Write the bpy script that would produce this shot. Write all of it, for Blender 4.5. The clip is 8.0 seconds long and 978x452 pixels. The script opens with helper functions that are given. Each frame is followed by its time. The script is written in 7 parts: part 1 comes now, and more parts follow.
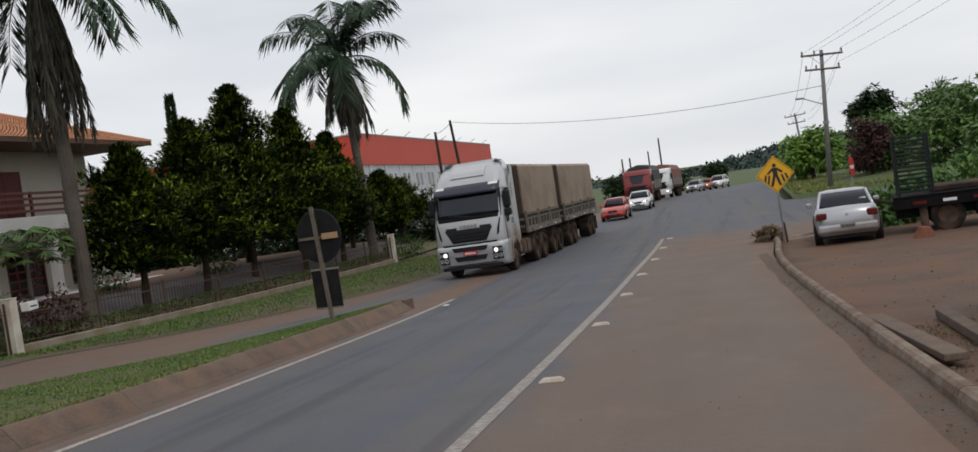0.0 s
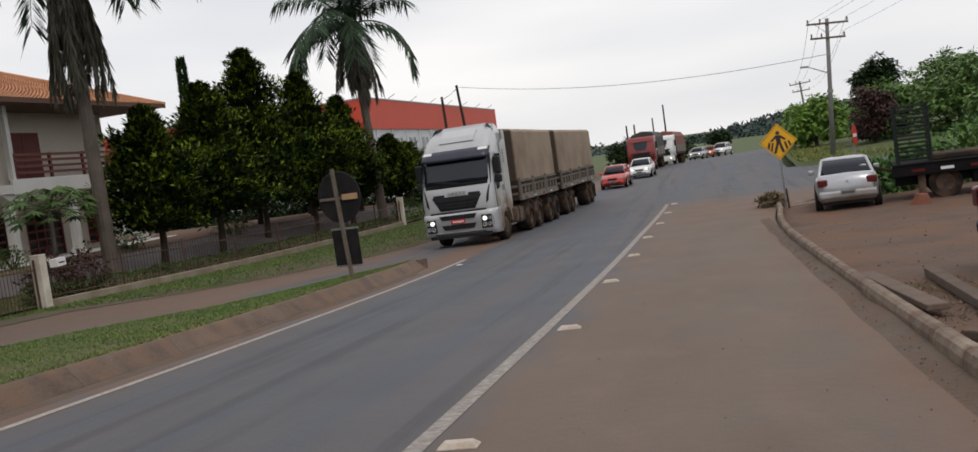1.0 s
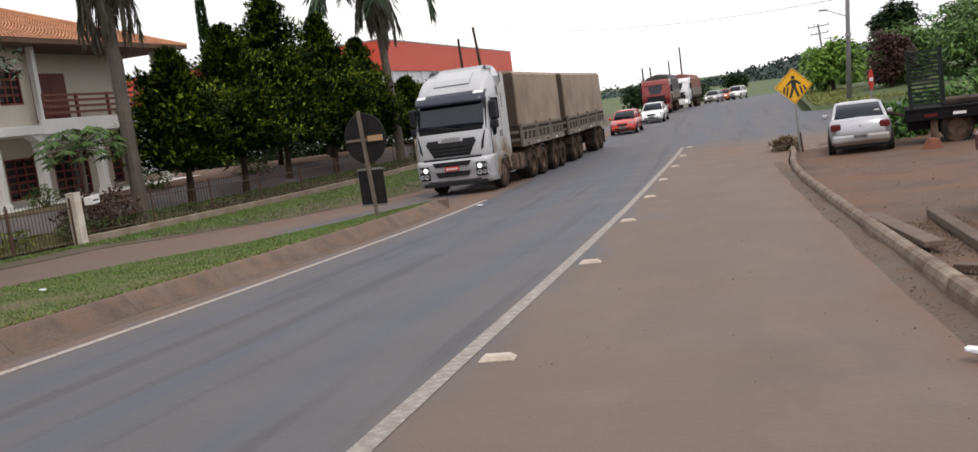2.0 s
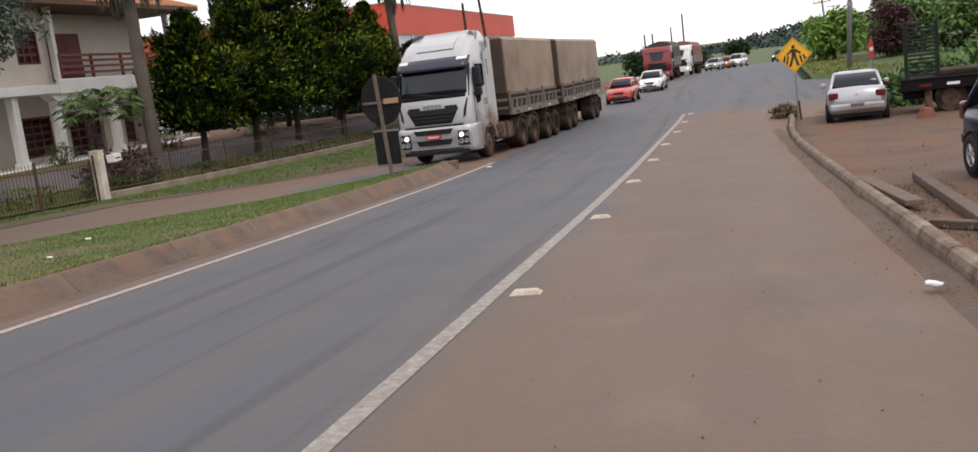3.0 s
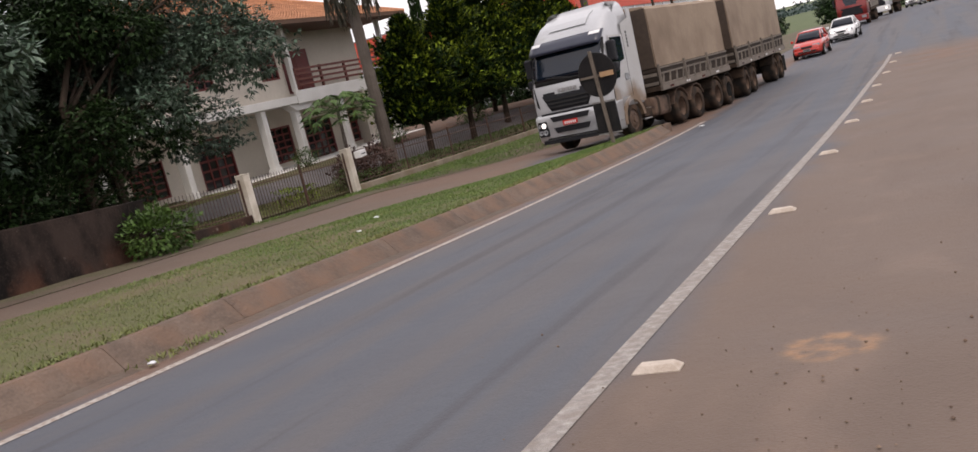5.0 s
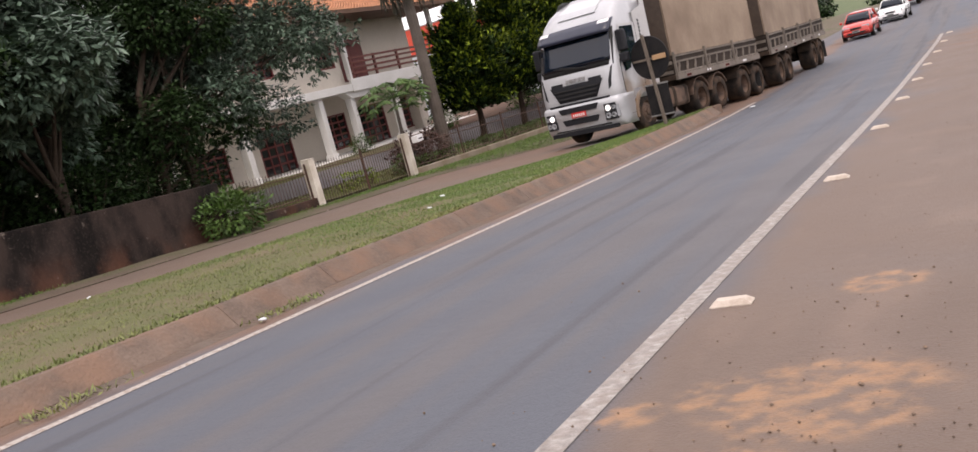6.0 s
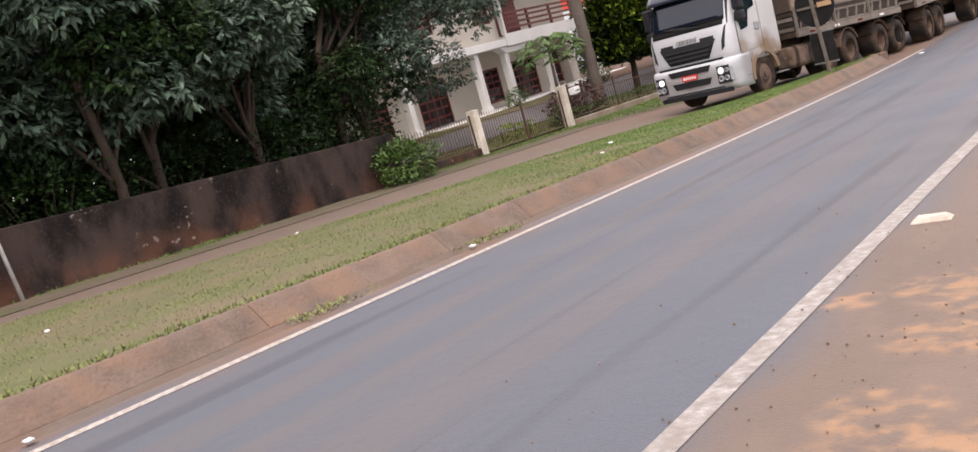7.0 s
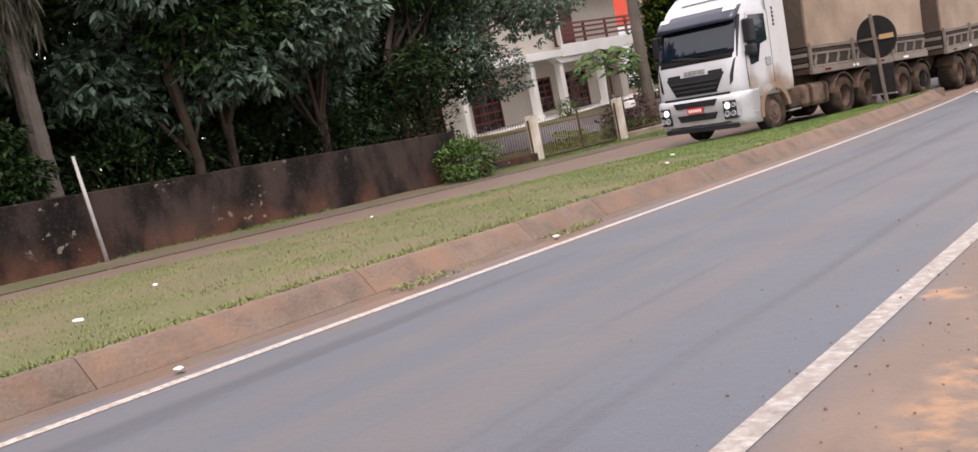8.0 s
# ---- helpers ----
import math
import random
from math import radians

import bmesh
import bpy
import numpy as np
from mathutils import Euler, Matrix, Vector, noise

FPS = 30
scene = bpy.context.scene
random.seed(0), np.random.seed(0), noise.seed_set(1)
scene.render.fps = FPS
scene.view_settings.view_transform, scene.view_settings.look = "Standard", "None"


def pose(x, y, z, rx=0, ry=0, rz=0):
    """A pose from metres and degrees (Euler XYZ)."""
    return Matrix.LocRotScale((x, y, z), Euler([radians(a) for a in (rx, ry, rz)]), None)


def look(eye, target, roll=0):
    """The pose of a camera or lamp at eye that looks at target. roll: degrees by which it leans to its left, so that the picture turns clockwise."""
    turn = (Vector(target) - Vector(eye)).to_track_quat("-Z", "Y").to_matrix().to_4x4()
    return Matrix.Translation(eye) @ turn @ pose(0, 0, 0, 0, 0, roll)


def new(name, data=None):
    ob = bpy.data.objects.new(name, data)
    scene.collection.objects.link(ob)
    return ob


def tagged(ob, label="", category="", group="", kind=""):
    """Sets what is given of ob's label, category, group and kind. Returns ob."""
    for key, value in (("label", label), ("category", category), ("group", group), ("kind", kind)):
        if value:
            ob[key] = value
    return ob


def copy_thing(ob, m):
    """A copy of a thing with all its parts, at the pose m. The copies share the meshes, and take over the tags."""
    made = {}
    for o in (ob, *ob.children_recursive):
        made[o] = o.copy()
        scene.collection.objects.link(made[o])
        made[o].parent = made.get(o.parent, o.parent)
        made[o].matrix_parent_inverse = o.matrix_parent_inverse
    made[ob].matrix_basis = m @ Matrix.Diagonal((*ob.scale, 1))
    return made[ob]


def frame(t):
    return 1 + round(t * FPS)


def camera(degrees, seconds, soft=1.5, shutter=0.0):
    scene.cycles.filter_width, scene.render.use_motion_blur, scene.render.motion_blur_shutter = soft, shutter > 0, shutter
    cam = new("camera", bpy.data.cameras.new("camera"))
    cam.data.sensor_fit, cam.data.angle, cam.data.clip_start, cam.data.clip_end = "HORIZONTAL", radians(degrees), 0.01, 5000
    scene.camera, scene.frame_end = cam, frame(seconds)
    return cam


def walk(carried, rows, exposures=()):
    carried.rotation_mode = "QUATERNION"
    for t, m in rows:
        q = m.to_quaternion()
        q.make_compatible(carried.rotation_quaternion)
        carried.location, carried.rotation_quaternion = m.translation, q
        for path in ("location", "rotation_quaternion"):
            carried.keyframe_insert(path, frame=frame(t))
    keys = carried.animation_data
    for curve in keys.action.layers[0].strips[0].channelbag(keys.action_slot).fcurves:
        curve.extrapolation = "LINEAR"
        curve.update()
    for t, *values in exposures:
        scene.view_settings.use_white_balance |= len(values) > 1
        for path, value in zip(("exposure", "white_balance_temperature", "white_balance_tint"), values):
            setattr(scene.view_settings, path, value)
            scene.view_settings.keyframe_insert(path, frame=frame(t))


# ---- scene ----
cam = camera(53.4, 8.0, soft=1.5, shutter=0.0)
PATH = [
    (0, (1.795, 0.121, 1.538), (1.298, 2.364, 1.460), -8.4),
    (0.5, (1.708, -0.355, 1.572), (1.220, 1.891, 1.486), -8.3),
    (1, (1.742, -0.810, 1.541), (1.229, 1.427, 1.383), -7.9),
    (1.5, (1.743, -1.199, 1.566), (1.190, 1.020, 1.318), -7.8),
    (2.8, (1.762, -2.440, 1.631), (1.206, -0.235, 1.289), -7.2),
    (3, (1.734, -2.689, 1.644), (1.172, -0.489, 1.275), -7.0),
    (3.5, (1.674, -3.143, 1.648), (1.118, -0.944, 1.265), -7.0),
    (4, (1.654, -3.595, 1.638), (1.206, -1.374, 1.239), -8.5),
    (4.5, (1.603, -4.202, 1.717), (0.933, -2.032, 1.357), -11.3),
    (4.7, (1.605, -4.528, 1.753), (0.726, -2.429, 1.419), -12.9),
    (6, (1.672, -5.899, 1.779), (0.580, -3.904, 1.439), -14.8),
    (6.5, (1.718, -6.569, 1.803), (0.583, -4.600, 1.447), -14.6),
    (7, (1.617, -7.087, 1.846), (0.241, -5.278, 1.494), -15.8),
    (7.5, (1.569, -7.573, 1.868), (0.196, -5.766, 1.492), -15.5),
    (8, (1.487, -8.120, 1.888), (0.062, -6.342, 1.572), -11.6),
]
EXPOSURES = [(0, -0.14, 6700, 10), (0.5, -0.34, 6800, 11), (1, -0.05, 6900, 12), (1.5, 0.42, 6900, 13), (3, 0.52, 6980, 16), (4.5, 0.42, 7050, 18), (6, 0.92, 7100, 21), (7.5, 1.33, 7100, 21), (8, 1.33, 7100, 21)]
walk(cam, [(t, look(eye, target, roll)) for t, eye, target, roll in PATH], EXPOSURES)

# ---- light: overcast sky and a weak, wide sun ----
world = bpy.data.worlds.new("overcast_sky")
scene.world = world
world.use_nodes = True
wn, wl = world.node_tree.nodes, world.node_tree.links
wn.clear()
w_out = wn.new("ShaderNodeOutputWorld")
w_bg = wn.new("ShaderNodeBackground")
w_sky = wn.new("ShaderNodeTexSky")
w_sky.sky_type = "NISHITA"
w_sky.sun_disc = False
w_sky.sun_elevation, w_sky.sun_rotation = radians(55), radians(160)
w_gain = wn.new("ShaderNodeVectorMath")
w_gain.operation = "SCALE"
w_gain.inputs["Scale"].default_value = 1.2
w_co = wn.new("ShaderNodeTexCoord")
w_map = wn.new("ShaderNodeMapping")
w_map.inputs["Scale"].default_value = (1.2, 1.2, 6.0)
w_noise = wn.new("ShaderNodeTexNoise")
w_noise.inputs["Scale"].default_value = 1.6
w_noise.inputs["Detail"].default_value = 5
w_noise.inputs["Roughness"].default_value = 0.45
w_ramp = wn.new("ShaderNodeValToRGB")
w_ramp.color_ramp.elements[0].position, w_ramp.color_ramp.elements[0].color = 0.3, (7.4, 7.9, 8.7, 1)
w_ramp.color_ramp.elements[1].position, w_ramp.color_ramp.elements[1].color = 0.72, (10.2, 10.4, 10.7, 1)
w_mix = wn.new("ShaderNodeMixRGB")
w_mix.inputs[0].default_value = 0.93
wl.new(w_co.outputs["Generated"], w_map.inputs["Vector"])
wl.new(w_map.outputs["Vector"], w_noise.inputs["Vector"])
wl.new(w_noise.outputs["Fac"], w_ramp.inputs["Fac"])
wl.new(w_sky.outputs["Color"], w_gain.inputs[0])
wl.new(w_gain.outputs["Vector"], w_mix.inputs[1])
wl.new(w_ramp.outputs["Color"], w_mix.inputs[2])
wl.new(w_mix.outputs["Color"], w_bg.inputs["Color"])
w_bg.inputs["Strength"].default_value = 0.1
wl.new(w_bg.outputs["Background"], w_out.inputs["Surface"])
sun_data = bpy.data.lights.new("sun", "SUN")
sun_data.energy, sun_data.angle, sun_data.color = 0.9, radians(20), (1.0, 0.96, 0.9)
sun = new("sun", sun_data)
sun.matrix_world = look((20, -30, 60), (0, 0, 0))


# ---- materials ----
def nodes_of(m):
    m.use_nodes = True
    return m.node_tree.nodes, m.node_tree.links, m.node_tree.nodes["Principled BSDF"]


def tint(name, c1, c2=None, scale=2.0, rough=0.7, metal=0.0, bump=0.0, bscale=30.0, island=0.0, dirt=None, dirt_z=None, glow=0.0, coat=0.0, rand=0.0):
    """Two-scale mottled paint; dirt: a second colour in patches; island/rand: brightness change from leaf to leaf / piece to piece."""
    m = bpy.data.materials.new(name)
    n, l, p = nodes_of(m)
    c2 = c2 or tuple(v * 0.75 for v in c1)
    co = n.new("ShaderNodeTexCoord")
    big, fine = n.new("ShaderNodeTexNoise"), n.new("ShaderNodeTexNoise")
    big.inputs["Scale"].default_value, fine.inputs["Scale"].default_value = scale, scale * 11
    big.inputs["Detail"].default_value = fine.inputs["Detail"].default_value = 4
    for t in (big, fine):
        l.new(co.outputs["Object"], t.inputs["Vector"])
    half = n.new("ShaderNodeMath")
    half.operation = "MULTIPLY_ADD"
    half.inputs[1].default_value, half.inputs[2].default_value = 0.45, 0.0
    l.new(fine.outputs["Fac"], half.inputs[0])
    add = n.new("ShaderNodeMath")
    add.operation = "MULTIPLY_ADD"
    add.inputs[1].default_value = 0.75
    l.new(big.outputs["Fac"], add.inputs[0])
    l.new(half.outputs[0], add.inputs[2])
    ramp = n.new("ShaderNodeValToRGB")
    ramp.color_ramp.elements[0].position, ramp.color_ramp.elements[1].position = 0.4, 0.8
    ramp.color_ramp.elements[0].color, ramp.color_ramp.elements[1].color = (*c1, 1), (*c2, 1)
    l.new(add.outputs[0], ramp.inputs["Fac"])
    colour = ramp.outputs["Color"]
    if dirt:
        patch = n.new("ShaderNodeTexNoise")
        patch.inputs["Scale"].default_value = scale * 0.8
        patch.inputs["Detail"].default_value = 6
        l.new(co.outputs["Object"], patch.inputs["Vector"])
        pr = n.new("ShaderNodeValToRGB")
        pr.color_ramp.elements[0].position, pr.color_ramp.elements[1].position = 0.42, 0.66
        fac = patch.outputs["Fac"]
        if dirt_z:
            sep = n.new("ShaderNodeSeparateXYZ")
            l.new(co.outputs["Object"], sep.inputs[0])
            rng = n.new("ShaderNodeMapRange")
            rng.inputs["From Min"].default_value, rng.inputs["From Max"].default_value = dirt_z
            rng.inputs["To Min"].default_value, rng.inputs["To Max"].default_value = 0.3, -0.25
            l.new(sep.outputs["Z"], rng.inputs["Value"])
            ad = n.new("ShaderNodeMath")
            l.new(patch.outputs["Fac"], ad.inputs[0])
            l.new(rng.outputs[0], ad.inputs[1])
            fac = ad.outputs[0]
        l.new(fac, pr.inputs["Fac"])
        mx = n.new("ShaderNodeMixRGB")
        l.new(pr.outputs["Color"], mx.inputs[0])
        l.new(colour, mx.inputs[1])
        mx.inputs[2].default_value = (*dirt, 1)
        colour = mx.outputs["Color"]
    for amount, node, output in ((island, "ShaderNodeNewGeometry", "Random Per Island"), (rand, "ShaderNodeObjectInfo", "Random")):
        if amount:
            g = n.new(node)
            mr = n.new("ShaderNodeMapRange")
            mr.inputs["To Min"].default_value, mr.inputs["To Max"].default_value = 1 - amount, 1 + amount
            l.new(g.outputs[output], mr.inputs["Value"])
            vm = n.new("ShaderNodeVectorMath")
            vm.operation = "SCALE"
            l.new(colour, vm.inputs[0])
            l.new(mr.outputs[0], vm.inputs["Scale"])
            colour = vm.outputs["Vector"]
    l.new(colour, p.inputs["Base Color"])
    p.inputs["Roughness"].default_value, p.inputs["Metallic"].default_value = rough, metal
    p.inputs["Coat Weight"].default_value = coat
    if bump:
        bt = n.new("ShaderNodeTexNoise")
        bt.inputs["Scale"].default_value, bt.inputs["Detail"].default_value = bscale, 5
        l.new(co.outputs["Object"], bt.inputs["Vector"])
        b = n.new("ShaderNodeBump")
        b.inputs["Strength"].default_value, b.inputs["Distance"].default_value = bump, 0.02
        l.new(bt.outputs["Fac"], b.inputs["Height"])
        l.new(b.outputs["Normal"], p.inputs["Normal"])
    if glow:
        p.inputs["Emission Color"].default_value = (*c1, 1)
        p.inputs["Emission Strength"].default_value = glow
    return m


def foliage(name, c1, c2, vary=0.4, rough=0.55, spec=0.28):
    c1, c2 = [(r * 0.86, g * 1.06, b * 0.95) for r, g, b in (c1, c2)]
    m = tint(name, c1, c2, 0.6, rough, island=vary)
    n, l, p = nodes_of(m)
    p.inputs["Specular IOR Level"].default_value = spec
    p.inputs["Transmission Weight"].default_value = 0.0
    p.inputs["Subsurface Weight"].default_value = 0.0
    return m


def road_material():
    """Grey asphalt, dusted with red-brown earth beyond the stud line, by the kerbs and on the side lane; tyre bands, cracks and sand patches."""
    m = bpy.data.materials.new("asphalt")
    n, l, p = nodes_of(m)

    def math_node(op, a, b=None, c=None, clamp=False):
        k = n.new("ShaderNodeMath")
        k.operation, k.use_clamp = op, clamp
        for i, v in enumerate((a, b, c)):
            if v is None:
                continue
            if isinstance(v, (int, float)):
                k.inputs[i].default_value = v
            else:
                l.new(v, k.inputs[i])
        return k.outputs[0]

    def noise_node(scale, detail=4, stretch=None):
        t = n.new("ShaderNodeTexNoise")
        t.inputs["Scale"].default_value, t.inputs["Detail"].default_value = scale, detail
        v = co.outputs["Object"]
        if stretch:
            mp = n.new("ShaderNodeMapping")
            mp.inputs["Scale"].default_value = stretch
            l.new(v, mp.inputs["Vector"])
            v = mp.outputs["Vector"]
        l.new(v, t.inputs["Vector"])
        return t.outputs["Fac"]

    def step(v, a, b, lo=0.0, hi=1.0):
        k = n.new("ShaderNodeMapRange")
        k.interpolation_type = "SMOOTHSTEP"
        for key, val in (("From Min", a), ("From Max", b), ("To Min", lo), ("To Max", hi)):
            k.inputs[key].default_value = val
        l.new(v, k.inputs["Value"])
        return k.outputs[0]

    def mix(f, a, b):
        k = n.new("ShaderNodeMixRGB")
        l.new(f, k.inputs[0])
        for i, v in ((1, a), (2, b)):
            if isinstance(v, tuple):
                k.inputs[i].default_value = (*v, 1)
            else:
                l.new(v, k.inputs[i])
        return k.outputs["Color"]

    co = n.new("ShaderNodeTexCoord")
    sep = n.new("ShaderNodeSeparateXYZ")
    l.new(co.outputs["Object"], sep.inputs[0])
    wob = math_node("MULTIPLY_ADD", noise_node(0.5, 5), 1.2, -0.6)
    x = math_node("ADD", sep.outputs["X"], wob)
    grain = noise_node(60, 3)
    asphalt = mix(grain, (0.060, 0.067, 0.082), (0.097, 0.105, 0.124))
    bands = step(noise_node(1.0, 3, (1.3, 0.05, 1)), 0.42, 0.62)
    asphalt = mix(math_node("MULTIPLY", bands, 0.5), asphalt, (0.112, 0.096, 0.088))
    dark = step(noise_node(1.0, 4, (2.2, 0.06, 1)), 0.56, 0.68)
    asphalt = mix(math_node("MULTIPLY", dark, 0.55), asphalt, (0.05, 0.048, 0.054))
    earth = mix(noise_node(1.4, 6), (0.106, 0.069, 0.050), (0.146, 0.103, 0.079))
    earth = mix(math_node("MULTIPLY", grain, 0.4), earth, (0.17, 0.13, 0.105))
    # wheel-worn paler and darker stains on the dusty lane
    earth = mix(step(noise_node(1.0, 6, (1.1, 0.35, 1)), 0.5, 0.72, 0, 0.3), earth, (0.09, 0.062, 0.048))
    earth = mix(step(noise_node(1.0, 8, (1.6, 0.8, 1.7)), 0.54, 0.7, 0, 0.4), earth, (0.18, 0.125, 0.095))
    red_earth = mix(noise_node(2.2, 6), (0.12, 0.06, 0.036), (0.19, 0.11, 0.07))
    # the far lane is dusty where the queue stops and on the side lane
    right = math_node("MULTIPLY", step(x, -0.55, 0.1), step(sep.outputs["Y"], 37, 48, 1.0, 0.3))
    left = step(x, -5.0, -5.6)
    dusty = math_node("MAXIMUM", right, left)
    far = math_node("MULTIPLY", step(sep.outputs["Y"], 34, 48), step(x, -1.5, 0.5, 0, -0.75))
    dusty = math_node("ADD", dusty, far, clamp=True)
    # bare asphalt under the queue, between the island's tip and the verge
    bare = math_node("MULTIPLY", step(x, -6.0, -6.6), step(x, -9.0, -8.3))
    bare = math_node("MULTIPLY", bare, step(sep.outputs["Y"], 16.5, 20))
    covered = math_node("MULTIPLY_ADD", bare, -0.85, 1.0)
    dusty = math_node("MULTIPLY", dusty, covered)
    dusty = math_node("MULTIPLY", dusty, step(noise_node(0.35, 6), 0.2, 0.5, 0.72, 1.0))
    colour = mix(dusty, asphalt, earth)
    edge = math_node("MAXIMUM", math_node("MULTIPLY", step(x, 2.6, 3.2), step(sep.outputs["Y"], 38, 31)), math_node("MULTIPLY", math_node("MULTIPLY", step(x, -4.75, -5.35), covered), step(noise_node(0.9, 6), 0.3, 0.6)))
    cross = math_node("MULTIPLY", math_node("MULTIPLY", step(sep.outputs["Y"], 28, 33), step(sep.outputs["Y"], 42, 36)), step(noise_node(0.8, 6), 0.42, 0.6))
    cross = math_node("MULTIPLY", cross, step(x, -0.5, 1.0))
    colour = mix(math_node("MULTIPLY", math_node("MAXIMUM", edge, cross), 0.75), colour, red_earth)
    lane = math_node("MULTIPLY", step(x, -6.6, -9.0), step(sep.outputs["Y"], 22, 13))
    lane = math_node("MULTIPLY", lane, covered)
    colour = mix(math_node("MULTIPLY", lane, 0.8), colour, mix(noise_node(1.8, 6), (0.105, 0.072, 0.053), (0.16, 0.12, 0.094)))
    # patches of spilled orange sand
    sand = None
    for sx, sy, r in ((0.8, -1.8, 0.75), (-0.05, -1.9, 0.24), (0.35, -1.7, 0.35), (0.55, -2.6, 0.4), (0.75, -4.1, 0.75), (0.5, -3.5, 0.4), (0.9, 0.15, 0.36), (0.3, -5.9, 0.5), (1.5, -3.2, 0.6)):
        d = n.new("ShaderNodeVectorMath")
        d.operation = "DISTANCE"
        flat = n.new("ShaderNodeCombineXYZ")
        l.new(sep.outputs["X"], flat.inputs[0])
        l.new(sep.outputs["Y"], flat.inputs[1])
        l.new(flat.outputs[0], d.inputs[0])
        d.inputs[1].default_value = (sx, sy, 0)
        s = step(math_node("MULTIPLY", d.outputs["Value"], 1 / r), 1.0, 0.1)
        sand = s if sand is None else math_node("MAXIMUM", sand, s)
    sand = math_node("MULTIPLY", step(sand, 0.05, 0.5), step(noise_node(7.5, 12), 0.36, 0.72))
    colour = mix(math_node("MULTIPLY", sand, 0.7), colour, mix(noise_node(9, 5), (0.31, 0.155, 0.068), (0.40, 0.235, 0.125)))
    specks = step(noise_node(38, 2), 0.70, 0.74)
    colour = mix(math_node("MULTIPLY", specks, math_node("MULTIPLY", right, 0.5)), colour, (0.07, 0.05, 0.04))
    l.new(colour, p.inputs["Base Color"])
    l.new(step(noise_node(0.7, 5), 0.3, 0.7, 0.72, 0.8), p.inputs["Roughness"])
    b = n.new("ShaderNodeBump")
    b.inputs["Strength"].default_value, b.inputs["Distance"].default_value = 0.6, 0.012
    l.new(math_node("ADD", grain, noise_node(9, 4)), b.inputs["Height"])
    l.new(b.outputs["Normal"], p.inputs["Normal"])
    return m


def wall_material():
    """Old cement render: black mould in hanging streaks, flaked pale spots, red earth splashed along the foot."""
    m = bpy.data.materials.new("mouldy_render")
    n, l, p = nodes_of(m)
    co = n.new("ShaderNodeTexCoord")

    def grain(scale, stretch, detail=6):
        mp = n.new("ShaderNodeMapping")
        mp.inputs["Scale"].default_value = stretch
        l.new(co.outputs["Object"], mp.inputs["Vector"])
        t = n.new("ShaderNodeTexNoise")
        t.inputs["Scale"].default_value, t.inputs["Detail"].default_value = scale, detail
        l.new(mp.outputs["Vector"], t.inputs["Vector"])
        return t.outputs["Fac"]

    def ramp(v, a, b, gain=1.0):
        k = n.new("ShaderNodeMapRange")
        k.interpolation_type = "SMOOTHSTEP"
        for key, val in (("From Min", a), ("From Max", b), ("To Min", 0.0), ("To Max", gain)):
            k.inputs[key].default_value = val
        l.new(v, k.inputs["Value"])
        return k.outputs[0]

    def mix(f, a, b):
        k = n.new("ShaderNodeMixRGB")
        l.new(f, k.inputs[0])
        for i, v in ((1, a), (2, b)):
            if isinstance(v, tuple):
                k.inputs[i].default_value = (*v, 1)
            else:
                l.new(v, k.inputs[i])
        return k.outputs["Color"]

    def times(a, b):
        k = n.new("ShaderNodeMath")
        k.operation = "MULTIPLY"
        l.new(a, k.inputs[0])
        l.new(b, k.inputs[1])
        return k.outputs[0]

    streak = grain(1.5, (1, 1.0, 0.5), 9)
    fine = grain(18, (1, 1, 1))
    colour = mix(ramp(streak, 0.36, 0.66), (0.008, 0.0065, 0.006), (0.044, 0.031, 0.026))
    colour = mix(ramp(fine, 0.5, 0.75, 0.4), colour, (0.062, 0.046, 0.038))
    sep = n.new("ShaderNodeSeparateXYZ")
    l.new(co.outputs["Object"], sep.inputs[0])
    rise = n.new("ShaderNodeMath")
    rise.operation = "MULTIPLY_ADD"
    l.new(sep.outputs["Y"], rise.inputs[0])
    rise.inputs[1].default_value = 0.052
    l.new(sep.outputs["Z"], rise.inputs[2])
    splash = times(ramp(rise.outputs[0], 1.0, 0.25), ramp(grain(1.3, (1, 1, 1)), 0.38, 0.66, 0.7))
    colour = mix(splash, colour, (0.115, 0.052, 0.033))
    flakes = times(ramp(grain(5.5, (1, 1, 1.3), 8), 0.62, 0.68), ramp(grain(0.7, (1, 1, 1), 2), 0.5, 0.62, 0.85))
    colour = mix(flakes, colour, (0.20, 0.165, 0.14))
    l.new(colour, p.inputs["Base Color"])
    p.inputs["Roughness"].default_value = 0.92
    b = n.new("ShaderNodeBump")
    b.inputs["Strength"].default_value, b.inputs["Distance"].default_value = 0.7, 0.02
    l.new(fine, b.inputs["Height"])
    l.new(b.outputs["Normal"], p.inputs["Normal"])
    return m


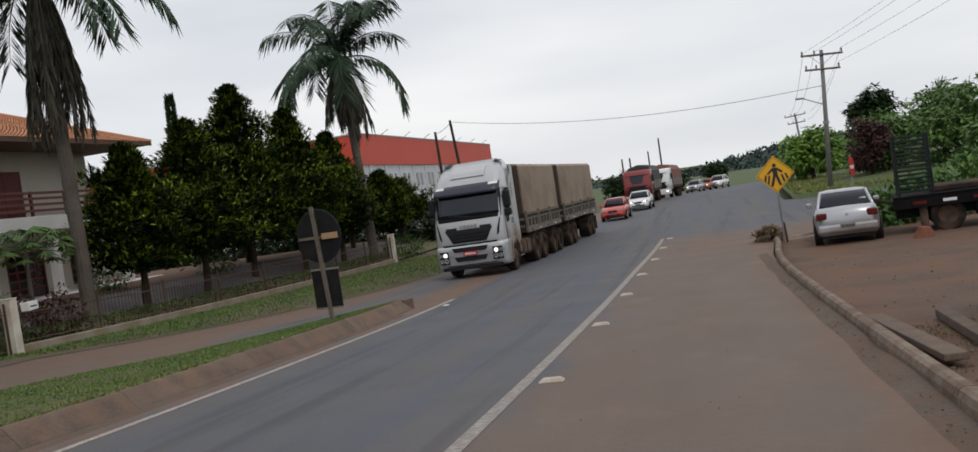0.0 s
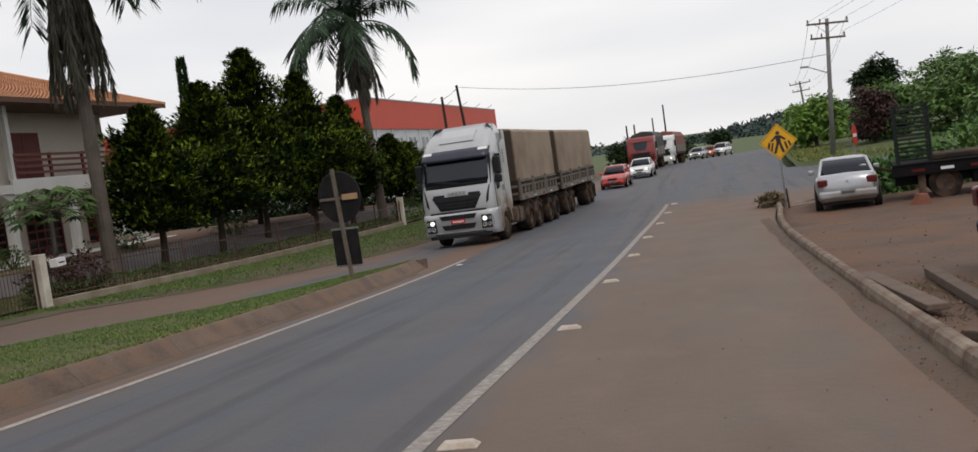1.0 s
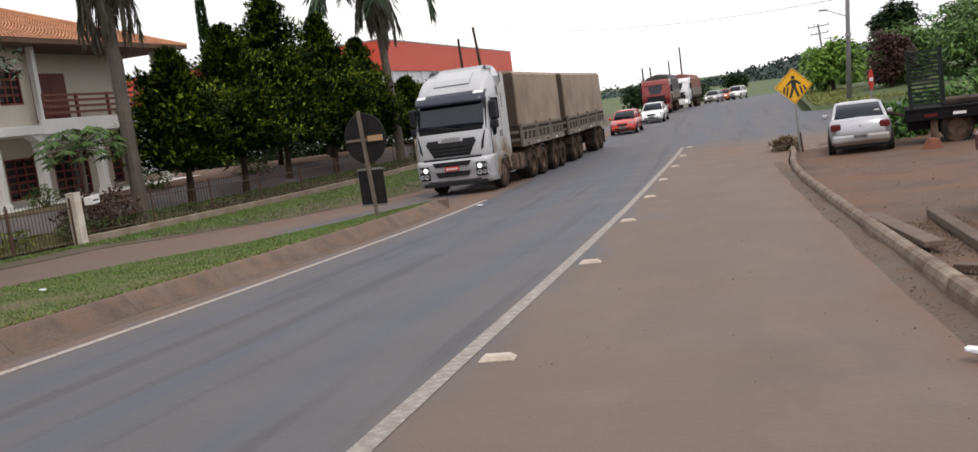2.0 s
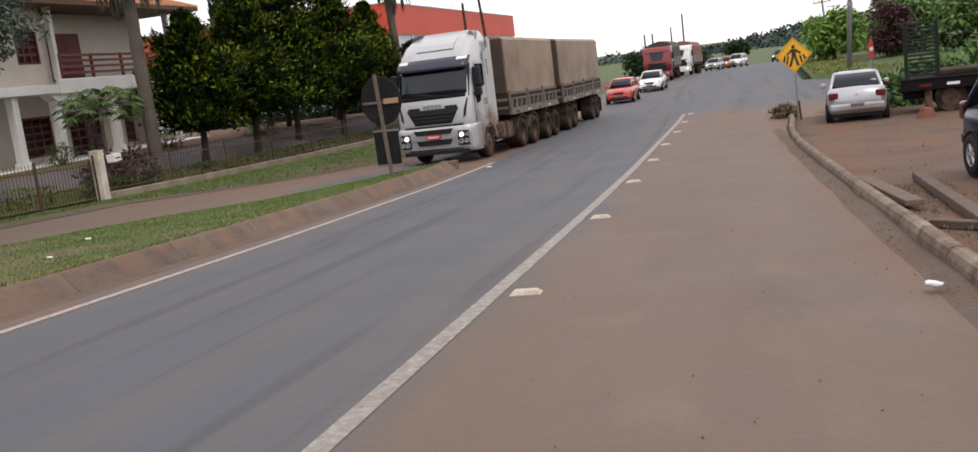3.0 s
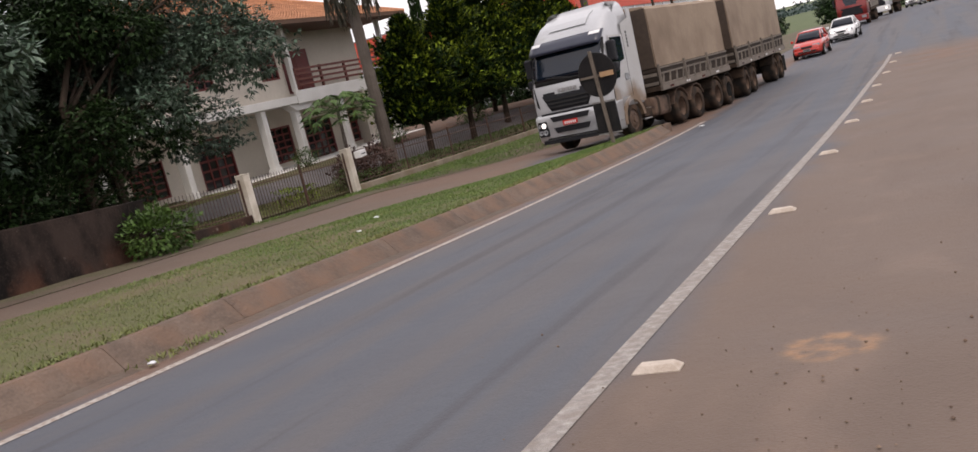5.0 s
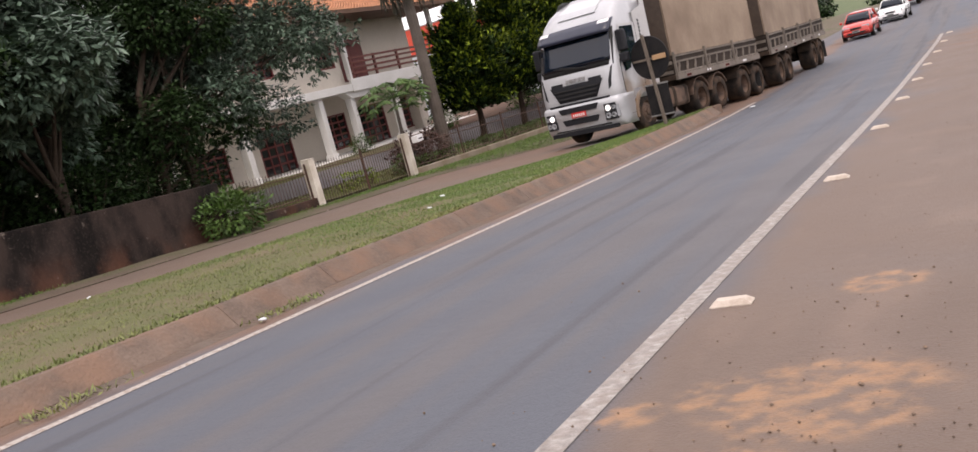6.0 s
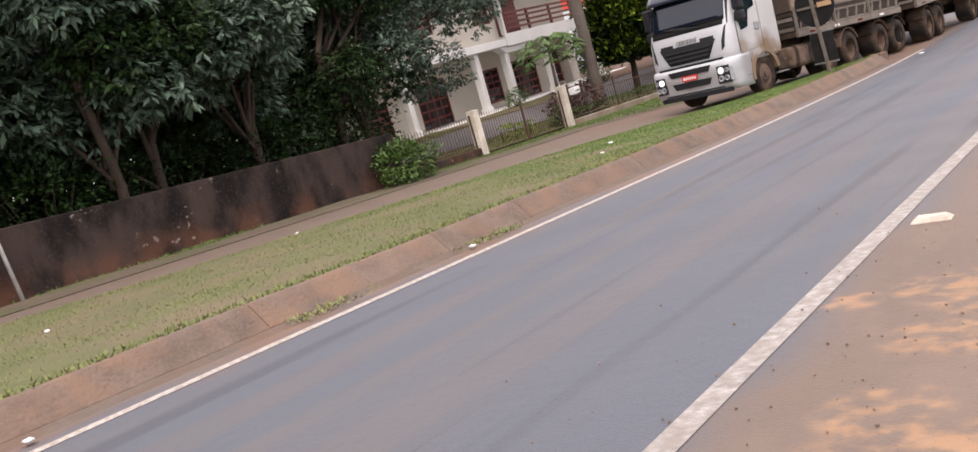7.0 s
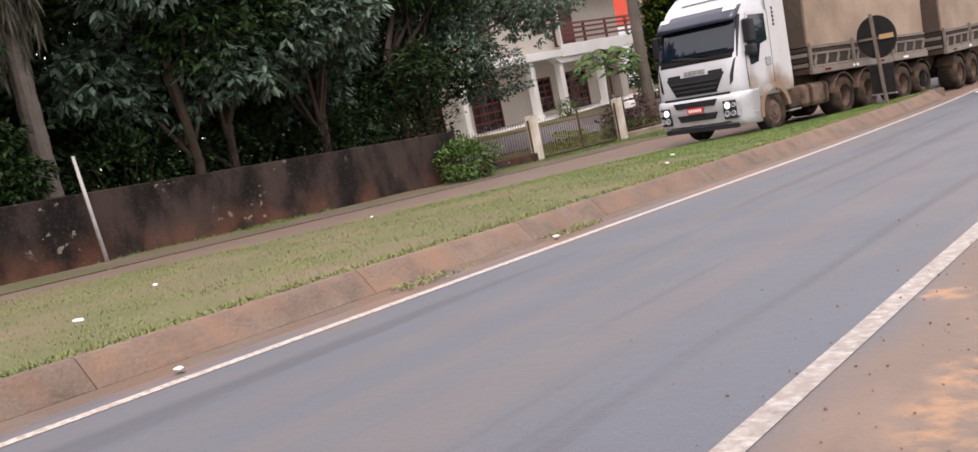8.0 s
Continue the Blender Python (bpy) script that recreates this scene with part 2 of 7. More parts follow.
M = {}
M["asphalt"] = road_material()
M["line"] = tint("worn_road_paint", (0.44, 0.41, 0.38), (0.16, 0.14, 0.128), 16.0, 0.75, bump=0.6, bscale=90, dirt=(0.24, 0.205, 0.18))
M["edge_line"] = tint("pale_edge_paint", (0.50, 0.465, 0.43), (0.34, 0.30, 0.27), 30.0, 0.75, bump=0.4, bscale=90, dirt=(0.24, 0.18, 0.14))
M["stud"] = tint("stud_resin", (0.55, 0.48, 0.41), (0.36, 0.29, 0.23), 14, 0.6, bump=0.3)
M["kerb"] = tint("earthy_concrete", (0.085, 0.060, 0.045), (0.165, 0.118, 0.090), 2.6, 0.9, bump=1.0, bscale=22, dirt=(0.17, 0.103, 0.069), rand=0.10)
M["kerb_pale"] = tint("grey_concrete_kerb", (0.27, 0.215, 0.165), (0.14, 0.105, 0.08), 3.4, 0.9, bump=1.0, bscale=18, dirt=(0.13, 0.075, 0.05), rand=0.12)
M["grime"] = tint("gutter_earth", (0.085, 0.062, 0.048), (0.13, 0.098, 0.077), 1.8, 0.95, bump=1.0, bscale=18, dirt=(0.12, 0.072, 0.047))
M["soil"] = tint("red_soil", (0.078, 0.046, 0.032), (0.125, 0.080, 0.057), 0.9, 0.95, bump=1.0, bscale=9, dirt=(0.14, 0.068, 0.037))
M["turf"] = tint("turf_base", (0.075, 0.088, 0.026), (0.115, 0.112, 0.046), 0.9, 0.95, bump=1.0, bscale=40, dirt=(0.14, 0.105, 0.062))
M["verge"] = tint("trodden_verge", (0.085, 0.060, 0.042), (0.125, 0.095, 0.066), 0.8, 0.95, bump=1.0, bscale=20, dirt=(0.075, 0.078, 0.03))
M["blade"] = tint("grass_blades", (0.088, 0.128, 0.026), (0.180, 0.180, 0.056), 0.9, 0.6, island=0.25)
M["blade_green"] = tint("green_grass_blades", (0.060, 0.125, 0.016), (0.115, 0.17, 0.03), 0.9, 0.6, island=0.35)
M["bank_blade"] = tint("rough_bank_grass", (0.13, 0.17, 0.035), (0.22, 0.22, 0.07), 0.5, 0.8, island=0.3)
M["straw"] = tint("dry_straw", (0.17, 0.125, 0.07), (0.105, 0.075, 0.045), 1.5, 0.85, island=0.35)
M["wild"] = tint("field_grass", (0.05, 0.078, 0.022), (0.085, 0.108, 0.036), 0.25, 0.95, bump=1.0, bscale=6)
M["paving"] = tint("garden_paving", (0.105, 0.098, 0.10), (0.145, 0.132, 0.128), 1.2, 0.8, bump=0.4, bscale=20)
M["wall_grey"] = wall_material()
M["plinth"] = tint("plinth_concrete", (0.32, 0.27, 0.21), (0.2, 0.16, 0.12), 1.8, 0.85, bump=0.4, dirt=(0.2, 0.15, 0.1))
M["pillar"] = tint("pillar_paint", (0.70, 0.66, 0.58), (0.55, 0.5, 0.42), 2.4, 0.7, bump=0.2, dirt=(0.4, 0.34, 0.26))
M["post_grey"] = tint("weathered_whitewash", (0.42, 0.41, 0.39), (0.24, 0.23, 0.21), 5.0, 0.85, bump=0.4)
M["iron"] = tint("rusty_iron", (0.055, 0.035, 0.028), (0.12, 0.06, 0.04), 6, 0.6, metal=0.4)
M["house"] = tint("cream_render", (0.66, 0.60, 0.52), (0.56, 0.51, 0.44), 0.8, 0.85, bump=0.1)
M["house_white"] = tint("white_trim", (0.76, 0.75, 0.73), (0.66, 0.65, 0.62), 1.1, 0.8)
M["joinery"] = tint("red_brown_joinery", (0.19, 0.030, 0.026), (0.12, 0.022, 0.020), 3, 0.5, bump=0.2)
M["rail_red"] = tint("red_rail_wood", (0.19, 0.055, 0.04), (0.13, 0.04, 0.03), 3, 0.55)
M["pane"] = tint("window_glass", (0.018, 0.02, 0.022), (0.025, 0.026, 0.028), 1, 0.06)
M["tile"] = tint("clay_tile", (0.52, 0.24, 0.12), (0.38, 0.16, 0.08), 1.2, 0.8, bump=0.3, island=0.18)
M["soffit"] = tint("dark_wood_soffit", (0.14, 0.075, 0.045), (0.1, 0.05, 0.03), 2, 0.7)
M["bark"] = tint("bark", (0.062, 0.046, 0.035), (0.032, 0.024, 0.018), 3, 0.95, bump=1.0, bscale=12)
M["palm_bark"] = tint("palm_bark", (0.135, 0.112, 0.094), (0.08, 0.064, 0.053), 2.0, 0.9, bump=1.0, bscale=10)
M["frond"] = foliage("palm_frond", (0.030, 0.052, 0.030), (0.055, 0.080, 0.048), 0.4)
M["dead_frond"] = foliage("dead_frond", (0.105, 0.080, 0.062), (0.055, 0.042, 0.034), 0.45)
# conifer green twice: shade put into the inner leaf, light into the tips
M["conifer"] = foliage("conifer_shaded_leaf", (0.006, 0.014, 0.004), (0.019, 0.034, 0.007), 0.6, 0.7, 0.1)
M["conifer_lit_tip"] = foliage("conifer_lit_tip", (0.085, 0.115, 0.010), (0.21, 0.215, 0.016), 0.6, 0.65, 0.15)
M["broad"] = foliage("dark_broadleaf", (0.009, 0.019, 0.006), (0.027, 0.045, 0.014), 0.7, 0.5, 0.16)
M["broad_blue"] = foliage("grey_broadleaf", (0.062, 0.082, 0.064), (0.105, 0.130, 0.100), 0.45, 0.4)
M["broad_light"] = foliage("light_broadleaf", (0.055, 0.11, 0.025), (0.09, 0.15, 0.04), 0.4)
M["wood_far"] = foliage("far_wood", (0.085, 0.135, 0.035), (0.15, 0.21, 0.06), 0.5)
M["wood_bright"] = foliage("bright_roadside_leaf", (0.13, 0.20, 0.035), (0.20, 0.28, 0.055), 0.4)
M["hedge"] = foliage("hedge_leaf", (0.05, 0.085, 0.02), (0.085, 0.12, 0.03), 0.4)
M["gold_hedge"] = foliage("golden_hedge_leaf", (0.22, 0.24, 0.03), (0.15, 0.19, 0.03), 0.3)
M["red_leaf"] = foliage("red_brown_leaf", (0.055, 0.022, 0.022), (0.085, 0.035, 0.03), 0.4)
M["cab"] = tint("pale_silver_truck_paint", (0.47, 0.48, 0.495), (0.42, 0.43, 0.445), 1.2, 0.3, metal=0.1, coat=0.5, dirt=(0.27, 0.235, 0.20), dirt_z=(-2.6, 1.1))
M["cab_dusty"] = tint("dusty_truck_paint", (0.48, 0.485, 0.49), (0.43, 0.425, 0.42), 1.2, 0.4, coat=0.2, dirt=(0.20, 0.135, 0.088), dirt_z=(0.7, 2.3))
M["cab_dark"] = tint("dark_grille_plastic", (0.010, 0.011, 0.014), (0.018, 0.018, 0.021), 4, 0.55)
M["visor"] = tint("navy_visor", (0.018, 0.022, 0.04), (0.03, 0.034, 0.055), 3, 0.3)
M["glass"] = tint("tinted_glass", (0.004, 0.008, 0.016), (0.006, 0.011, 0.020), 1, 0.03)
M["chassis"] = tint("dusty_chassis", (0.022, 0.018, 0.016), (0.045, 0.034, 0.026), 2, 0.9, bump=0.3, dirt=(0.10, 0.065, 0.045))
M["car_tyre"] = tint("black_tyre", (0.02, 0.019, 0.018), (0.04, 0.035, 0.03), 4, 0.85, bump=0.2)
M["tyre"] = tint("dusty_tyre", (0.018, 0.016, 0.015), (0.036, 0.029, 0.024), 3, 0.95, bump=0.3, dirt=(0.085, 0.055, 0.038))
M["hub"] = tint("rusty_hub", (0.095, 0.058, 0.040), (0.155, 0.098, 0.066), 5, 0.85, dirt=(0.06, 0.038, 0.029))
M["tarp"] = tint("tan_tarpaulin", (0.25, 0.185, 0.132), (0.31, 0.235, 0.17), 0.8, 0.8, bump=0.25, bscale=3, dirt=(0.19, 0.135, 0.095))
M["tarp_dark"] = tint("brown_tarpaulin", (0.050, 0.038, 0.031), (0.080, 0.060, 0.047), 0.8, 0.85, bump=0.35, bscale=3)
M["board"] = tint("weathered_side_board", (0.115, 0.098, 0.082), (0.19, 0.158, 0.13), 2.2, 0.85, bump=0.5, bscale=16, rand=0.15)
M["board_dark"] = tint("drop_side_wood", (0.026, 0.021, 0.018), (0.050, 0.038, 0.030), 2.0, 0.9, bump=0.5, bscale=16, rand=0.15)
M["headlamp"] = tint("lit_headlamp", (1.0, 0.97, 0.9), (1.0, 0.97, 0.9), 1, 0.2, glow=2.2)
M["lamp_glass"] = tint("lamp_housing", (0.35, 0.36, 0.38), (0.2, 0.21, 0.22), 6, 0.15)
M["plate_red"] = tint("red_plate", (0.55, 0.03, 0.025), (0.5, 0.03, 0.025), 2, 0.5)
M["white"] = tint("white_paint", (0.78, 0.78, 0.78), (0.7, 0.7, 0.7), 1.5, 0.35, coat=0.4)
M["silver"] = tint("silver_car_paint", (0.46, 0.47, 0.50), (0.40, 0.41, 0.44), 1.2, 0.3, metal=0.35, coat=0.6, dirt=(0.3, 0.27, 0.24), dirt_z=(-0.2, 1.2))
M["navy"] = tint("dark_blue_car_paint", (0.006, 0.011, 0.028), (0.009, 0.014, 0.034), 1.2, 0.22)
M["red_car"] = tint("red_car_paint", (0.55, 0.045, 0.03), (0.48, 0.04, 0.028), 1.2, 0.3, coat=0.6)
M["orange_car"] = tint("orange_car_paint", (0.5, 0.11, 0.04), (0.45, 0.1, 0.04), 1.2, 0.3, coat=0.6)
M["black_car"] = tint("black_car_paint", (0.02, 0.023, 0.026), (0.03, 0.032, 0.036), 1.2, 0.25, coat=0.7)
M["rim"] = tint("alloy_rim", (0.55, 0.56, 0.58), (0.45, 0.45, 0.47), 3, 0.35, metal=0.6)
M["tail"] = tint("red_tail_lens", (0.13, 0.010, 0.012), (0.08, 0.008, 0.010), 5, 0.2)
M["rubber"] = tint("black_trim", (0.02, 0.02, 0.021), (0.03, 0.03, 0.03), 4, 0.7)
M["sign_back"] = tint("black_sign_back", (0.010, 0.010, 0.012), (0.026, 0.024, 0.023), 3, 0.75)
M["wood_post"] = tint("weathered_post", (0.10, 0.078, 0.062), (0.18, 0.15, 0.12), 4, 0.9, bump=0.6)
M["batten"] = tint("pine_batten", (0.45, 0.28, 0.15), (0.36, 0.22, 0.12), 4, 0.8)
M["yellow"] = tint("sign_yellow", (0.80, 0.42, 0.012), (0.74, 0.38, 0.012), 2, 0.5)
M["sign_black"] = tint("sign_black", (0.015, 0.015, 0.015), (0.02, 0.02, 0.02), 3, 0.5)
M["sign_red"] = tint("sign_red", (0.5, 0.03, 0.025), (0.45, 0.03, 0.025), 3, 0.5)
M["steel"] = tint("galvanised_steel", (0.36, 0.36, 0.36), (0.25, 0.24, 0.23), 4, 0.5, metal=0.6)
M["pole"] = tint("concrete_pole", (0.20, 0.20, 0.195), (0.14, 0.135, 0.13), 1.5, 0.9, bump=0.3)
M["wire"] = tint("cable", (0.06, 0.06, 0.062), (0.05, 0.05, 0.05), 2, 0.6)
M["shed_red"] = tint("red_cladding", (0.58, 0.068, 0.035), (0.53, 0.06, 0.03), 0.3, 0.6)
M["shed_white"] = tint("pale_panel", (0.60, 0.62, 0.66), (0.52, 0.54, 0.58), 0.4, 0.7)
M["matt_black"] = tint("matt_black_steel", (0.008, 0.008, 0.009), (0.014, 0.013, 0.013), 3, 0.9)
M["green_cab"] = tint("dark_green_steel", (0.012, 0.018, 0.016), (0.022, 0.03, 0.026), 3, 0.6)
M["truck_red"] = tint("red_truck_paint", (0.24, 0.018, 0.015), (0.19, 0.016, 0.014), 1, 0.35, coat=0.4)
M["load_pink"] = tint("faded_red_tarp", (0.22, 0.08, 0.06), (0.17, 0.065, 0.05), 1, 0.8)
M["tarp_black"] = tint("black_tarpaulin", (0.035, 0.034, 0.034), (0.06, 0.056, 0.052), 1, 0.8, bump=0.3)
M["hill"] = tint("wooded_hill", (0.022, 0.042, 0.036), (0.036, 0.060, 0.048), 0.03, 0.95, bump=1.0, bscale=0.3)
M["litter"] = tint("white_litter", (0.72, 0.74, 0.76), (0.6, 0.62, 0.64), 8, 0.6)
M["plank"] = tint("old_timber", (0.085, 0.058, 0.044), (0.15, 0.108, 0.082), 2.5, 0.9, bump=0.6, rand=0.2)
M["rubble"] = tint("rubble", (0.12, 0.075, 0.052), (0.19, 0.135, 0.098), 3, 0.95, bump=0.6, island=0.35)
M["brick_red"] = tint("red_clay_lump", (0.20, 0.07, 0.04), (0.14, 0.05, 0.03), 5, 0.9, bump=0.6)
M["earth_wall"] = tint("red_earth_bank", (0.19, 0.085, 0.055), (0.14, 0.065, 0.045), 0.8, 0.95, bump=0.6)

for key, sheen in (("matt_black", 0.08), ("rubber", 0.2), ("chassis", 0.1), ("tyre", 0.12), ("car_tyre", 0.2), ("cab_dark", 0.25), ("sign_back", 0.15), ("board_dark", 0.15), ("green_cab", 0.15), ("tarp_dark", 0.15), ("bark", 0.15), ("wall_grey", 0.15), ("navy", 0.3)):
    M[key].node_tree.nodes["Principled BSDF"].inputs["Specular IOR Level"].default_value = sheen


# ---- mesh helpers ----
def obj(name, bm, material, parent=None, label="", smooth=False):
    me = bpy.data.meshes.new(name)
    bm.to_mesh(me)
    bm.free()
    me.materials.append(M[material])
    if smooth:
        me.shade_smooth()
    ob = new(name, me)
    if parent is not None:
        ob.parent = parent
    if label:
        ob["label"] = label
    return ob


def part(name, bm, material, parent, label="", smooth=False):
    return obj(name, bm, material, parent, label, smooth)


def raw(name, verts, faces, material, parent=None, smooth=False):
    me = bpy.data.meshes.new(name)
    me.from_pydata(verts, [], faces)
    me.materials.append(M[material])
    if smooth:
        me.shade_smooth()
    ob = new(name, me)
    if parent is not None:
        ob.parent = parent
    return ob


def thing(name, m, label, category, group="", kind=""):
    ob = new(name)
    ob.matrix_world = m
    return tagged(ob, label, category, group, kind)


def B():
    return bmesh.new()


def box(bm, x0, x1, y0, y1, z0, z1, bevel=0.0, turn=None):
    c = Vector(((x0 + x1) / 2, (y0 + y1) / 2, (z0 + z1) / 2))
    m = Matrix.Translation(c) @ (turn or Matrix()) @ Matrix.Diagonal((x1 - x0, y1 - y0, z1 - z0, 1))
    vs = bmesh.ops.create_cube(bm, size=1, matrix=m)["verts"]
    if bevel:
        es = list({e for v in vs for e in v.link_edges})
        bmesh.ops.bevel(bm, geom=es, offset=bevel, segments=2, affect="EDGES", profile=0.5)
    return bm


def tube(bm, p, q, r, r2=None, seg=10, caps=True):
    p, q = Vector(p), Vector(q)
    d = q - p
    m = Matrix.Translation((p + q) / 2) @ d.to_track_quat("Z", "Y").to_matrix().to_4x4()
    bmesh.ops.create_cone(bm, cap_ends=caps, segments=seg, radius1=r, radius2=r if r2 is None else r2, depth=d.length, matrix=m)
    return bm


def lathe(bm, prof, axis_y=False, seg=24, centre=(0, 0, 0)):
    """prof: (radius, height) pairs turned round z, or round x when axis_y is 'x'."""
    rings = []
    for r, h in prof:
        ring = []
        for i in range(seg):
            a = 2 * math.pi * i / seg
            c, s = r * math.cos(a), r * math.sin(a)
            v = (h, c, s) if axis_y == "x" else (c, s, h)
            ring.append(bm.verts.new(Vector(v) + Vector(centre)))
        rings.append(ring)
    for a, b in zip(rings, rings[1:]):
        for i in range(seg):
            bm.faces.new((a[i], a[(i + 1) % seg], b[(i + 1) % seg], b[i]))
    bmesh.ops.recalc_face_normals(bm, faces=bm.faces)
    return bm


def prism(bm, outline, x0, x1):
    """An outline of (y, z) pairs, drawn out from x0 to x1."""
    a = [bm.verts.new((x0, y, z)) for y, z in outline]
    b = [bm.verts.new((x1, y, z)) for y, z in outline]
    bm.faces.new(a)
    bm.faces.new(b[::-1])
    for i in range(len(a)):
        j = (i + 1) % len(a)
        bm.faces.new((a[j], a[i], b[i], b[j]))
    bmesh.ops.recalc_face_normals(bm, faces=bm.faces)
    return bm


def plate(bm, outline, depth, m):
    """A flat outline of (x, z) pairs, depth thick along y, placed by m."""
    a = [bm.verts.new(m @ Vector((x, 0, z))) for x, z in outline]
    b = [bm.verts.new(m @ Vector((x, depth, z))) for x, z in outline]
    bm.faces.new(a)
    bm.faces.new(b[::-1])
    for i in range(len(a)):
        j = (i + 1) % len(a)
        bm.faces.new((a[j], a[i], b[i], b[j]))
    bmesh.ops.recalc_face_normals(bm, faces=bm.faces)
    return bm


def loft(bm, sections, close=True):
    """Skins rings of points of equal count; close: caps at both ends."""
    rings = [[bm.verts.new(p) for p in s] for s in sections]
    k = len(rings[0])
    for a, b in zip(rings, rings[1:]):
        for i in range(k):
            bm.faces.new((a[i], a[(i + 1) % k], b[(i + 1) % k], b[i]))
    if close:
        bm.faces.new(rings[0][::-1])
        bm.faces.new(rings[-1])
    bmesh.ops.recalc_face_normals(bm, faces=bm.faces)
    return bm


# ---- the lie of the land ----
ROAD_Y = [-400, -69, -11.5, 0, 5.06, 10.1, 15.2, 20.2, 25.3, 30.4, 35.4, 41.4, 51.8, 69, 92, 125, 161, 230, 400, 3000]
ROAD_Z = [20, 3.4, 0.575, 0, -0.258, -0.526, -0.764, -0.983, -1.14, -1.263, -1.354, -1.43, -1.495, -1.52, -1.5, -2.15, -3.0, -5.0, -8, -8]
BEND_Y = [-100, 24, 30, 36, 56, 66, 83, 96, 112, 121, 138, 170, 230, 3000]
BEND_X = [0, 0, 0.09, 0.24, 0.35, 0.7, 1.5, 2.1, 4.0, 6.3, 10.3, 20, 45, 900]


def road_z(y):
    return float(np.mean([np.interp(y + d, ROAD_Y, ROAD_Z) for d in (-2.5, -1.2, 0, 1.2, 2.5)]))


def bend(y):
    return float(np.mean([np.interp(y + d, BEND_Y, BEND_X) for d in (-4, -2, 0, 2, 4)]))


def lane_left(y):
    return float(np.interp(y, [-60, 12, 16, 20, 22, 24, 28, 30, 33, 38, 50, 90], [-14.4, -14.3, -14.1, -14.0, -13.1, -12.1, -11.0, -10.1, -9.3, -8.9, -8.4, -8.2])) + bend(y)


def island_left(y):
    return float(np.interp(y, [-60, -1.6, 1.9, 6, 9.2, 12, 14, 16, 18.5, 21, 22.6, 23.6], [-13.1, -13.0, -11.9, -11.3, -10.8, -10.2, -9.4, -8.15, -7.5, -7.0, -6.5, -6.2]))


def right_edge(y):
    return float(np.interp(y, [-60, 20, 27, 31.5, 33.5, 36], [3.2, 3.2, 3.42, 3.78, 5.2, 6.0])) + (bend(y) if y > 36 else 0)


def fence_x(y):
    return float(np.interp(y, [-60, 22, 30, 46, 90], [-15.68, -15.68, -14.9, -13.45, -12.5]))


def garden_z(x, y):
    edge = road_z(y) + 0.3
    inner = float(np.interp(y, [-20, 5, 20, 42, 60, 100], [1.2, 0.6, 0.0, -0.1, -0.5, -1.0]))
    f = min(max((fence_x(y) - 0.3 - x) / 7.0, 0), 1)
    return edge + (inner - edge) * f * f * (3 - 2 * f)


def lot_z(x, y):
    return road_z(y) - 0.14 + 0.115 * min(1, max(0, (y - 25) / 5)) + 0.03 * noise.noise((x * 0.6, y * 0.6, 0))


def lane_rise(x, y):
    """The side lane climbs to the level of the grass island."""
    return 0.18 * min(1, max(0, (-6.0 - x) / 1.2)) * float(np.interp(y, [20, 27], [1, 0.1]))


def sheet(name, ys, left, right, nx, height, material, label, category, kind="structure"):
    """A strip of ground between two edges given by y."""
    verts, faces = [], []
    for y in ys:
        a, b = left(y), right(y)
        for i in range(nx + 1):
            x = a + (b - a) * i / nx
            verts.append((x, y, height(x, y)))
    for j in range(len(ys) - 1):
        for i in range(nx):
            k = j * (nx + 1) + i
            faces.append((k, k + 1, k + nx + 2, k + nx + 1))
    return tagged(raw(name, verts, faces, material, smooth=True), label, category, kind=kind)


def span(a, b, step):
    return [a + (b - a) * i / max(1, round((b - a) / step)) for i in range(max(1, round((b - a) / step)) + 1)]


def ground_z(x, y):
    near = road_z(y) if y < 230 else -5.0
    if -60 < x < 70 and -70 < y < 160:
        return near - 0.5
    return near - 0.5 + 3 * noise.noise((x / 160, y / 160, 3))


gx = [-1800, -900, -450, -220, -120, -80, -60, -50, -40, -30, -20, -10, 0, 10, 20, 30, 40, 50, 60, 70, 90, 130, 220, 450, 900, 1800]
gy = [-300, -150, -100, -75, -65] + list(range(-60, 170, 10)) + [180, 200, 230, 300, 400, 600, 900, 1400, 2200]
tagged(raw("ground", [(x, y, ground_z(x, y)) for y in gy for x in gx],
           [(j * len(gx) + i, j * len(gx) + i + 1, (j + 1) * len(gx) + i + 1, (j + 1) * len(gx) + i) for j in range(len(gy) - 1) for i in range(len(gx) - 1)], "wild", smooth=True),
       "green grassy country reaching to the horizon", "ground", kind="structure")
road_ys = span(-45, 60, 1.25) + span(63, 200, 3)
sheet("road", road_ys, lane_left, right_edge, 24, lambda x, y: road_z(y) + lane_rise(x, y), "asphalt", "grey asphalt road dusted with red-brown earth", "road")
def verge_z(x, y):
    f = min(1, max(0, (lane_left(y) - x) / 1.2))
    return road_z(y) + max(0.02 + 0.2 * f, lane_rise(x, y) + 0.012 + 0.05 * f) + 0.03 * f * noise.noise((x, y, 5))


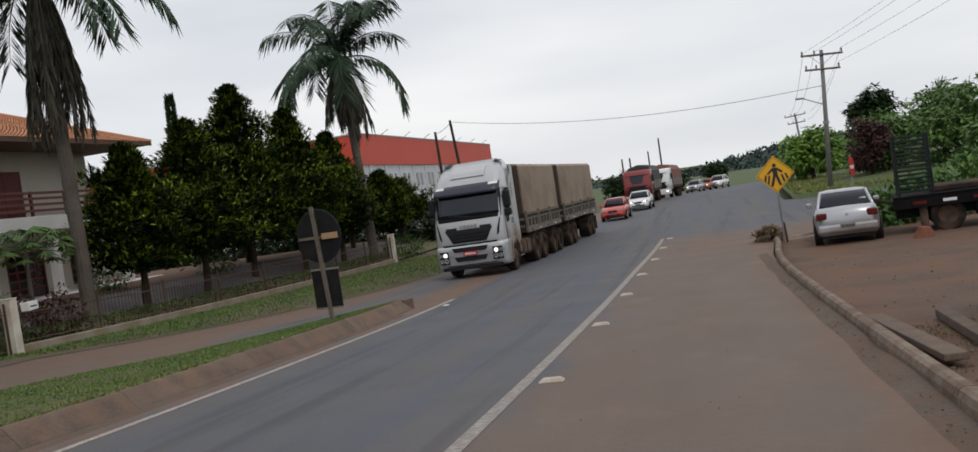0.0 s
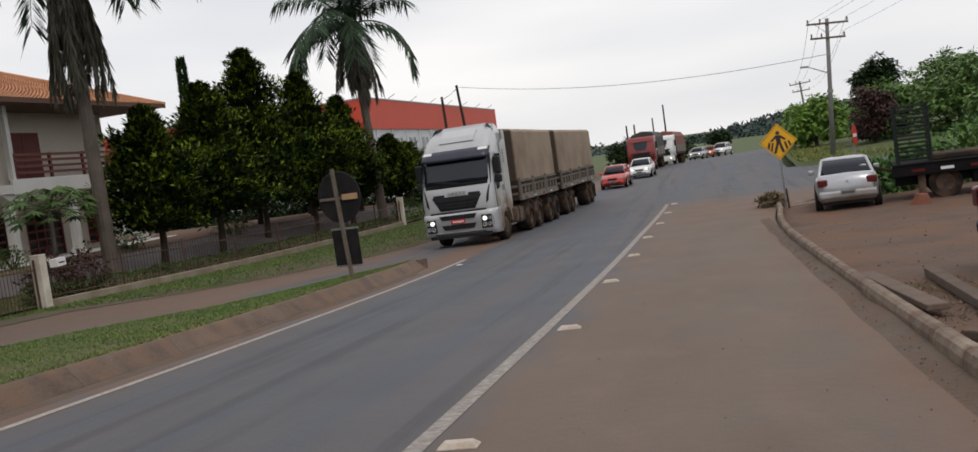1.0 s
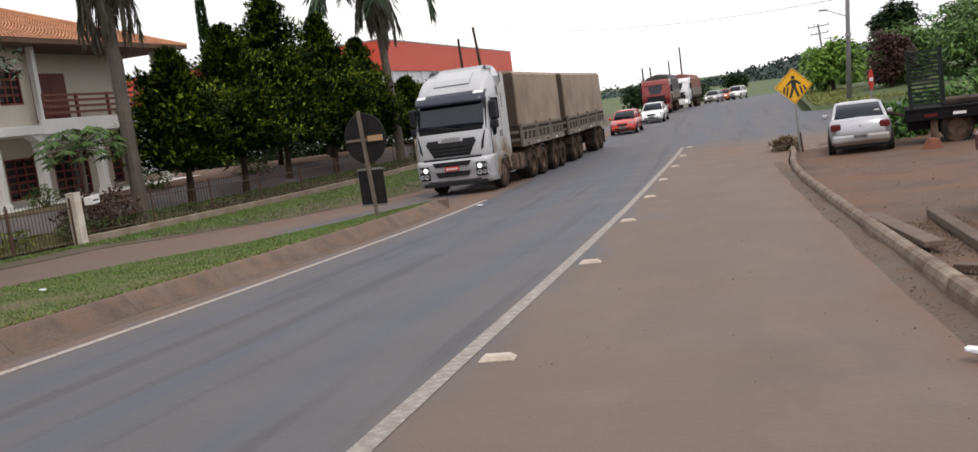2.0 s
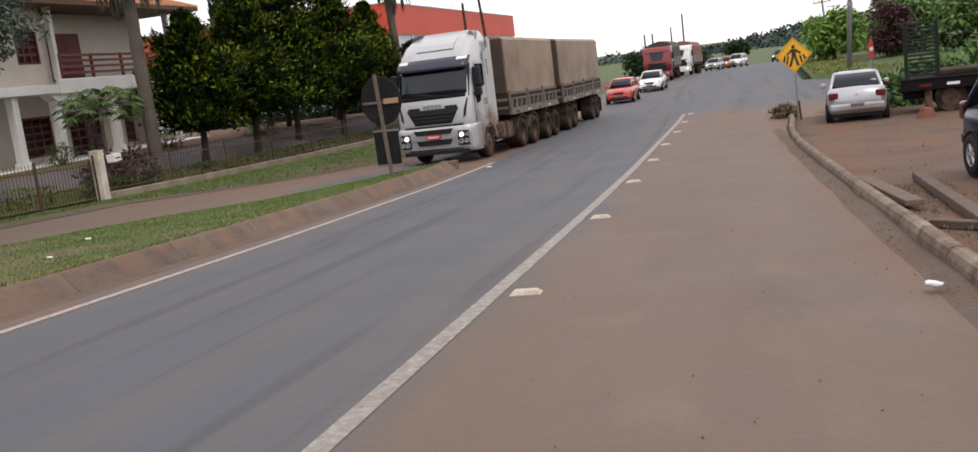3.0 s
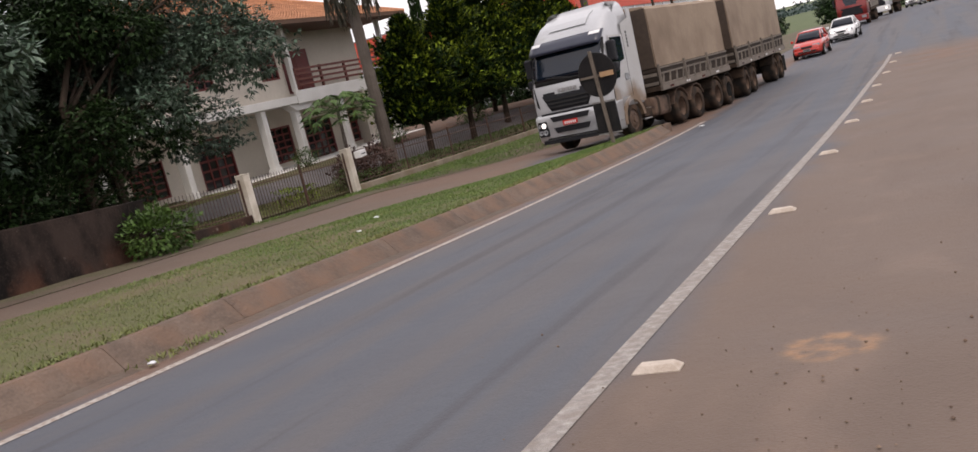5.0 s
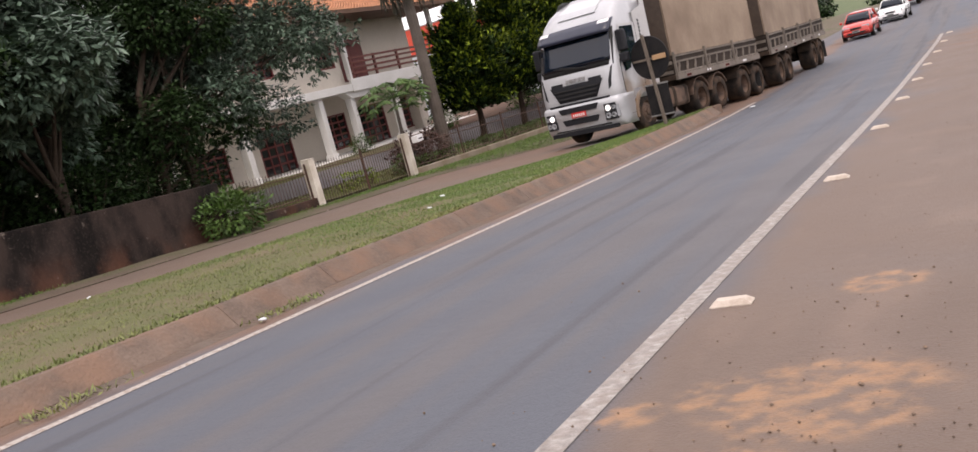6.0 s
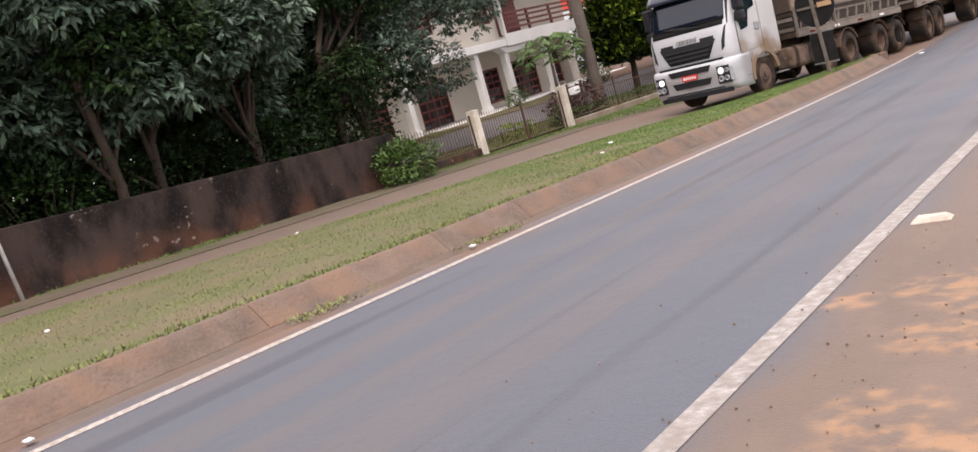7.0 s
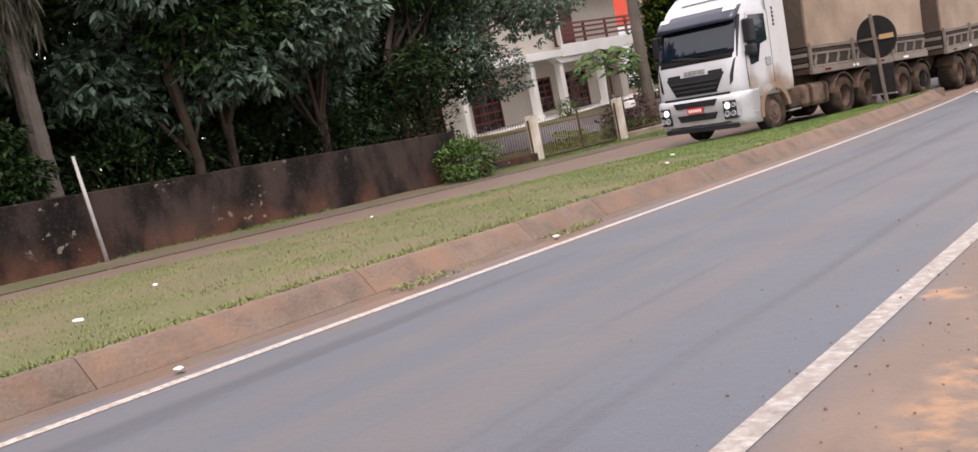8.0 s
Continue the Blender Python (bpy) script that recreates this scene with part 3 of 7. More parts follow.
sheet("verge", span(-45, 130, 1.25), lambda y: fence_x(y) - 0.4, lane_left, 8, verge_z, "verge", "strip of trodden grass and earth along the fence", "verge")
sheet("garden_ground", span(-45, 110, 2.5), lambda y: -60, lambda y: fence_x(y) - 0.3, 30, garden_z, "turf", "sloping lawn and earth behind the fence", "garden")
sheet("driveway", span(14, 60, 1.5), lambda y: fence_x(y) - 5.6, lambda y: fence_x(y) - 2.7, 6, lambda x, y: garden_z(x, y) + 0.05, "paving", "grey paved garden drive", "driveway")
sheet("yard", span(31.5, 76.5, 2.5), lambda y: -22.9 if y < 41.3 else -40, lambda y: fence_x(y) - 5.7, 8, lambda x, y: garden_z(x, y) + 0.06, "soil", "bare red-brown earth yard beside the house", "yard")
sheet("dirt_lot", span(-45, 32, 1.0), lambda y: right_edge(y) + 0.15, lambda y: 60, 60, lot_z, "soil", "bare red-brown earth parking ground with stones", "lot")
sheet("side_street", span(31, 62, 1.5), lambda y: right_edge(y) - 0.5, lambda y: 60, 20, lambda x, y: road_z(y) - 0.03 - 0.01 * max(0, x - 6), "asphalt", "dusty asphalt side street joining the road", "side street")
sheet("grass_bank", span(60, 160, 4), lambda y: right_edge(y) + 0.6, lambda y: 70, 14, lambda x, y: road_z(y) - 0.12 + 0.25 * min(1, max(0, (y - 60) / 5)) + 0.5 * min(1, max(0, (x - right_edge(y) - 1) / 8)) * min(1, max(0, (y - 60) / 5)) + 0.15 * noise.noise((x / 3, y / 3, 0)), "wild", "bank of rough yellow-green grass", "bank")


def line(name, x0, x1, y0, y1, material="line", label="worn white painted road line"):
    return sheet(name, span(y0, y1, 1.25), lambda y: x0 + bend(y), lambda y: x1 + bend(y), 1, lambda x, y: road_z(y) + 0.005, material, label, "road marking")


line("edge_line", -5.05, -4.92, -45, 25, "edge_line")
line("centre_line", -0.375, -0.225, -45, 41)


# kerb of sloped concrete slabs round the grass island
def kerb_profile(x, y, side):
    return [(x, -0.05), (x - 0.02 * side, 0.03), (x - 0.2 * side, 0.235), (x - 0.24 * side, 0.27), (x - 0.30 * side, 0.275), (x - 0.42 * side, 0.25), (x - 0.42 * side, -0.05)]


def kerb_run(parent, pts, material, prof, gap=0.005, rough=0.012):
    """Kerb slabs along a list of (x, y) points; prof(i): (offset to the left, height) pairs."""
    for i in range(len(pts) - 1):
        (ax, ay), (bx, by) = pts[i], pts[i + 1]
        d = Vector((bx - ax, by - ay, 0))
        n2 = Vector((-d.y, d.x, 0)).normalized()
        d.normalize()
        bm = B()
        rings = []
        for (px, py), s in (((ax, ay), gap), ((bx, by), -gap)):
            o = Vector((px, py, road_z(py))) + d * s
            wob = rough * noise.noise((px * 1.7, py * 1.7 + s * 9, 7))
            rings.append([o + n2 * (u + wob) + Vector((0, 0, v + wob * (v > 0))) for u, v in prof])
        loft(bm, rings)
        part("kerb_slab", bm, material, parent)


left_kerb = thing("kerb_left", pose(0, 0, 0), "sloped earth-stained concrete kerb of the grass island", "kerb", kind="structure")
PROF = [(0, -0.05), (0.02, 0.03), (0.2, 0.235), (0.24, 0.27), (0.30, 0.278), (0.42, 0.262), (0.42, -0.05)]
pts = [(-5.55, y) for y in [-30 + 2.6 * i + 0.5 * math.sin(i * 2.3) for i in range(20)] + [21.5]] + [(-5.57, 22.4), (-5.6, 23.1), (-5.68, 23.6), (-5.86, 23.9), (-6.08, 23.85), (-6.2, 23.4)]
kerb_run(left_kerb, pts, "kerb", PROF)
gutter = sheet("gutter_dirt", span(-30, 22, 1.0), lambda y: -5.54, lambda y: -5.25 + 0.16 * noise.noise((y * 0.7, 2, 0)), 3, lambda x, y: road_z(y) + 0.03 - 0.16 * (x + 5.54), "grime", "red-brown dirt gathered in the gutter", "gutter dirt")
def gutter_edge(y):
    return 3.0 + 0.05 * noise.noise((y * 0.5, 9, 0))


right_kerb = thing("kerb_right", pose(0, 0, 0), "weathered grey-brown concrete kerb beside the dirt lot", "kerb", kind="structure")
PROF_R = [(0.02, -0.2), (0.01, 0.1), (-0.012, 0.152), (-0.05, 0.172), (-0.12, 0.166), (-0.155, 0.13), (-0.16, -0.2)]
kerb_run(right_kerb, [(3.26, y) for y in span(-20, 21, 1.0)] + [(3.28, 22), (3.30, 23), (3.33, 24.1), (3.38, 25.2), (3.44, 26.3), (3.52, 27.4), (3.6, 28.5), (3.68, 29.6), (3.74, 30.7), (3.8, 31.8)], "kerb_pale", PROF_R, 0.006, 0.035)
sheet("right_gutter", span(-20, 27, 0.5), gutter_edge, lambda y: 3.26, 4, lambda x, y: road_z(y) - 0.004 + 0.2 * (x - gutter_edge(y)) * (1 + 0.5 * noise.noise((x * 3, y * 2, 6))), "grime", "red-brown dirt and stones gathered in the gutter", "gutter dirt")
sheet("grass_island", span(-40, 23.6, 0.8), island_left, lambda y: -5.95, 14, lambda x, y: road_z(y) + 0.262 + 0.02 * noise.noise((x, y, 1)) - 0.22 * max(0, 1 - (x - island_left(y)) / 0.5) ** 2 * (0.3 if y < 14 else 1), "turf", "raised grass island between the road and the side lane", "grass island")

# raised studs
studs = [(0.0, 5.06 * i) for i in range(0, 9)]
bm = B()
L2, W2 = 0.135, 0.06
for z, s in ((0, 1.0), (0.010, 1.0), (0.040, 0.62), (0.044, 0.56)):
    for sx, sy in ((-1, -1), (1, -1), (1, 1), (-1, 1)):
        bm.verts.new((sx * L2 * (s + (1 - s) * 0.25), sy * W2 * s, z))
bm.verts.ensure_lookup_table()
for k in range(3):
    for i in range(4):
        a, b = 4 * k + i, 4 * k + (i + 1) % 4
        bm.faces.new([bm.verts[v] for v in (a, b, b + 4, a + 4)])
bm.faces.new([bm.verts[v] for v in (12, 13, 14, 15)])
first_stud = tagged(obj("road_stud", bm, "stud"), "dusty cream raised road stud beside the white line", "road stud", "studs along the centre line")
first_stud.matrix_world = pose(0, 0, road_z(0))
for i, (x, y) in enumerate(studs[1:]):
    copy_thing(first_stud, pose(x + bend(y) + 0.02 * math.sin(i * 3), y, road_z(y), 0, 0, 3 * math.sin(i * 5)))


# ---- vehicles ----
def ring(y0, y1, hw, z, r=0.15, n=4):
    """A rounded rectangle at height z."""
    out = []
    for cx, cy, a0 in ((hw - r, y1 - r, 0), (-hw + r, y1 - r, 90), (-hw + r, y0 + r, 180), (hw - r, y0 + r, 270)):
        for i in range(n):
            a = radians(a0 + 90 * i / (n - 1))
            out.append(Vector((cx + r * math.cos(a), cy + r * math.sin(a), z)))
    return out


def patch(bm, xs, zs, fy, thick=0.02, narrow=None):
    """A curved panel over (x, z) whose outer face lies at y = fy(x, z); narrow(z) scales x."""
    rows = []
    for off in (0.0, -thick):
        rows.append([[bm.verts.new((x * (narrow(z) if narrow else 1), fy(x * (narrow(z) if narrow else 1), z) + off, z)) for x in xs] for z in zs])
    f, b = rows
    nz, nx = len(zs), len(xs)
    for j in range(nz - 1):
        for i in range(nx - 1):
            bm.faces.new((f[j][i], f[j][i + 1], f[j + 1][i + 1], f[j + 1][i]))
            bm.faces.new((b[j][i], b[j + 1][i], b[j + 1][i + 1], b[j][i + 1]))
    for j in range(nz - 1):
        bm.faces.new((f[j][0], f[j + 1][0], b[j + 1][0], b[j][0]))
        bm.faces.new((f[j][-1], b[j][-1], b[j + 1][-1], f[j + 1][-1]))
    for i in range(nx - 1):
        bm.faces.new((f[0][i], b[0][i], b[0][i + 1], f[0][i + 1]))
        bm.faces.new((f[-1][i], f[-1][i + 1], b[-1][i + 1], b[-1][i]))
    bmesh.ops.recalc_face_normals(bm, faces=bm.faces)
    return bm


WHEELS = []


def wheel(parent, x, y, r, width, material="hub", dual=False, spin=True, front=False):
    """A tyre with its rim; the outer face looks away from the middle of the vehicle."""
    s = 1 if x > 0 else -1
    w = width / 2
    bm = lathe(B(), [(r * 0.58, -w), (r * 0.72, -w * 1.06), (r * 0.93, -w), (r, -w * 0.72), (r * 0.985, -w * 0.3), (r, 0), (r * 0.985, w * 0.3), (r, w * 0.72), (r * 0.93, w), (r * 0.72, w * 1.06), (r * 0.58, w)], "x", 28)
    tyre = part("wheel", bm, "tyre" if material == "hub" else "car_tyre", parent, smooth=True)
    tyre.matrix_local = pose(x, y, r)
    bm = B()
    if material == "hub" and not front:
        lathe(bm, [(r * 0.585, s * w * 0.9), (r * 0.56, s * w * 0.7), (r * 0.5, s * w * 0.1), (r * 0.3, -s * w * 0.05), (r * 0.26, s * w * 0.3), (r * 0.15, s * w * 0.45), (0.001, s * w * 0.45)], "x", 20)
    elif material == "hub":
        lathe(bm, [(r * 0.585, s * w * 0.9), (r * 0.55, s * w * 0.7), (r * 0.42, s * w * 0.85), (r * 0.36, s * w * 1.0), (r * 0.2, s * w * 1.02), (r * 0.18, s * w * 1.25), (0.001, s * w * 1.3)], "x", 20)
        for k in range(8):
            a = k * math.pi / 4
            tube(bm, (s * w * 0.85, r * 0.29 * math.cos(a), r * 0.29 * math.sin(a)), (s * w * 1.12, r * 0.29 * math.cos(a), r * 0.29 * math.sin(a)), 0.022, seg=6)
    else:
        lathe(bm, [(r * 0.62, s * w * 0.98), (r * 0.58, s * w * 0.8), (r * 0.55, s * w * 0.3)], "x", 24)
        lathe(bm, [(r * 0.16, s * w * 0.75), (r * 0.14, s * w * 0.9), (0.001, s * w * 0.92)], "x", 12)
        for k in range(6):
            a = k * math.pi / 3
            tube(bm, (s * w * 0.72, r * 0.1 * math.cos(a), r * 0.1 * math.sin(a)), (s * w * 0.72, r * 0.58 * math.cos(a), r * 0.58 * math.sin(a)), r * 0.09, r * 0.075, 6)
    part("rim", bm, material, tyre, "rusty steel hub" if material == "hub" else "silver alloy rim")
    if material != "hub":
        part("brake_disc", lathe(B(), [(r * 0.5, s * w * 0.1), (0.001, s * w * 0.1)], "x", 16), "rubber", tyre)
    if spin:
        WHEELS.append((tyre, x, y, r, parent))
    return tyre


def bars(parent, x0, x1, y, z0, z1, count, material="white", name="lettering_bar"):
    """Plain bars in place of unreadable writing on a plate that faces +y (or -y)."""
    w = (x1 - x0) / count
    for i in range(count):
        part(name, box(B(), x0 + w * (i + 0.2), x0 + w * (i + 0.8), y - 0.004, y + 0.004, z0, z1), material, parent)


def yf_cab(x, z):
    base = float(np.interp(z, [0.4, 0.95, 1.3, 1.6, 1.9, 2.1, 3.0, 3.12, 3.4, 3.68, 3.9, 4.02], [1.50, 1.47, 1.49, 1.48, 1.44, 1.38, 1.10, 1.05, 0.84, 0.5, 0.05, -0.3]))
    u = abs(x) / 1.24
    return base - 0.07 * u ** 3 - 0.11 * max(0, u - 0.84) * 6 * max(0, u - 0.84) * 6


def guard(y, r0, r1, a0, a1, x0, x1, n=12):
    """A curved mudguard over a wheel at y, as one shell."""
    rings = []
    for i in range(n + 1):
        a = radians(a0 + (a1 - a0) * i / n)
        c, s = math.cos(a), math.sin(a)
        rings.append([Vector((x, y + r * c, 0.52 + r * s)) for x, r in ((x0, r0), (x1, r0), (x1, r1), (x0, r1))])
    return loft(B(), rings)


def lorry_tractor(m):
    t = thing("truck_tractor", m, "pale silver-grey high-roof lorry tractor, mud-splashed, headlamps lit", "truck")
    zs = [0.95, 1.3, 1.6, 1.86, 1.95, 2.5, 3.0, 3.12, 3.4, 3.68, 3.9, 4.02, 4.06]
    hw = [1.23, 1.24, 1.245, 1.245, 1.245, 1.23, 1.21, 1.2, 1.18, 1.13, 1.05, 0.95, 0.8]
    bm = B()
    secs = []
    for z, h in zip(zs, hw):
        row = [Vector((h, -0.78, z)), Vector((h, 0.0, z)), Vector((h, yf_cab(0, z) - 0.42, z))]
        front = [Vector((x * h / 1.24, yf_cab(x, z), z)) for x in (1.235, 1.15, 1.02, 0.8, 0.4, 0, -0.4, -0.8, -1.02, -1.15, -1.235)]
        row += front + [Vector((-h, yf_cab(0, z) - 0.42, z)), Vector((-h, 0.0, z)), Vector((-h, -0.78, z))]
        secs.append(row)
    loft(bm, secs)
    part("cab", bm, "cab", t, "pale silver-grey cab, brown with dust low down", True)
    lin = lambda a, b, n: [a + (b - a) * i / (n - 1) for i in range(n)]
    # windscreen with its black surround, wipers, visor and roof deflector
    part("windscreen_surround", patch(B(), lin(-1.2, 1.2, 15), lin(2.0, 3.0, 7), lambda x, z: yf_cab(x, z) + 0.008, 0.03), "rubber", t, "black windscreen surround", True)
    part("windscreen", patch(B(), lin(-1.13, 1.13, 15), lin(2.12, 2.96, 7), lambda x, z: yf_cab(x, z) + 0.018, 0.03), "glass", t, "dark tinted windscreen", True)
    part("sun_visor", patch(B(), lin(-1.2, 1.2, 13), lin(2.88, 3.24, 4), lambda x, z: yf_cab(x, z) + 0.19 - 0.42 * (z - 2.88), 0.05), "visor", t, "navy-blue sun visor", True)
    for s in (-1, 1):
        part("visor_lamp", patch(B(), lin(s * 0.98 - 0.16, s * 0.98 + 0.16, 3), [3.14, 3.23], lambda x, z: yf_cab(x, z) + 0.2 - 0.42 * (z - 2.88), 0.05), "white", t)
        bm = B()
        tube(bm, (s * 0.1 - 0.3, yf_cab(0.3, 2.06) + 0.03, 2.07), (s * 0.1 + 0.55, yf_cab(0.5, 2.16) + 0.04, 2.2), 0.016, seg=5)
        part("wiper", bm, "rubber", t)
    part("roof_cowl", patch(B(), lin(-0.62, 0.62, 7), lin(3.5, 3.86, 5), lambda x, z: yf_cab(x, z) + 0.06, 0.1), "cab", t)
    # grille: a winged trapezoid with slats, a row of badge blocks above it, a dark step below
    wing = lambda z: 0.66 + 0.62 * (z - 1.24)
    part("upper_grille", patch(B(), lin(-0.92, 0.92, 9), lin(1.24, 1.70, 6), lambda x, z: yf_cab(x, z) + 0.012 + 0.0 * x, 0.04, wing), "cab_dark", t, "black trapezoid grille")
    for z in (1.32, 1.43, 1.54):
        part("grille_slat", patch(B(), lin(-0.86, 0.86, 9), [z, z + 0.05], lambda x, z: yf_cab(x, z) + 0.045, 0.04, wing), "rubber", t)
    for s in (-1, 1):
        part("grille_wing", patch(B(), lin(s * 0.62 - 0.2, s * 0.62 + 0.2, 4), [1.66, 1.78], lambda x, z: yf_cab(x, z) + 0.014, 0.03), "cab_dark", t)
    for k in range(5):
        part("badge_block", patch(B(), lin(-0.32 + 0.13 * k, -0.22 + 0.13 * k, 2), [1.74, 1.84], lambda x, z: yf_cab(x, z) + 0.03, 0.04), "steel", t, "dull metal badge block")
    part("grille_step", patch(B(), lin(-0.98, 0.98, 9), [1.135, 1.2], lambda x, z: yf_cab(x, z) + 0.05, 0.06), "cab_dark", t)
    for s in (-1, 1):
        bm = B()
        a = [(s * 1.0, 1.36), (s * 1.08, 1.44), (s * 1.17, 1.98), (s * 1.13, 1.94), (s * 1.03, 1.6)]
        f = [bm.verts.new((x, yf_cab(x, z) + 0.02, z)) for x, z in a]
        b = [bm.verts.new((x, yf_cab(x, z) - 0.06, z)) for x, z in a]
        bm.faces.new(f)
        bm.faces.new(b[::-1])
        for i in range(5):
            bm.faces.new((f[i], f[(i + 1) % 5], b[(i + 1) % 5], b[i]))
        bmesh.ops.recalc_face_normals(bm, faces=bm.faces)
        part("corner_vent", bm, "cab_dark", t, "black curved corner vent")
    # bumper with a proud upper brow and a dark lower lip
    bm = B()
    secs = []
    for z, o in ((0.34, -0.10), (0.42, 0.02), (0.52, 0.07), (0.74, 0.08), (0.78, 0.11), (1.0, 0.13), (1.1, 0.12), (1.16, 0.04)):
        front = [Vector((x * 1.015, yf_cab(x, 0.95) + o, z)) for x in (1.235, 1.15, 1.02, 0.8, 0.4, 0, -0.4, -0.8, -1.02, -1.15, -1.235)]
        secs.append([Vector((1.25, 0.64, z))] + front + [Vector((-1.25, 0.64, z))])
    loft(bm, secs)
    part("bumper", bm, "cab", t, "grey painted bumper", True)
    for a, b, w, o in ((0.93, 1.08, 0.66, 0.15), (0.60, 0.76, 0.60, 0.115)):
        part("bumper_slot", patch(B(), lin(-w, w, 7), [a, b], lambda x, z: yf_cab(x, 0.95) + o, 0.05, lambda z: 0.86 + 0.9 * (z - a)), "cab_dark", t, "black bumper air slot")
    part("lower_lip", patch(B(), lin(-1.08, 1.08, 9), [0.31, 0.42], lambda x, z: yf_cab(x, 0.95) + 0.07, 0.1), "cab_dark", t)
    part("lip_strip", patch(B(), lin(-0.9, 0.9, 9), [0.45, 0.48], lambda x, z: yf_cab(x, 0.95) + 0.075, 0.03), "rubber", t)
    plate_ob = part("number_plate", patch(B(), lin(-0.24, 0.24, 3), [0.79, 0.93], lambda x, z: yf_cab(0, 0.95) + 0.165, 0.015), "plate_red", t, "red number plate with pale bars")
    bars(plate_ob, -0.2, 0.2, yf_cab(0, 0.95) + 0.167, 0.82, 0.89, 6)
    for s in (-1, 1):
        lamp = part("headlamp", patch(B(), lin(s * 0.97 - 0.17, s * 0.97 + 0.17, 5), lin(0.55, 0.99, 4), lambda x, z: yf_cab(x, 0.95) + 0.135, 0.08), "cab_dark", t, "dark headlamp unit with round reflectors")
        for dz, dx, r, lit in ((0.87, 0.92, 0.085, True), (0.87, 1.08, 0.05, False), (0.67, 0.9, 0.07, False), (0.67, 1.06, 0.06, False)):
            bm = B()
            lathe(bm, [(r * 1.15, -0.02), (r * 1.15, 0.012), (r, 0.02), (r * 0.9, 0.008), (r * 0.5, -0.004), (0.001, -0.006)], "x", 16)
            ob = part("reflector", bm, "lamp_glass", lamp)
            ob.matrix_local = Matrix.Translation((s * dx, yf_cab(dx, 0.95) + 0.14, dz)) @ pose(0, 0, 0, 0, 0, 90)
            if lit:
                part("lamp_bulb", tube(B(), (s * dx, yf_cab(dx, 0.95) + 0.13, dz), (s * dx, yf_cab(dx, 0.95) + 0.155, dz), r * 0.72, seg=14), "headlamp", lamp)
        part("side_lamp", patch(B(), lin(s * 1.17 - 0.03, s * 1.17 + 0.03, 2), [0.6, 0.95], lambda x, z: yf_cab(x, 0.95) + 0.137, 0.05), "lamp_glass", t)
    # doors, side windows, mirrors, steps
    for s in (-1, 1):
        X = s * 1.252
        o = [(1.02, 1.22), (1.02, 2.1), (0.76, 3.02), (-0.12, 3.02), (-0.12, 1.22)]
        door = part("cab_door", prism(B(), o, s * 1.235, X), "cab_dusty", t)
        part("side_panel", prism(B(), [(-0.13, 1.0), (-0.13, 3.3), (-0.77, 3.5), (-0.77, 1.0)], s * 1.235, s * 1.249), "cab_dusty", t, "dusty cab side panel")
        g = [(0.92, 2.12), (0.72, 2.95), (0.02, 2.95), (0.02, 2.3), (0.34, 2.22), (0.5, 1.8), (0.84, 1.74)]
        part("side_window", prism(B(), g, s * 1.24, s * 1.262), "glass", door, "dark tinted side window")
        part("door_handle", box(B(), min(X, X + s * 0.03), max(X, X + s * 0.03), -0.04, 0.2, 1.68, 1.88, 0.02), "lamp_glass", door, "bright door handle recess")
        part("door_seam", prism(B(), [(-0.115, 1.22), (-0.115, 3.02), (-0.13, 3.02), (-0.13, 1.22)], s * 1.245, s * 1.256), "rubber", door)
        part("door_seam", prism(B(), [(1.03, 1.22), (1.03, 2.1), (1.015, 2.1), (1.015, 1.22)], s * 1.245, s * 1.256), "rubber", door)
        for k in range(5):
            part("badge_block", box(B(), min(s * 1.249, s * 1.254), max(s * 1.249, s * 1.254), -0.42, -0.34, 2.62 + 0.1 * k, 2.69 + 0.1 * k), "cab_dark", t)
        for z0, z1 in ((2.28, 2.86), (1.98, 2.24)):
            part("mirror", box(B(), s * 1.38 - 0.12, s * 1.38 + 0.12, 0.84, 1.06, z0, z1, 0.05), "cab_dark", t, "black wing mirror")
        bm = B()
        tube(bm, (s * 1.22, 0.9, 2.7), (s * 1.36, 0.93, 2.6), 0.02, seg=6)
        tube(bm, (s * 1.22, 0.9, 1.98), (s * 1.36, 0.93, 2.05), 0.02, seg=6)
        part("mirror_arm", bm, "cab_dark", t)
        part("side_fairing", prism(B(), [(-0.78, 0.98), (-0.78, 3.8), (-0.98, 3.7), (-1.02, 1.1), (-0.96, 0.98)], s * 1.22, s * 1.17), "cab_dusty", t, "dusty cab side deflector")
        part("step_box", prism(B(), [(0.98, 0.40), (0.98, 1.22), (0.58, 1.22), (0.66, 0.9), (0.66, 0.40)], s * 0.85, s * 1.247), "cab_dusty", t, "dusty step panel")
        part("step_tread", box(B(), min(s * 1.1, s * 1.26), max(s * 1.1, s * 1.26), 0.70, 0.94, 0.58, 0.62, 0.01), "steel", t)
        part("wheel_arch", guard(0, 0.57, 0.70, -8, 172, s * 0.92, s * 1.275), "cab_dusty", t, "dust-brown wheel arch")
        wheel(t, s * 1.06, 0, 0.52, 0.30, front=True)
        # tank, steps, battery box, mudguards behind the cab
        tank = part("fuel_tank", box(B(), s * 0.95 - 0.27, s * 0.95 + 0.27, -2.75, -1.5, 0.42, 1.02, 0.12), "hub", t, "dusty brown fuel tank")
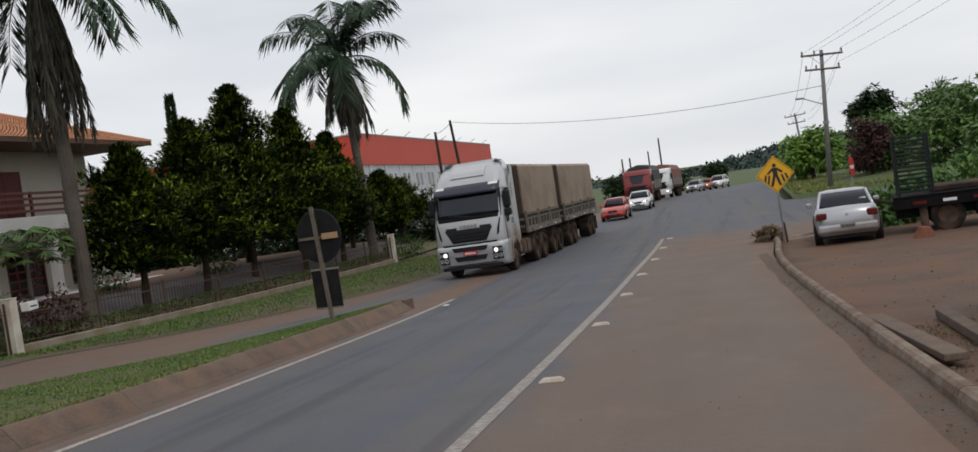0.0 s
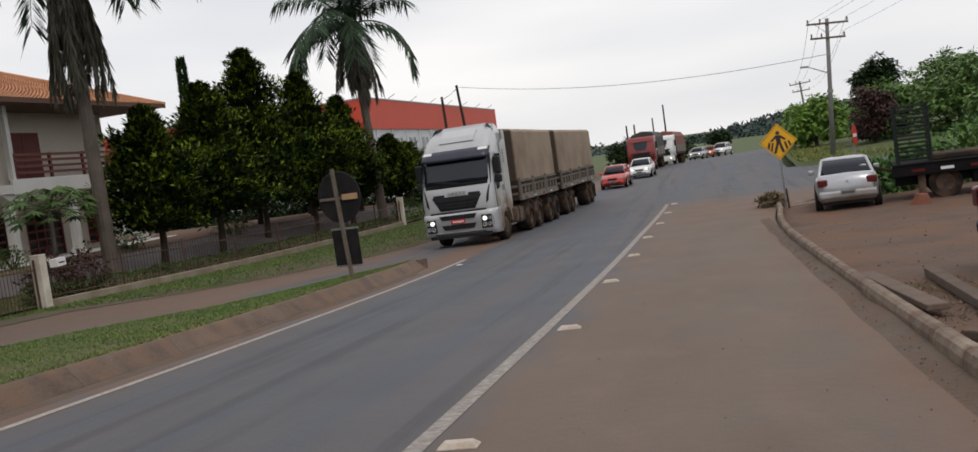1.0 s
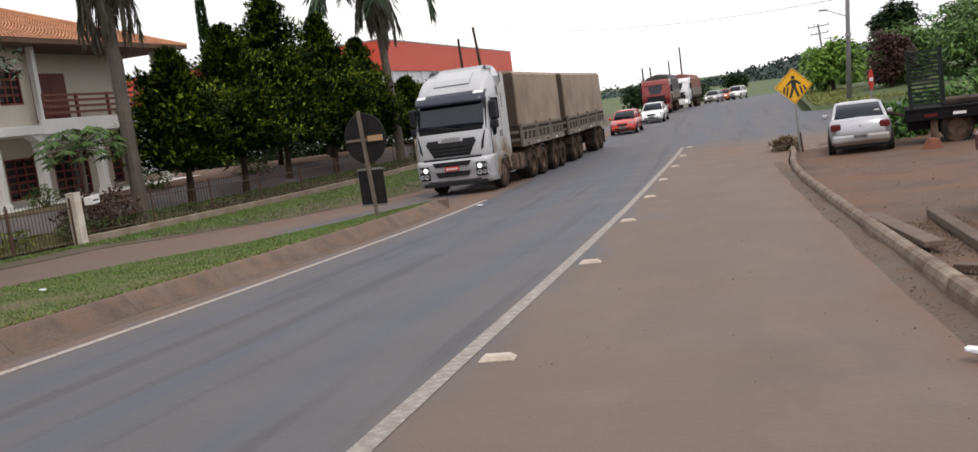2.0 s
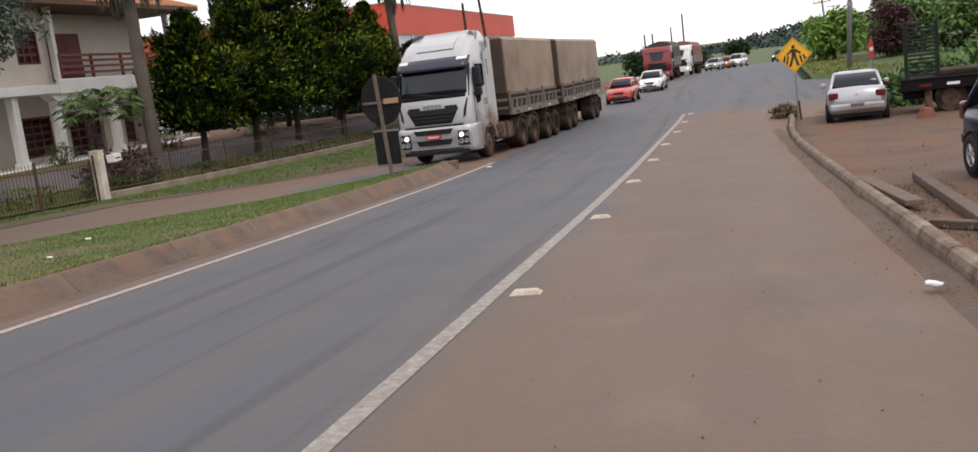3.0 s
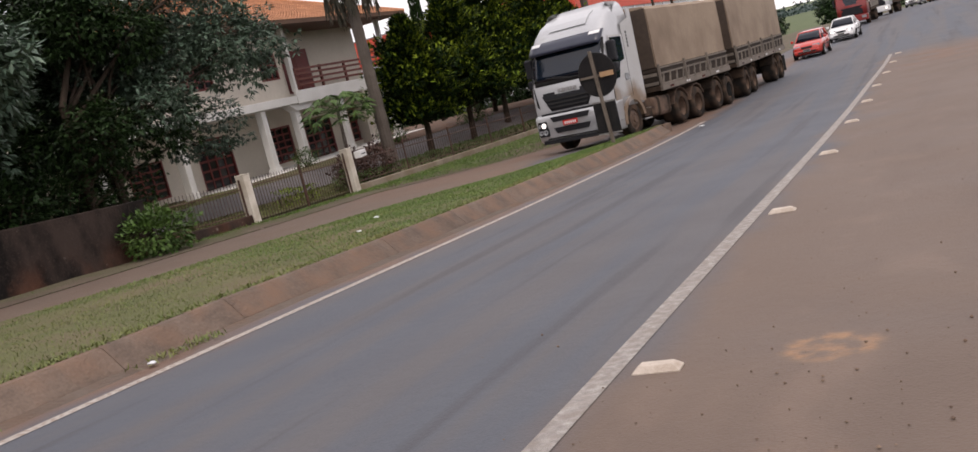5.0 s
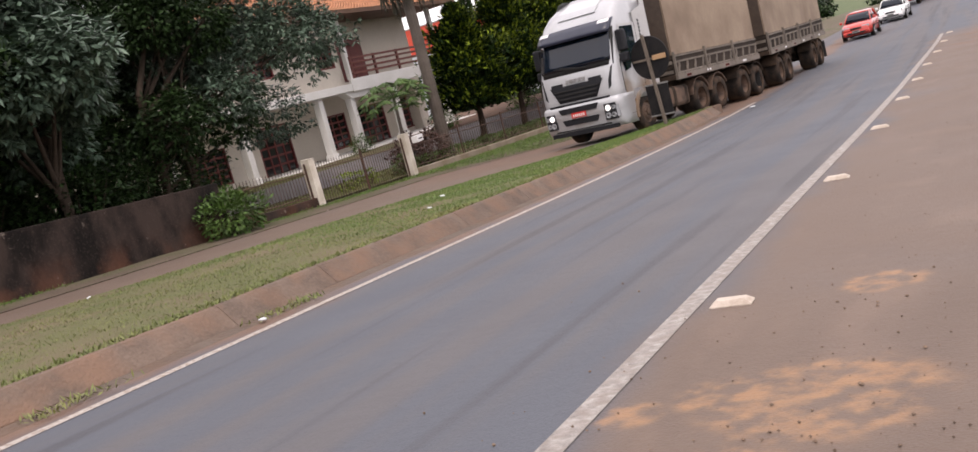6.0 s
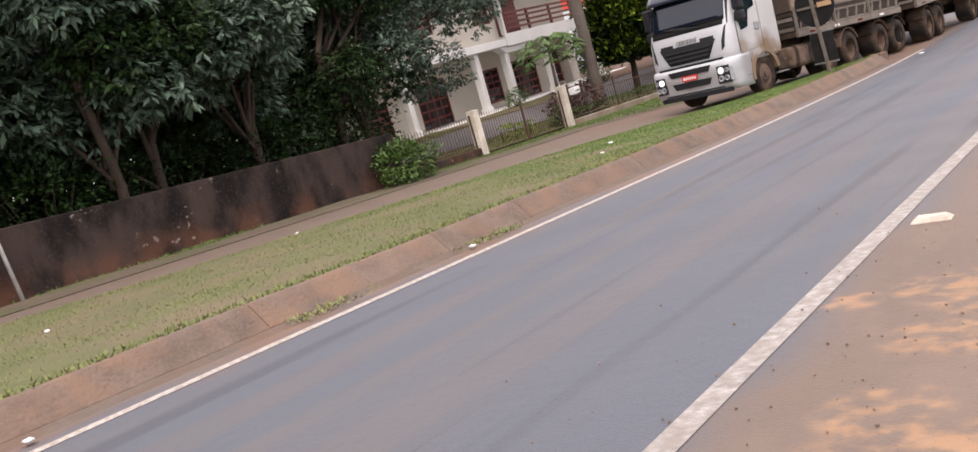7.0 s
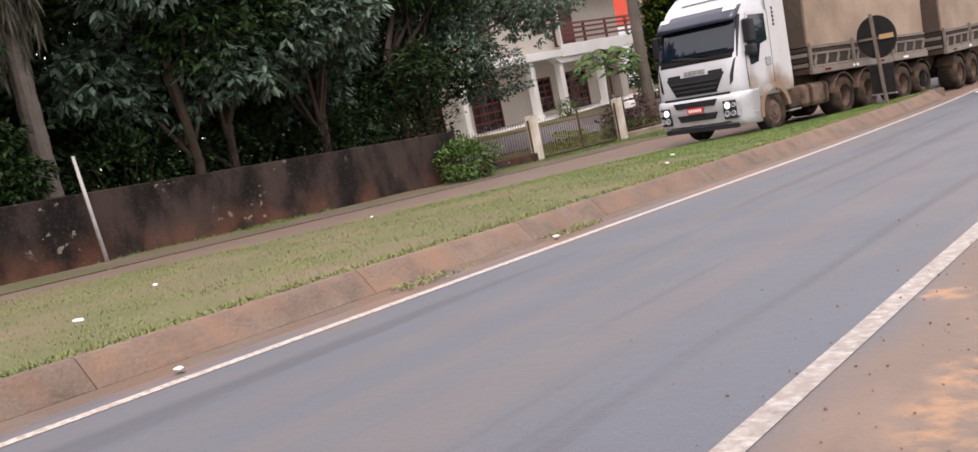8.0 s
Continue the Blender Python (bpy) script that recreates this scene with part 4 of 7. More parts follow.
        for y in (-1.75, -2.5):
            part("strap", box(B(), s * 0.95 - 0.28, s * 0.95 + 0.28, y - 0.03, y + 0.03, 0.41, 1.03, 0.12), "chassis", tank)
        part("battery_box", box(B(), s * 0.95 - 0.25, s * 0.95 + 0.25, -1.28, -0.72, 0.5, 1.0, 0.02), "chassis", t)
        for z in (0.42, 0.72):
            part("step", box(B(), s * 1.05 - 0.15, s * 1.05 + 0.15, -1.25, -0.7, z, z + 0.04, 0.01), "steel", t)
        for y in (-3.55, -4.9):
            wheel(t, s * 0.93, y, 0.52, 0.56)
            part("mudguard", guard(y, 0.6, 0.63, 12, 155, s * 0.65, s * 1.22), "hub", t)
    bm = B()
    for s in (-1, 1):
        box(bm, s * 0.42 - 0.05, s * 0.42 + 0.05, -5.8, 0.9, 0.85, 1.1)
    for y in (-1.2, -2.6, -3.7, -5.05, -5.7):
        box(bm, -0.42, 0.42, y - 0.06, y + 0.06, 0.88, 1.02)
    for y in (0, -3.7, -5.05):
        tube(bm, (-1.0, y, 0.52), (1.0, y, 0.52), 0.08, seg=8)
    part("chassis_frame", bm, "chassis", t)
    part("fifth_wheel", box(B(), -0.45, 0.45, -4.7, -3.7, 1.1, 1.2, 0.03), "chassis", t)
    return t


def lorry_trailer(m, length, axles, front_overhang, label):
    """A tarped trailer with slatted side boards. Origin below its front end; it stretches to -y."""
    t = thing("trailer", m, label, "trailer", "trailers of the silver lorry")
    Lb = length
    bm = B()
    box(bm, -1.25, 1.25, -Lb, 0, 1.22, 1.36, 0.015)
    for s in (-1, 1):
        box(bm, s * 0.45 - 0.06, s * 0.45 + 0.06, -Lb + 0.1, -0.4, 0.86, 1.22)
    for y in axles:
        tube(bm, (-1.0, y, 0.52), (1.0, y, 0.52), 0.08, seg=8)
        box(bm, -0.5, 0.5, y - 0.1, y + 0.1, 0.6, 0.9)
    part("chassis_frame", bm, "chassis", t)
    # tarpaulin with a gently crowned, sagging top
    bm = B()
    secs = []
    ny = 16
    for j in range(ny + 1):
        y = -0.04 - (Lb - 0.08) * j / ny
        sag = 0.012 * math.sin(j * 2.1)
        h = 3.82 + sag
        secs.append([Vector((1.235, y, 1.94)), Vector((1.24 + 0.012 * math.sin(j * 1.7), y, 2.9)), Vector((1.225, y, h - 0.1)), Vector((1.1, y, h)), Vector((0.5, y, h + 0.07)), Vector((0, y, h + 0.09)), Vector((-0.5, y, h + 0.07)), Vector((-1.1, y, h)), Vector((-1.225, y, h - 0.1)), Vector((-1.24, y, 2.9)), Vector((-1.235, y, 1.94))])
    loft(bm, secs)
    part("tarpaulin", bm, "tarp", t, "dusty tan tarpaulin", False)
    part("front_sheet", patch(B(), [-1.2, -0.6, 0, 0.6, 1.2], [1.94, 2.6, 3.3, 3.76], lambda x, z: 0.03 + 0.012 * math.sin(x * 5 + z * 3), 0.03), "tarp_dark", t, "dark brown front sheet of the tarpaulin")
    # the load bed's inner walls, front boards with slats
    part("bed_wall", box(B(), -1.225, 1.225, -Lb + 0.02, -0.03, 1.36, 1.93), "board_dark", t, "dark boarded load bed")
    for k in range(4):
        part("front_board", box(B(), -1.2, 1.2, -0.02, 0.02, 1.4 + 0.135 * k, 1.50 + 0.135 * k, 0.008), "board_dark" if k % 2 else "board", t)
    # boards and stakes on every side
    for s in (-1, 1):
        n = round(Lb / 2.2)
        for k in range(n):
            y1, y0 = -Lb * k / n, -Lb * (k + 1) / n
            gate = part("side_gate", box(B(), min(s * 1.245, s * 1.262), max(s * 1.245, s * 1.262), y0 + 0.07, y1 - 0.07, 1.38, 1.92), "board_dark", t, "weathered drop side")
            for z0, z1 in ((1.38, 1.43), (1.70, 1.755), (1.87, 1.925)):
                part("slat", box(B(), min(s * 1.25, s * 1.285), max(s * 1.25, s * 1.285), y0 + 0.06, y1 - 0.06, z0, z1, 0.006), "board", gate)
            for i in range(4):
                y = y0 + 0.25 + (y1 - y0 - 0.5) * i / 3
                part("bracket", prism(B(), [(y - 0.03, 1.36), (y + 0.05, 1.36), (y + 0.06, 1.5), (y - 0.02, 1.62), (y - 0.03, 1.74), (y - 0.08, 1.74), (y - 0.07, 1.58), (y + 0.0, 1.48)], s * 1.262, s * 1.30), "board", gate)
            part("stake", box(B(), min(s * 1.24, s * 1.32), max(s * 1.24, s * 1.32), y1 - 0.06, y1 + 0.0 if k else y1, 1.22, 2.02, 0.01), "board", t)
        part("side_rail", box(B(), min(s * 1.22, s * 1.3), max(s * 1.22, s * 1.3), -Lb, 0, 1.2, 1.37, 0.012), "board", t)
        for i in range(round(Lb / 1.5)):
            y = -0.8 - 1.5 * i
            part("reflector", box(B(), min(s * 1.3, s * 1.306), max(s * 1.3, s * 1.306), y - 0.15, y + 0.15, 1.25, 1.31), "white" if i % 2 else "tail", t)
        for y in axles:
            wheel(t, s * 0.93, y, 0.52, 0.56)
            part("mudguard", guard(y, 0.6, 0.63, 25, 155, s * 0.65, s * 1.22), "chassis", t)
    part("air_tank", tube(B(), (0.85, -Lb * 0.42, 0.95), (0.85, -Lb * 0.42 - 0.9, 0.95), 0.16, seg=14), "chassis", t, "", True)
    part("tool_box", box(B(), 0.75, 1.2, -Lb * 0.58, -Lb * 0.58 + 0.7, 0.7, 1.15, 0.02), "chassis", t)
    for s in (-1, 1):
        part("mud_flap", box(B(), s * 0.93 - 0.28, s * 0.93 + 0.28, -Lb + 0.12, -Lb + 0.14, 0.25, 0.95), "rubber", t)
        part("tail_lamp", box(B(), s * 1.0 - 0.14, s * 1.0 + 0.14, -Lb - 0.03, -Lb, 1.24, 1.34, 0.01), "tail", t)
    return t


def car(name, m, paint, label, kind="hatch", group="", lit=False, rims="rim", spin=False):
    """A small car, heading +y, origin on the ground below its middle."""
    t = thing(name, m, label, "car", group)
    H = {"hatch": 1.45, "sedan": 1.45, "suv": 1.68}[kind]
    W = {"hatch": 0.82, "sedan": 0.86, "suv": 0.90}[kind]
    Lf, Lr = {"hatch": (1.92, -1.92), "sedan": (2.1, -2.1), "suv": (2.15, -2.15)}[kind]
    lift = 0.12 if kind == "suv" else 0.0
    belt = 0.93 + lift
    if kind == "sedan":
        prof = [(Lr, 0.5, 0.72, 0.74), (Lr + 0.06, 0.3, 0.97, 0.80), (Lr + 0.3, 0.24, 1.03, 0.97), (-1.2, 0.2, 1.0, 1), (-0.2, 0.2, belt, 1), (0.95, 0.2, belt - 0.02, 1), (Lf - 0.55, 0.2, 0.86, 0.98), (Lf - 0.15, 0.24, 0.74, 0.9), (Lf, 0.36, 0.62, 0.78)]
        glass = (-1.55, 1.0, -0.78, 0.22)
    else:
        prof = [(Lr, 0.45 + lift, 0.8 + lift, 0.78), (Lr + 0.05, 0.3 + lift, 0.97 + lift, 0.88), (Lr + 0.3, 0.24 + lift, belt + 0.04, 0.98), (-1.0, 0.2 + lift, belt + 0.02, 1), (0.2, 0.2 + lift, belt, 1), (0.95, 0.2 + lift, belt - 0.02, 1), (Lf - 0.5, 0.2 + lift, 0.86 + lift, 0.98), (Lf - 0.15, 0.24 + lift, 0.76 + lift, 0.9), (Lf, 0.36 + lift, 0.64 + lift, 0.8)]
        glass = (Lr + 0.12, 1.0, Lr + 0.5, 0.15)
    secs = []
    for y, zb, zt, k in prof:
        w = W * k
        h = zt - zb
        secs.append([Vector((x * w, y, zb + h * f)) for x, f in ((0.86, 0.0), (0.97, 0.14), (1.0, 0.45), (0.99, 0.75), (0.93, 0.93), (0.84, 1.0), (0, 1.03), (-0.84, 1.0), (-0.93, 0.93), (-0.99, 0.75), (-1.0, 0.45), (-0.97, 0.14), (-0.86, 0.0))])
    part("body", loft(B(), secs), paint, t, "", True)
    y0, y1, r0, r1 = glass
    lo, hi = ring(y0, y1, W * 0.88, belt - 0.01, 0.14), ring(r0, r1, W * 0.70, H - 0.05, 0.12)
    part("window_glass", loft(B(), [lo, hi]), "glass", t, "dark tinted windows", True)
    roof = [ring(r0 - 0.03, r1 + 0.04, W * 0.715, H - 0.075, 0.12), ring(r0 + 0.0, r1, W * 0.69, H - 0.025, 0.12), ring(r0 + 0.18, r1 - 0.18, W * 0.52, H, 0.12)]
    part("roof", loft(B(), roof), paint, t, "", True)
    for s in (-1, 1):
        for (ya, yb, rr) in ((y1 - 0.04, r1 - 0.02, 0.028), (y0 + 0.05, r0 + 0.03, 0.05), (-0.28, -0.3, 0.024)):
            bm = B()
            tube(bm, (s * W * 0.875, ya, belt - 0.03), (s * W * 0.71, yb, H - 0.06), rr, seg=8)
            part("pillar", bm, paint, t, "", True)
        part("mirror", box(B(), s * (W + 0.09) - 0.08, s * (W + 0.09) + 0.08, 0.62, 0.78, belt, belt + 0.15, 0.04), paint, t)
        for y in (-0.25, -0.75, 0.75):
            part("door_seam", box(B(), min(s * W * 0.99, s * W * 1.004), max(s * W * 0.99, s * W * 1.004), y - 0.006, y + 0.006, 0.42 + lift, belt - 0.08), "rubber", t)
        for y in (-0.5, 0.45):
            part("door_handle", box(B(), min(s * W * 0.99, s * W * 1.02), max(s * W * 0.99, s * W * 1.02), y - 0.35, y - 0.2, 0.8 + lift, 0.84 + lift, 0.01), paint, t)
        part("side_moulding", box(B(), min(s * W * 0.99, s * W * 1.015), max(s * W * 0.99, s * W * 1.015), -1.0, 0.85, 0.52 + lift, 0.58 + lift, 0.01), "rubber", t)
        r = 0.29 if kind != "suv" else 0.34
        for y in (Lf - 0.75, Lr + 0.68):
            arch = B()
            lathe(arch, [(r + 0.055, s * 0.02), (r + 0.055, s * 0.0), (0.02, 0.0)], "x", 24, (s * W * 1.0, y, r))
            part("wheel_well", arch, "rubber", t)
            wheel(t, s * (W - 0.06), y, r, 0.2, rims, spin=spin)
        # lamps
        hl = part("headlamp", box(B(), s * W * 0.62 - 0.2, s * W * 0.62 + 0.2, Lf - 0.26, Lf - 0.05, 0.58 + lift, 0.74 + lift, 0.04), "lamp_glass", t, "clear headlamp")
        if lit:
            part("lamp_bulb", box(B(), s * W * 0.62 - 0.09, s * W * 0.62 + 0.09, Lf - 0.06, Lf - 0.02, 0.61 + lift, 0.71 + lift, 0.02), "headlamp", hl)
        zt0, zt1 = (0.72, 0.92) if kind == "sedan" else (0.75 + lift, 1.02 + lift)
        part("tail_lamp", box(B(), s * W * 0.76 - 0.14, s * W * 0.76 + 0.14, Lr - 0.005, Lr + 0.2, zt0, zt1, 0.04), "tail", t, "red tail lamp")
    part("rear_bumper", box(B(), -W * 0.9, W * 0.9, Lr - 0.05, Lr + 0.25, 0.36 + lift, 0.58 + lift, 0.06), paint, t)
    part("front_bumper", box(B(), -W * 0.85, W * 0.85, Lf - 0.25, Lf + 0.05, 0.3 + lift, 0.5 + lift, 0.06), paint, t)
    part("grille", box(B(), -0.3, 0.3, Lf - 0.1, Lf + 0.02, 0.56 + lift, 0.68 + lift, 0.02), "rubber", t)
    part("air_intake", box(B(), -0.5, 0.5, Lf - 0.1, Lf + 0.057, 0.34 + lift, 0.43 + lift, 0.01), "rubber", t)
    zp = 0.5 if kind != "sedan" else 0.52
    for y, z in ((Lr - 0.06, zp + lift), (Lf + 0.06, 0.46 + lift)):
        pl = part("number_plate", box(B(), -0.2, 0.2, y - 0.006, y + 0.006, z - 0.065, z + 0.065), "steel", t, "grey number plate with dark bars")
        bars(pl, -0.17, 0.17, y + (0.008 if y > 0 else -0.008), z - 0.035, z + 0.035, 6, "rubber")
    part("floor_pan", box(B(), -W * 0.8, W * 0.8, Lr + 0.2, Lf - 0.2, 0.18 + lift, 0.3 + lift), "rubber", t)
    part("badge", tube(B(), (0, Lr - 0.012 + 0.02, 0.82 + lift), (0, Lr + 0.06, 0.82 + lift), 0.04, seg=12), "rim", t)
    return t


def queue_lorry(m, paint, load, label, lit=False):
    """A rigid lorry in the queue, seen from the front at a distance."""
    t = thing("queued_lorry", m, label, "truck", "queue of vehicles")
    zs, fy = [0.9, 1.5, 1.9, 2.6, 2.9, 3.05], [1.3, 1.35, 1.3, 1.12, 1.0, 0.8]
    part("cab", loft(B(), [ring(-0.6, f, 1.22, z, 0.18) for z, f in zip(zs, fy)]), paint, t, "", True)
    f2 = lambda x, z: float(np.interp(z, zs, fy)) - 0.04 * abs(x) ** 3 + 0.01
    lin = lambda a, b, n: [a + (b - a) * i / (n - 1) for i in range(n)]
    part("windscreen", patch(B(), lin(-1.02, 1.02, 7), lin(1.85, 2.6, 3), f2, 0.03), "glass", t, "dark windscreen")
    part("visor", patch(B(), lin(-1.1, 1.1, 7), [2.62, 2.85], lambda x, z: f2(x, z) + 0.1, 0.04), paint, t)
    part("grille", patch(B(), lin(-0.85, 0.85, 5), [0.98, 1.65], lambda x, z: f2(x, z) + 0.03, 0.04), "cab_dark", t)
    part("bumper", box(B(), -1.22, 1.22, 0.9, 1.45, 0.4, 0.9, 0.06), paint, t)
    for s in (-1, 1):
        lamp = part("headlamp", box(B(), s * 0.9 - 0.18, s * 0.9 + 0.18, 1.42, 1.47, 0.6, 0.8, 0.02), "lamp_glass", t)
        if lit:
            part("lamp_bulb", box(B(), s * 0.9 - 0.1, s * 0.9 + 0.1, 1.46, 1.49, 0.64, 0.76, 0.01), "headlamp", lamp)
        part("mirror", box(B(), s * 1.38 - 0.09, s * 1.38 + 0.09, 0.75, 0.9, 1.9, 2.5, 0.03), "cab_dark", t)
        wheel(t, s * 1.03, 0, 0.5, 0.3, spin=False, front=True)
        for y in (-4.6, -5.9):
            wheel(t, s * 0.93, y, 0.5, 0.5, spin=False)
        for k in range(4):
            part("side_gate", box(B(), s * 1.25 - 0.02, s * 1.25 + 0.02, -7.4 + 1.65 * k + 0.05, -7.4 + 1.65 * (k + 1) - 0.05, 1.25, 2.0), "board", t)
    part("chassis_frame", box(B(), -0.5, 0.5, -7.4, 0.6, 0.7, 1.0), "chassis", t)
    part("deck", box(B(), -1.25, 1.25, -7.4, -0.75, 1.0, 1.25, 0.02), "chassis", t)
    secs = [[Vector((1.22, y, 1.95)), Vector((1.22, y, 2.9)), Vector((0.9, y, 3.35 + 0.05 * math.sin(y * 3))), Vector((0, y, 3.55)), Vector((-0.9, y, 3.35)), Vector((-1.22, y, 2.9)), Vector((-1.22, y, 1.95))] for y in (-0.8, -2.4, -4.0, -5.6, -7.35)]
    part("tarpaulin", loft(B(), secs), load, t)
    return t


# ---- house ----
def window(parent, y0, y1, z0, z1, x, cols, rows, name="window"):
    """A small-paned window or door in a wall that faces +x."""
    w = part(name, B(), "joinery", parent, "dark red-brown small-paned joinery")
    me = B()
    for a, b, c, d in ((y0, y1, z0, z0 + 0.08), (y0, y1, z1 - 0.08, z1), (y0, y0 + 0.08, z0 + 0.08, z1 - 0.08), (y1 - 0.08, y1, z0 + 0.08, z1 - 0.08)):
        box(me, x - 0.06, x + 0.05, a, b, c, d)
    me.to_mesh(w.data)
    me.free()
    w.data.materials.clear()
    w.data.materials.append(M["joinery"])
    for i in range(cols):
        for j in range(rows):
            a, b = y0 + 0.08 + (y1 - y0 - 0.16) * i / cols, y0 + 0.08 + (y1 - y0 - 0.16) * (i + 1) / cols
            c, d = z0 + 0.08 + (z1 - z0 - 0.16) * j / rows, z0 + 0.08 + (z1 - z0 - 0.16) * (j + 1) / rows
            part("pane", box(B(), x - 0.03, x - 0.01, a + 0.045, b - 0.045, c + 0.045, d - 0.045), "pane", w)
            if i:
                part("glazing_bar", box(B(), x - 0.035, x + 0.02, a - 0.045, a + 0.045, c, d), "joinery", w)
            if j:
                part("glazing_bar", box(B(), x - 0.036, x + 0.018, a + 0.045, b - 0.045, c - 0.045, c + 0.045), "joinery", w)
    return w


def wall_y(bm, y0, y1, z0, z1, x0, x1, holes):
    """A wall along y with rectangular holes (ya, yb, za, zb)."""
    ys = sorted({y0, y1, *[v for h in holes for v in h[:2]]})
    zs = sorted({z0, z1, *[v for h in holes for v in h[2:]]})
    for a, b in zip(ys, ys[1:]):
        for c, d in zip(zs, zs[1:]):
            if not any(h[0] <= (a + b) / 2 <= h[1] and h[2] <= (c + d) / 2 <= h[3] for h in holes):
                box(bm, x0, x1, a, b, c, d)
    bmesh.ops.remove_doubles(bm, verts=bm.verts, dist=0.0005)
    return bm


def tiled_slope(parent, a, b, c, d, pitch=0.24):
    """Clay tile ribs on the plane quad a-b (eave) to d-c (ridge), each course a rounded rib."""
    a, b, c, d = map(Vector, (a, b, c, d))
    n = max(2, round((b - a).length / pitch))
    nz = (b - a).cross(d - a).normalized()
    if nz.z < 0:
        nz = -nz
    verts, faces = [], []
    rows = max(2, round((d - a).length / 0.36))
    for j in range(rows):
        v0, v1 = j / rows, (j + 1.12) / rows
        for i in range(n):
            for k in range(5):
                u = (i + k / 4) / n
                rib = 0.05 * math.sin(math.pi * k / 4)
                for v, lift in ((v0, 0.045), (v1, 0.01)):
                    v = min(v, 1)
                    p = (a + (b - a) * u) * (1 - v) + (d + (c - d) * u) * v
                    verts.append(p + nz * (rib + lift))
            base = len(verts) - 10
            for k in range(4):
                q = base + 2 * k
                faces.append((q, q + 2, q + 3, q + 1))
    ob = raw("roof_tiles", [tuple(v) for v in verts], faces, "tile", parent)
    return tagged(ob, "orange-brown clay roof tiles", kind="stuff")


def build_house():
    h = thing("house", pose(0, 0, 0), "two-storey cream house with clay-tile roof, balcony and red-brown joinery", "house")
    X = -24.0
    deep = lambda h: (-6 + (h[0] + 6) * 1.078, -6 + (h[1] + 6) * 1.078, 1.7 + (h[2] - 1.7) * 1.078, 1.7 + (h[3] - 1.7) * 1.078)
    low = [deep(h) for h in [(24.3, 26.4, 0.0, 2.05), (28.9, 30.55, 0.3, 1.85), (31.6, 33.8, 0.05, 1.9), (35.4, 37.2, 0.3, 1.9), (20.6, 22.4, 0.3, 1.7)]]
    up = [(29.6, 30.9, 3.85, 5.2), (33.0, 35.2, 3.2, 5.2), (24.5, 26.5, 3.9, 5.2)]
    part("front_wall", wall_y(B(), 18.5, 41.2, -1.2, 2.7, X - 2.25, X - 2.0, low), "house", h, "cream ground-floor wall")
    part("upper_wall", wall_y(B(), 21.0, 31.3, 2.95, 6.1, X - 0.25, X, [up[0], up[2]]), "house", h, "cream upper wall")
    part("balcony_wall", wall_y(B(), 31.3, 39.7, 2.95, 6.1, X - 1.45, X - 1.2, [up[1]]), "house", h)
    part("return_wall", box(B(), X - 1.2, X - 0.25, 31.05, 31.3, 2.95, 6.1), "house", h)
    part("far_wall", box(B(), X - 9, X - 1.45, 39.45, 39.7, -1.2, 6.1), "house", h)
    part("near_wall", box(B(), X - 9, X - 0.25, 21.0, 21.25, 2.95, 6.1), "house", h)
    part("near_low_wall", box(B(), X - 9, X - 1.45, 18.5, 18.75, -1.2, 2.7), "house", h)
    part("back_wall", box(B(), X - 9.2, X - 9, 18.5, 39.7, -1.2, 6.1), "house", h)
    for y0, y1, z0, z1 in low:
        window(h, y0, y1, z0, z1, X - 2.05, 4 if y1 - y0 > 2 else 3, 5 if z0 < 0.2 else 4, "ground_floor_window")
    window(h, *up[0], X - 0.05, 3, 4)
    window(h, *up[2], X - 0.05, 4, 4)
    door = part("balcony_shutter", box(B(), X - 1.3, X - 1.22, 33.0, 35.2, 3.2, 5.2), "joinery", h, "red-brown louvred balcony shutters")
    for k in range(22):
        z = 3.28 + 1.86 * k / 22
        for a, b in ((33.08, 34.06), (34.14, 35.12)):
            part("louvre", box(B(), X - 1.225, X - 1.2, a, b, z, z + 0.055), "joinery", door)
    # porch floor, columns, slab
    part("porch_floor", box(B(), X - 2.0, X + 0.9, 18.5, 41.2, -1.2, -0.02, 0.02), "house_white", h)
    for y in (19.2, 23.25, 28.5, 30.9, 34.6, 39.4):
        col = part("porch_column", box(B(), X + 0.1, X + 0.42, y - 0.16, y + 0.16, -0.02, 2.62, 0.015), "house_white", h, "white porch column")
        part("column_foot", box(B(), X + 0.05, X + 0.47, y - 0.21, y + 0.21, -0.02, 0.22, 0.015), "house_white", col)
    part("floor_slab", box(B(), X - 9, X + 0.55, 18.3, 40.1, 2.7, 2.95, 0.02), "house_white", h, "white floor slab")
    part("balcony_fascia", box(B(), X + 0.5, X + 0.62, 30.9, 40.15, 2.62, 3.2, 0.02), "house_white", h, "white balcony edge")
    part("porch_fascia", box(B(), X + 0.5, X + 0.60, 18.2, 30.9, 2.66, 3.0, 0.02), "house_white", h)
    part("slab_bracket", prism(B(), [(30.3, 2.66), (33.0, 2.66), (32.5, 2.36), (30.8, 2.36)], X + 0.05, X + 0.5), "house_white", h)
    # balcony rails
    for z in (3.38, 3.62, 3.86, 4.08):
        part("balcony_rail", box(B(), X + 0.42, X + 0.5, 31.4, 39.9, z, z + 0.1, 0.01), "rail_red", h, "red-brown wooden rail")
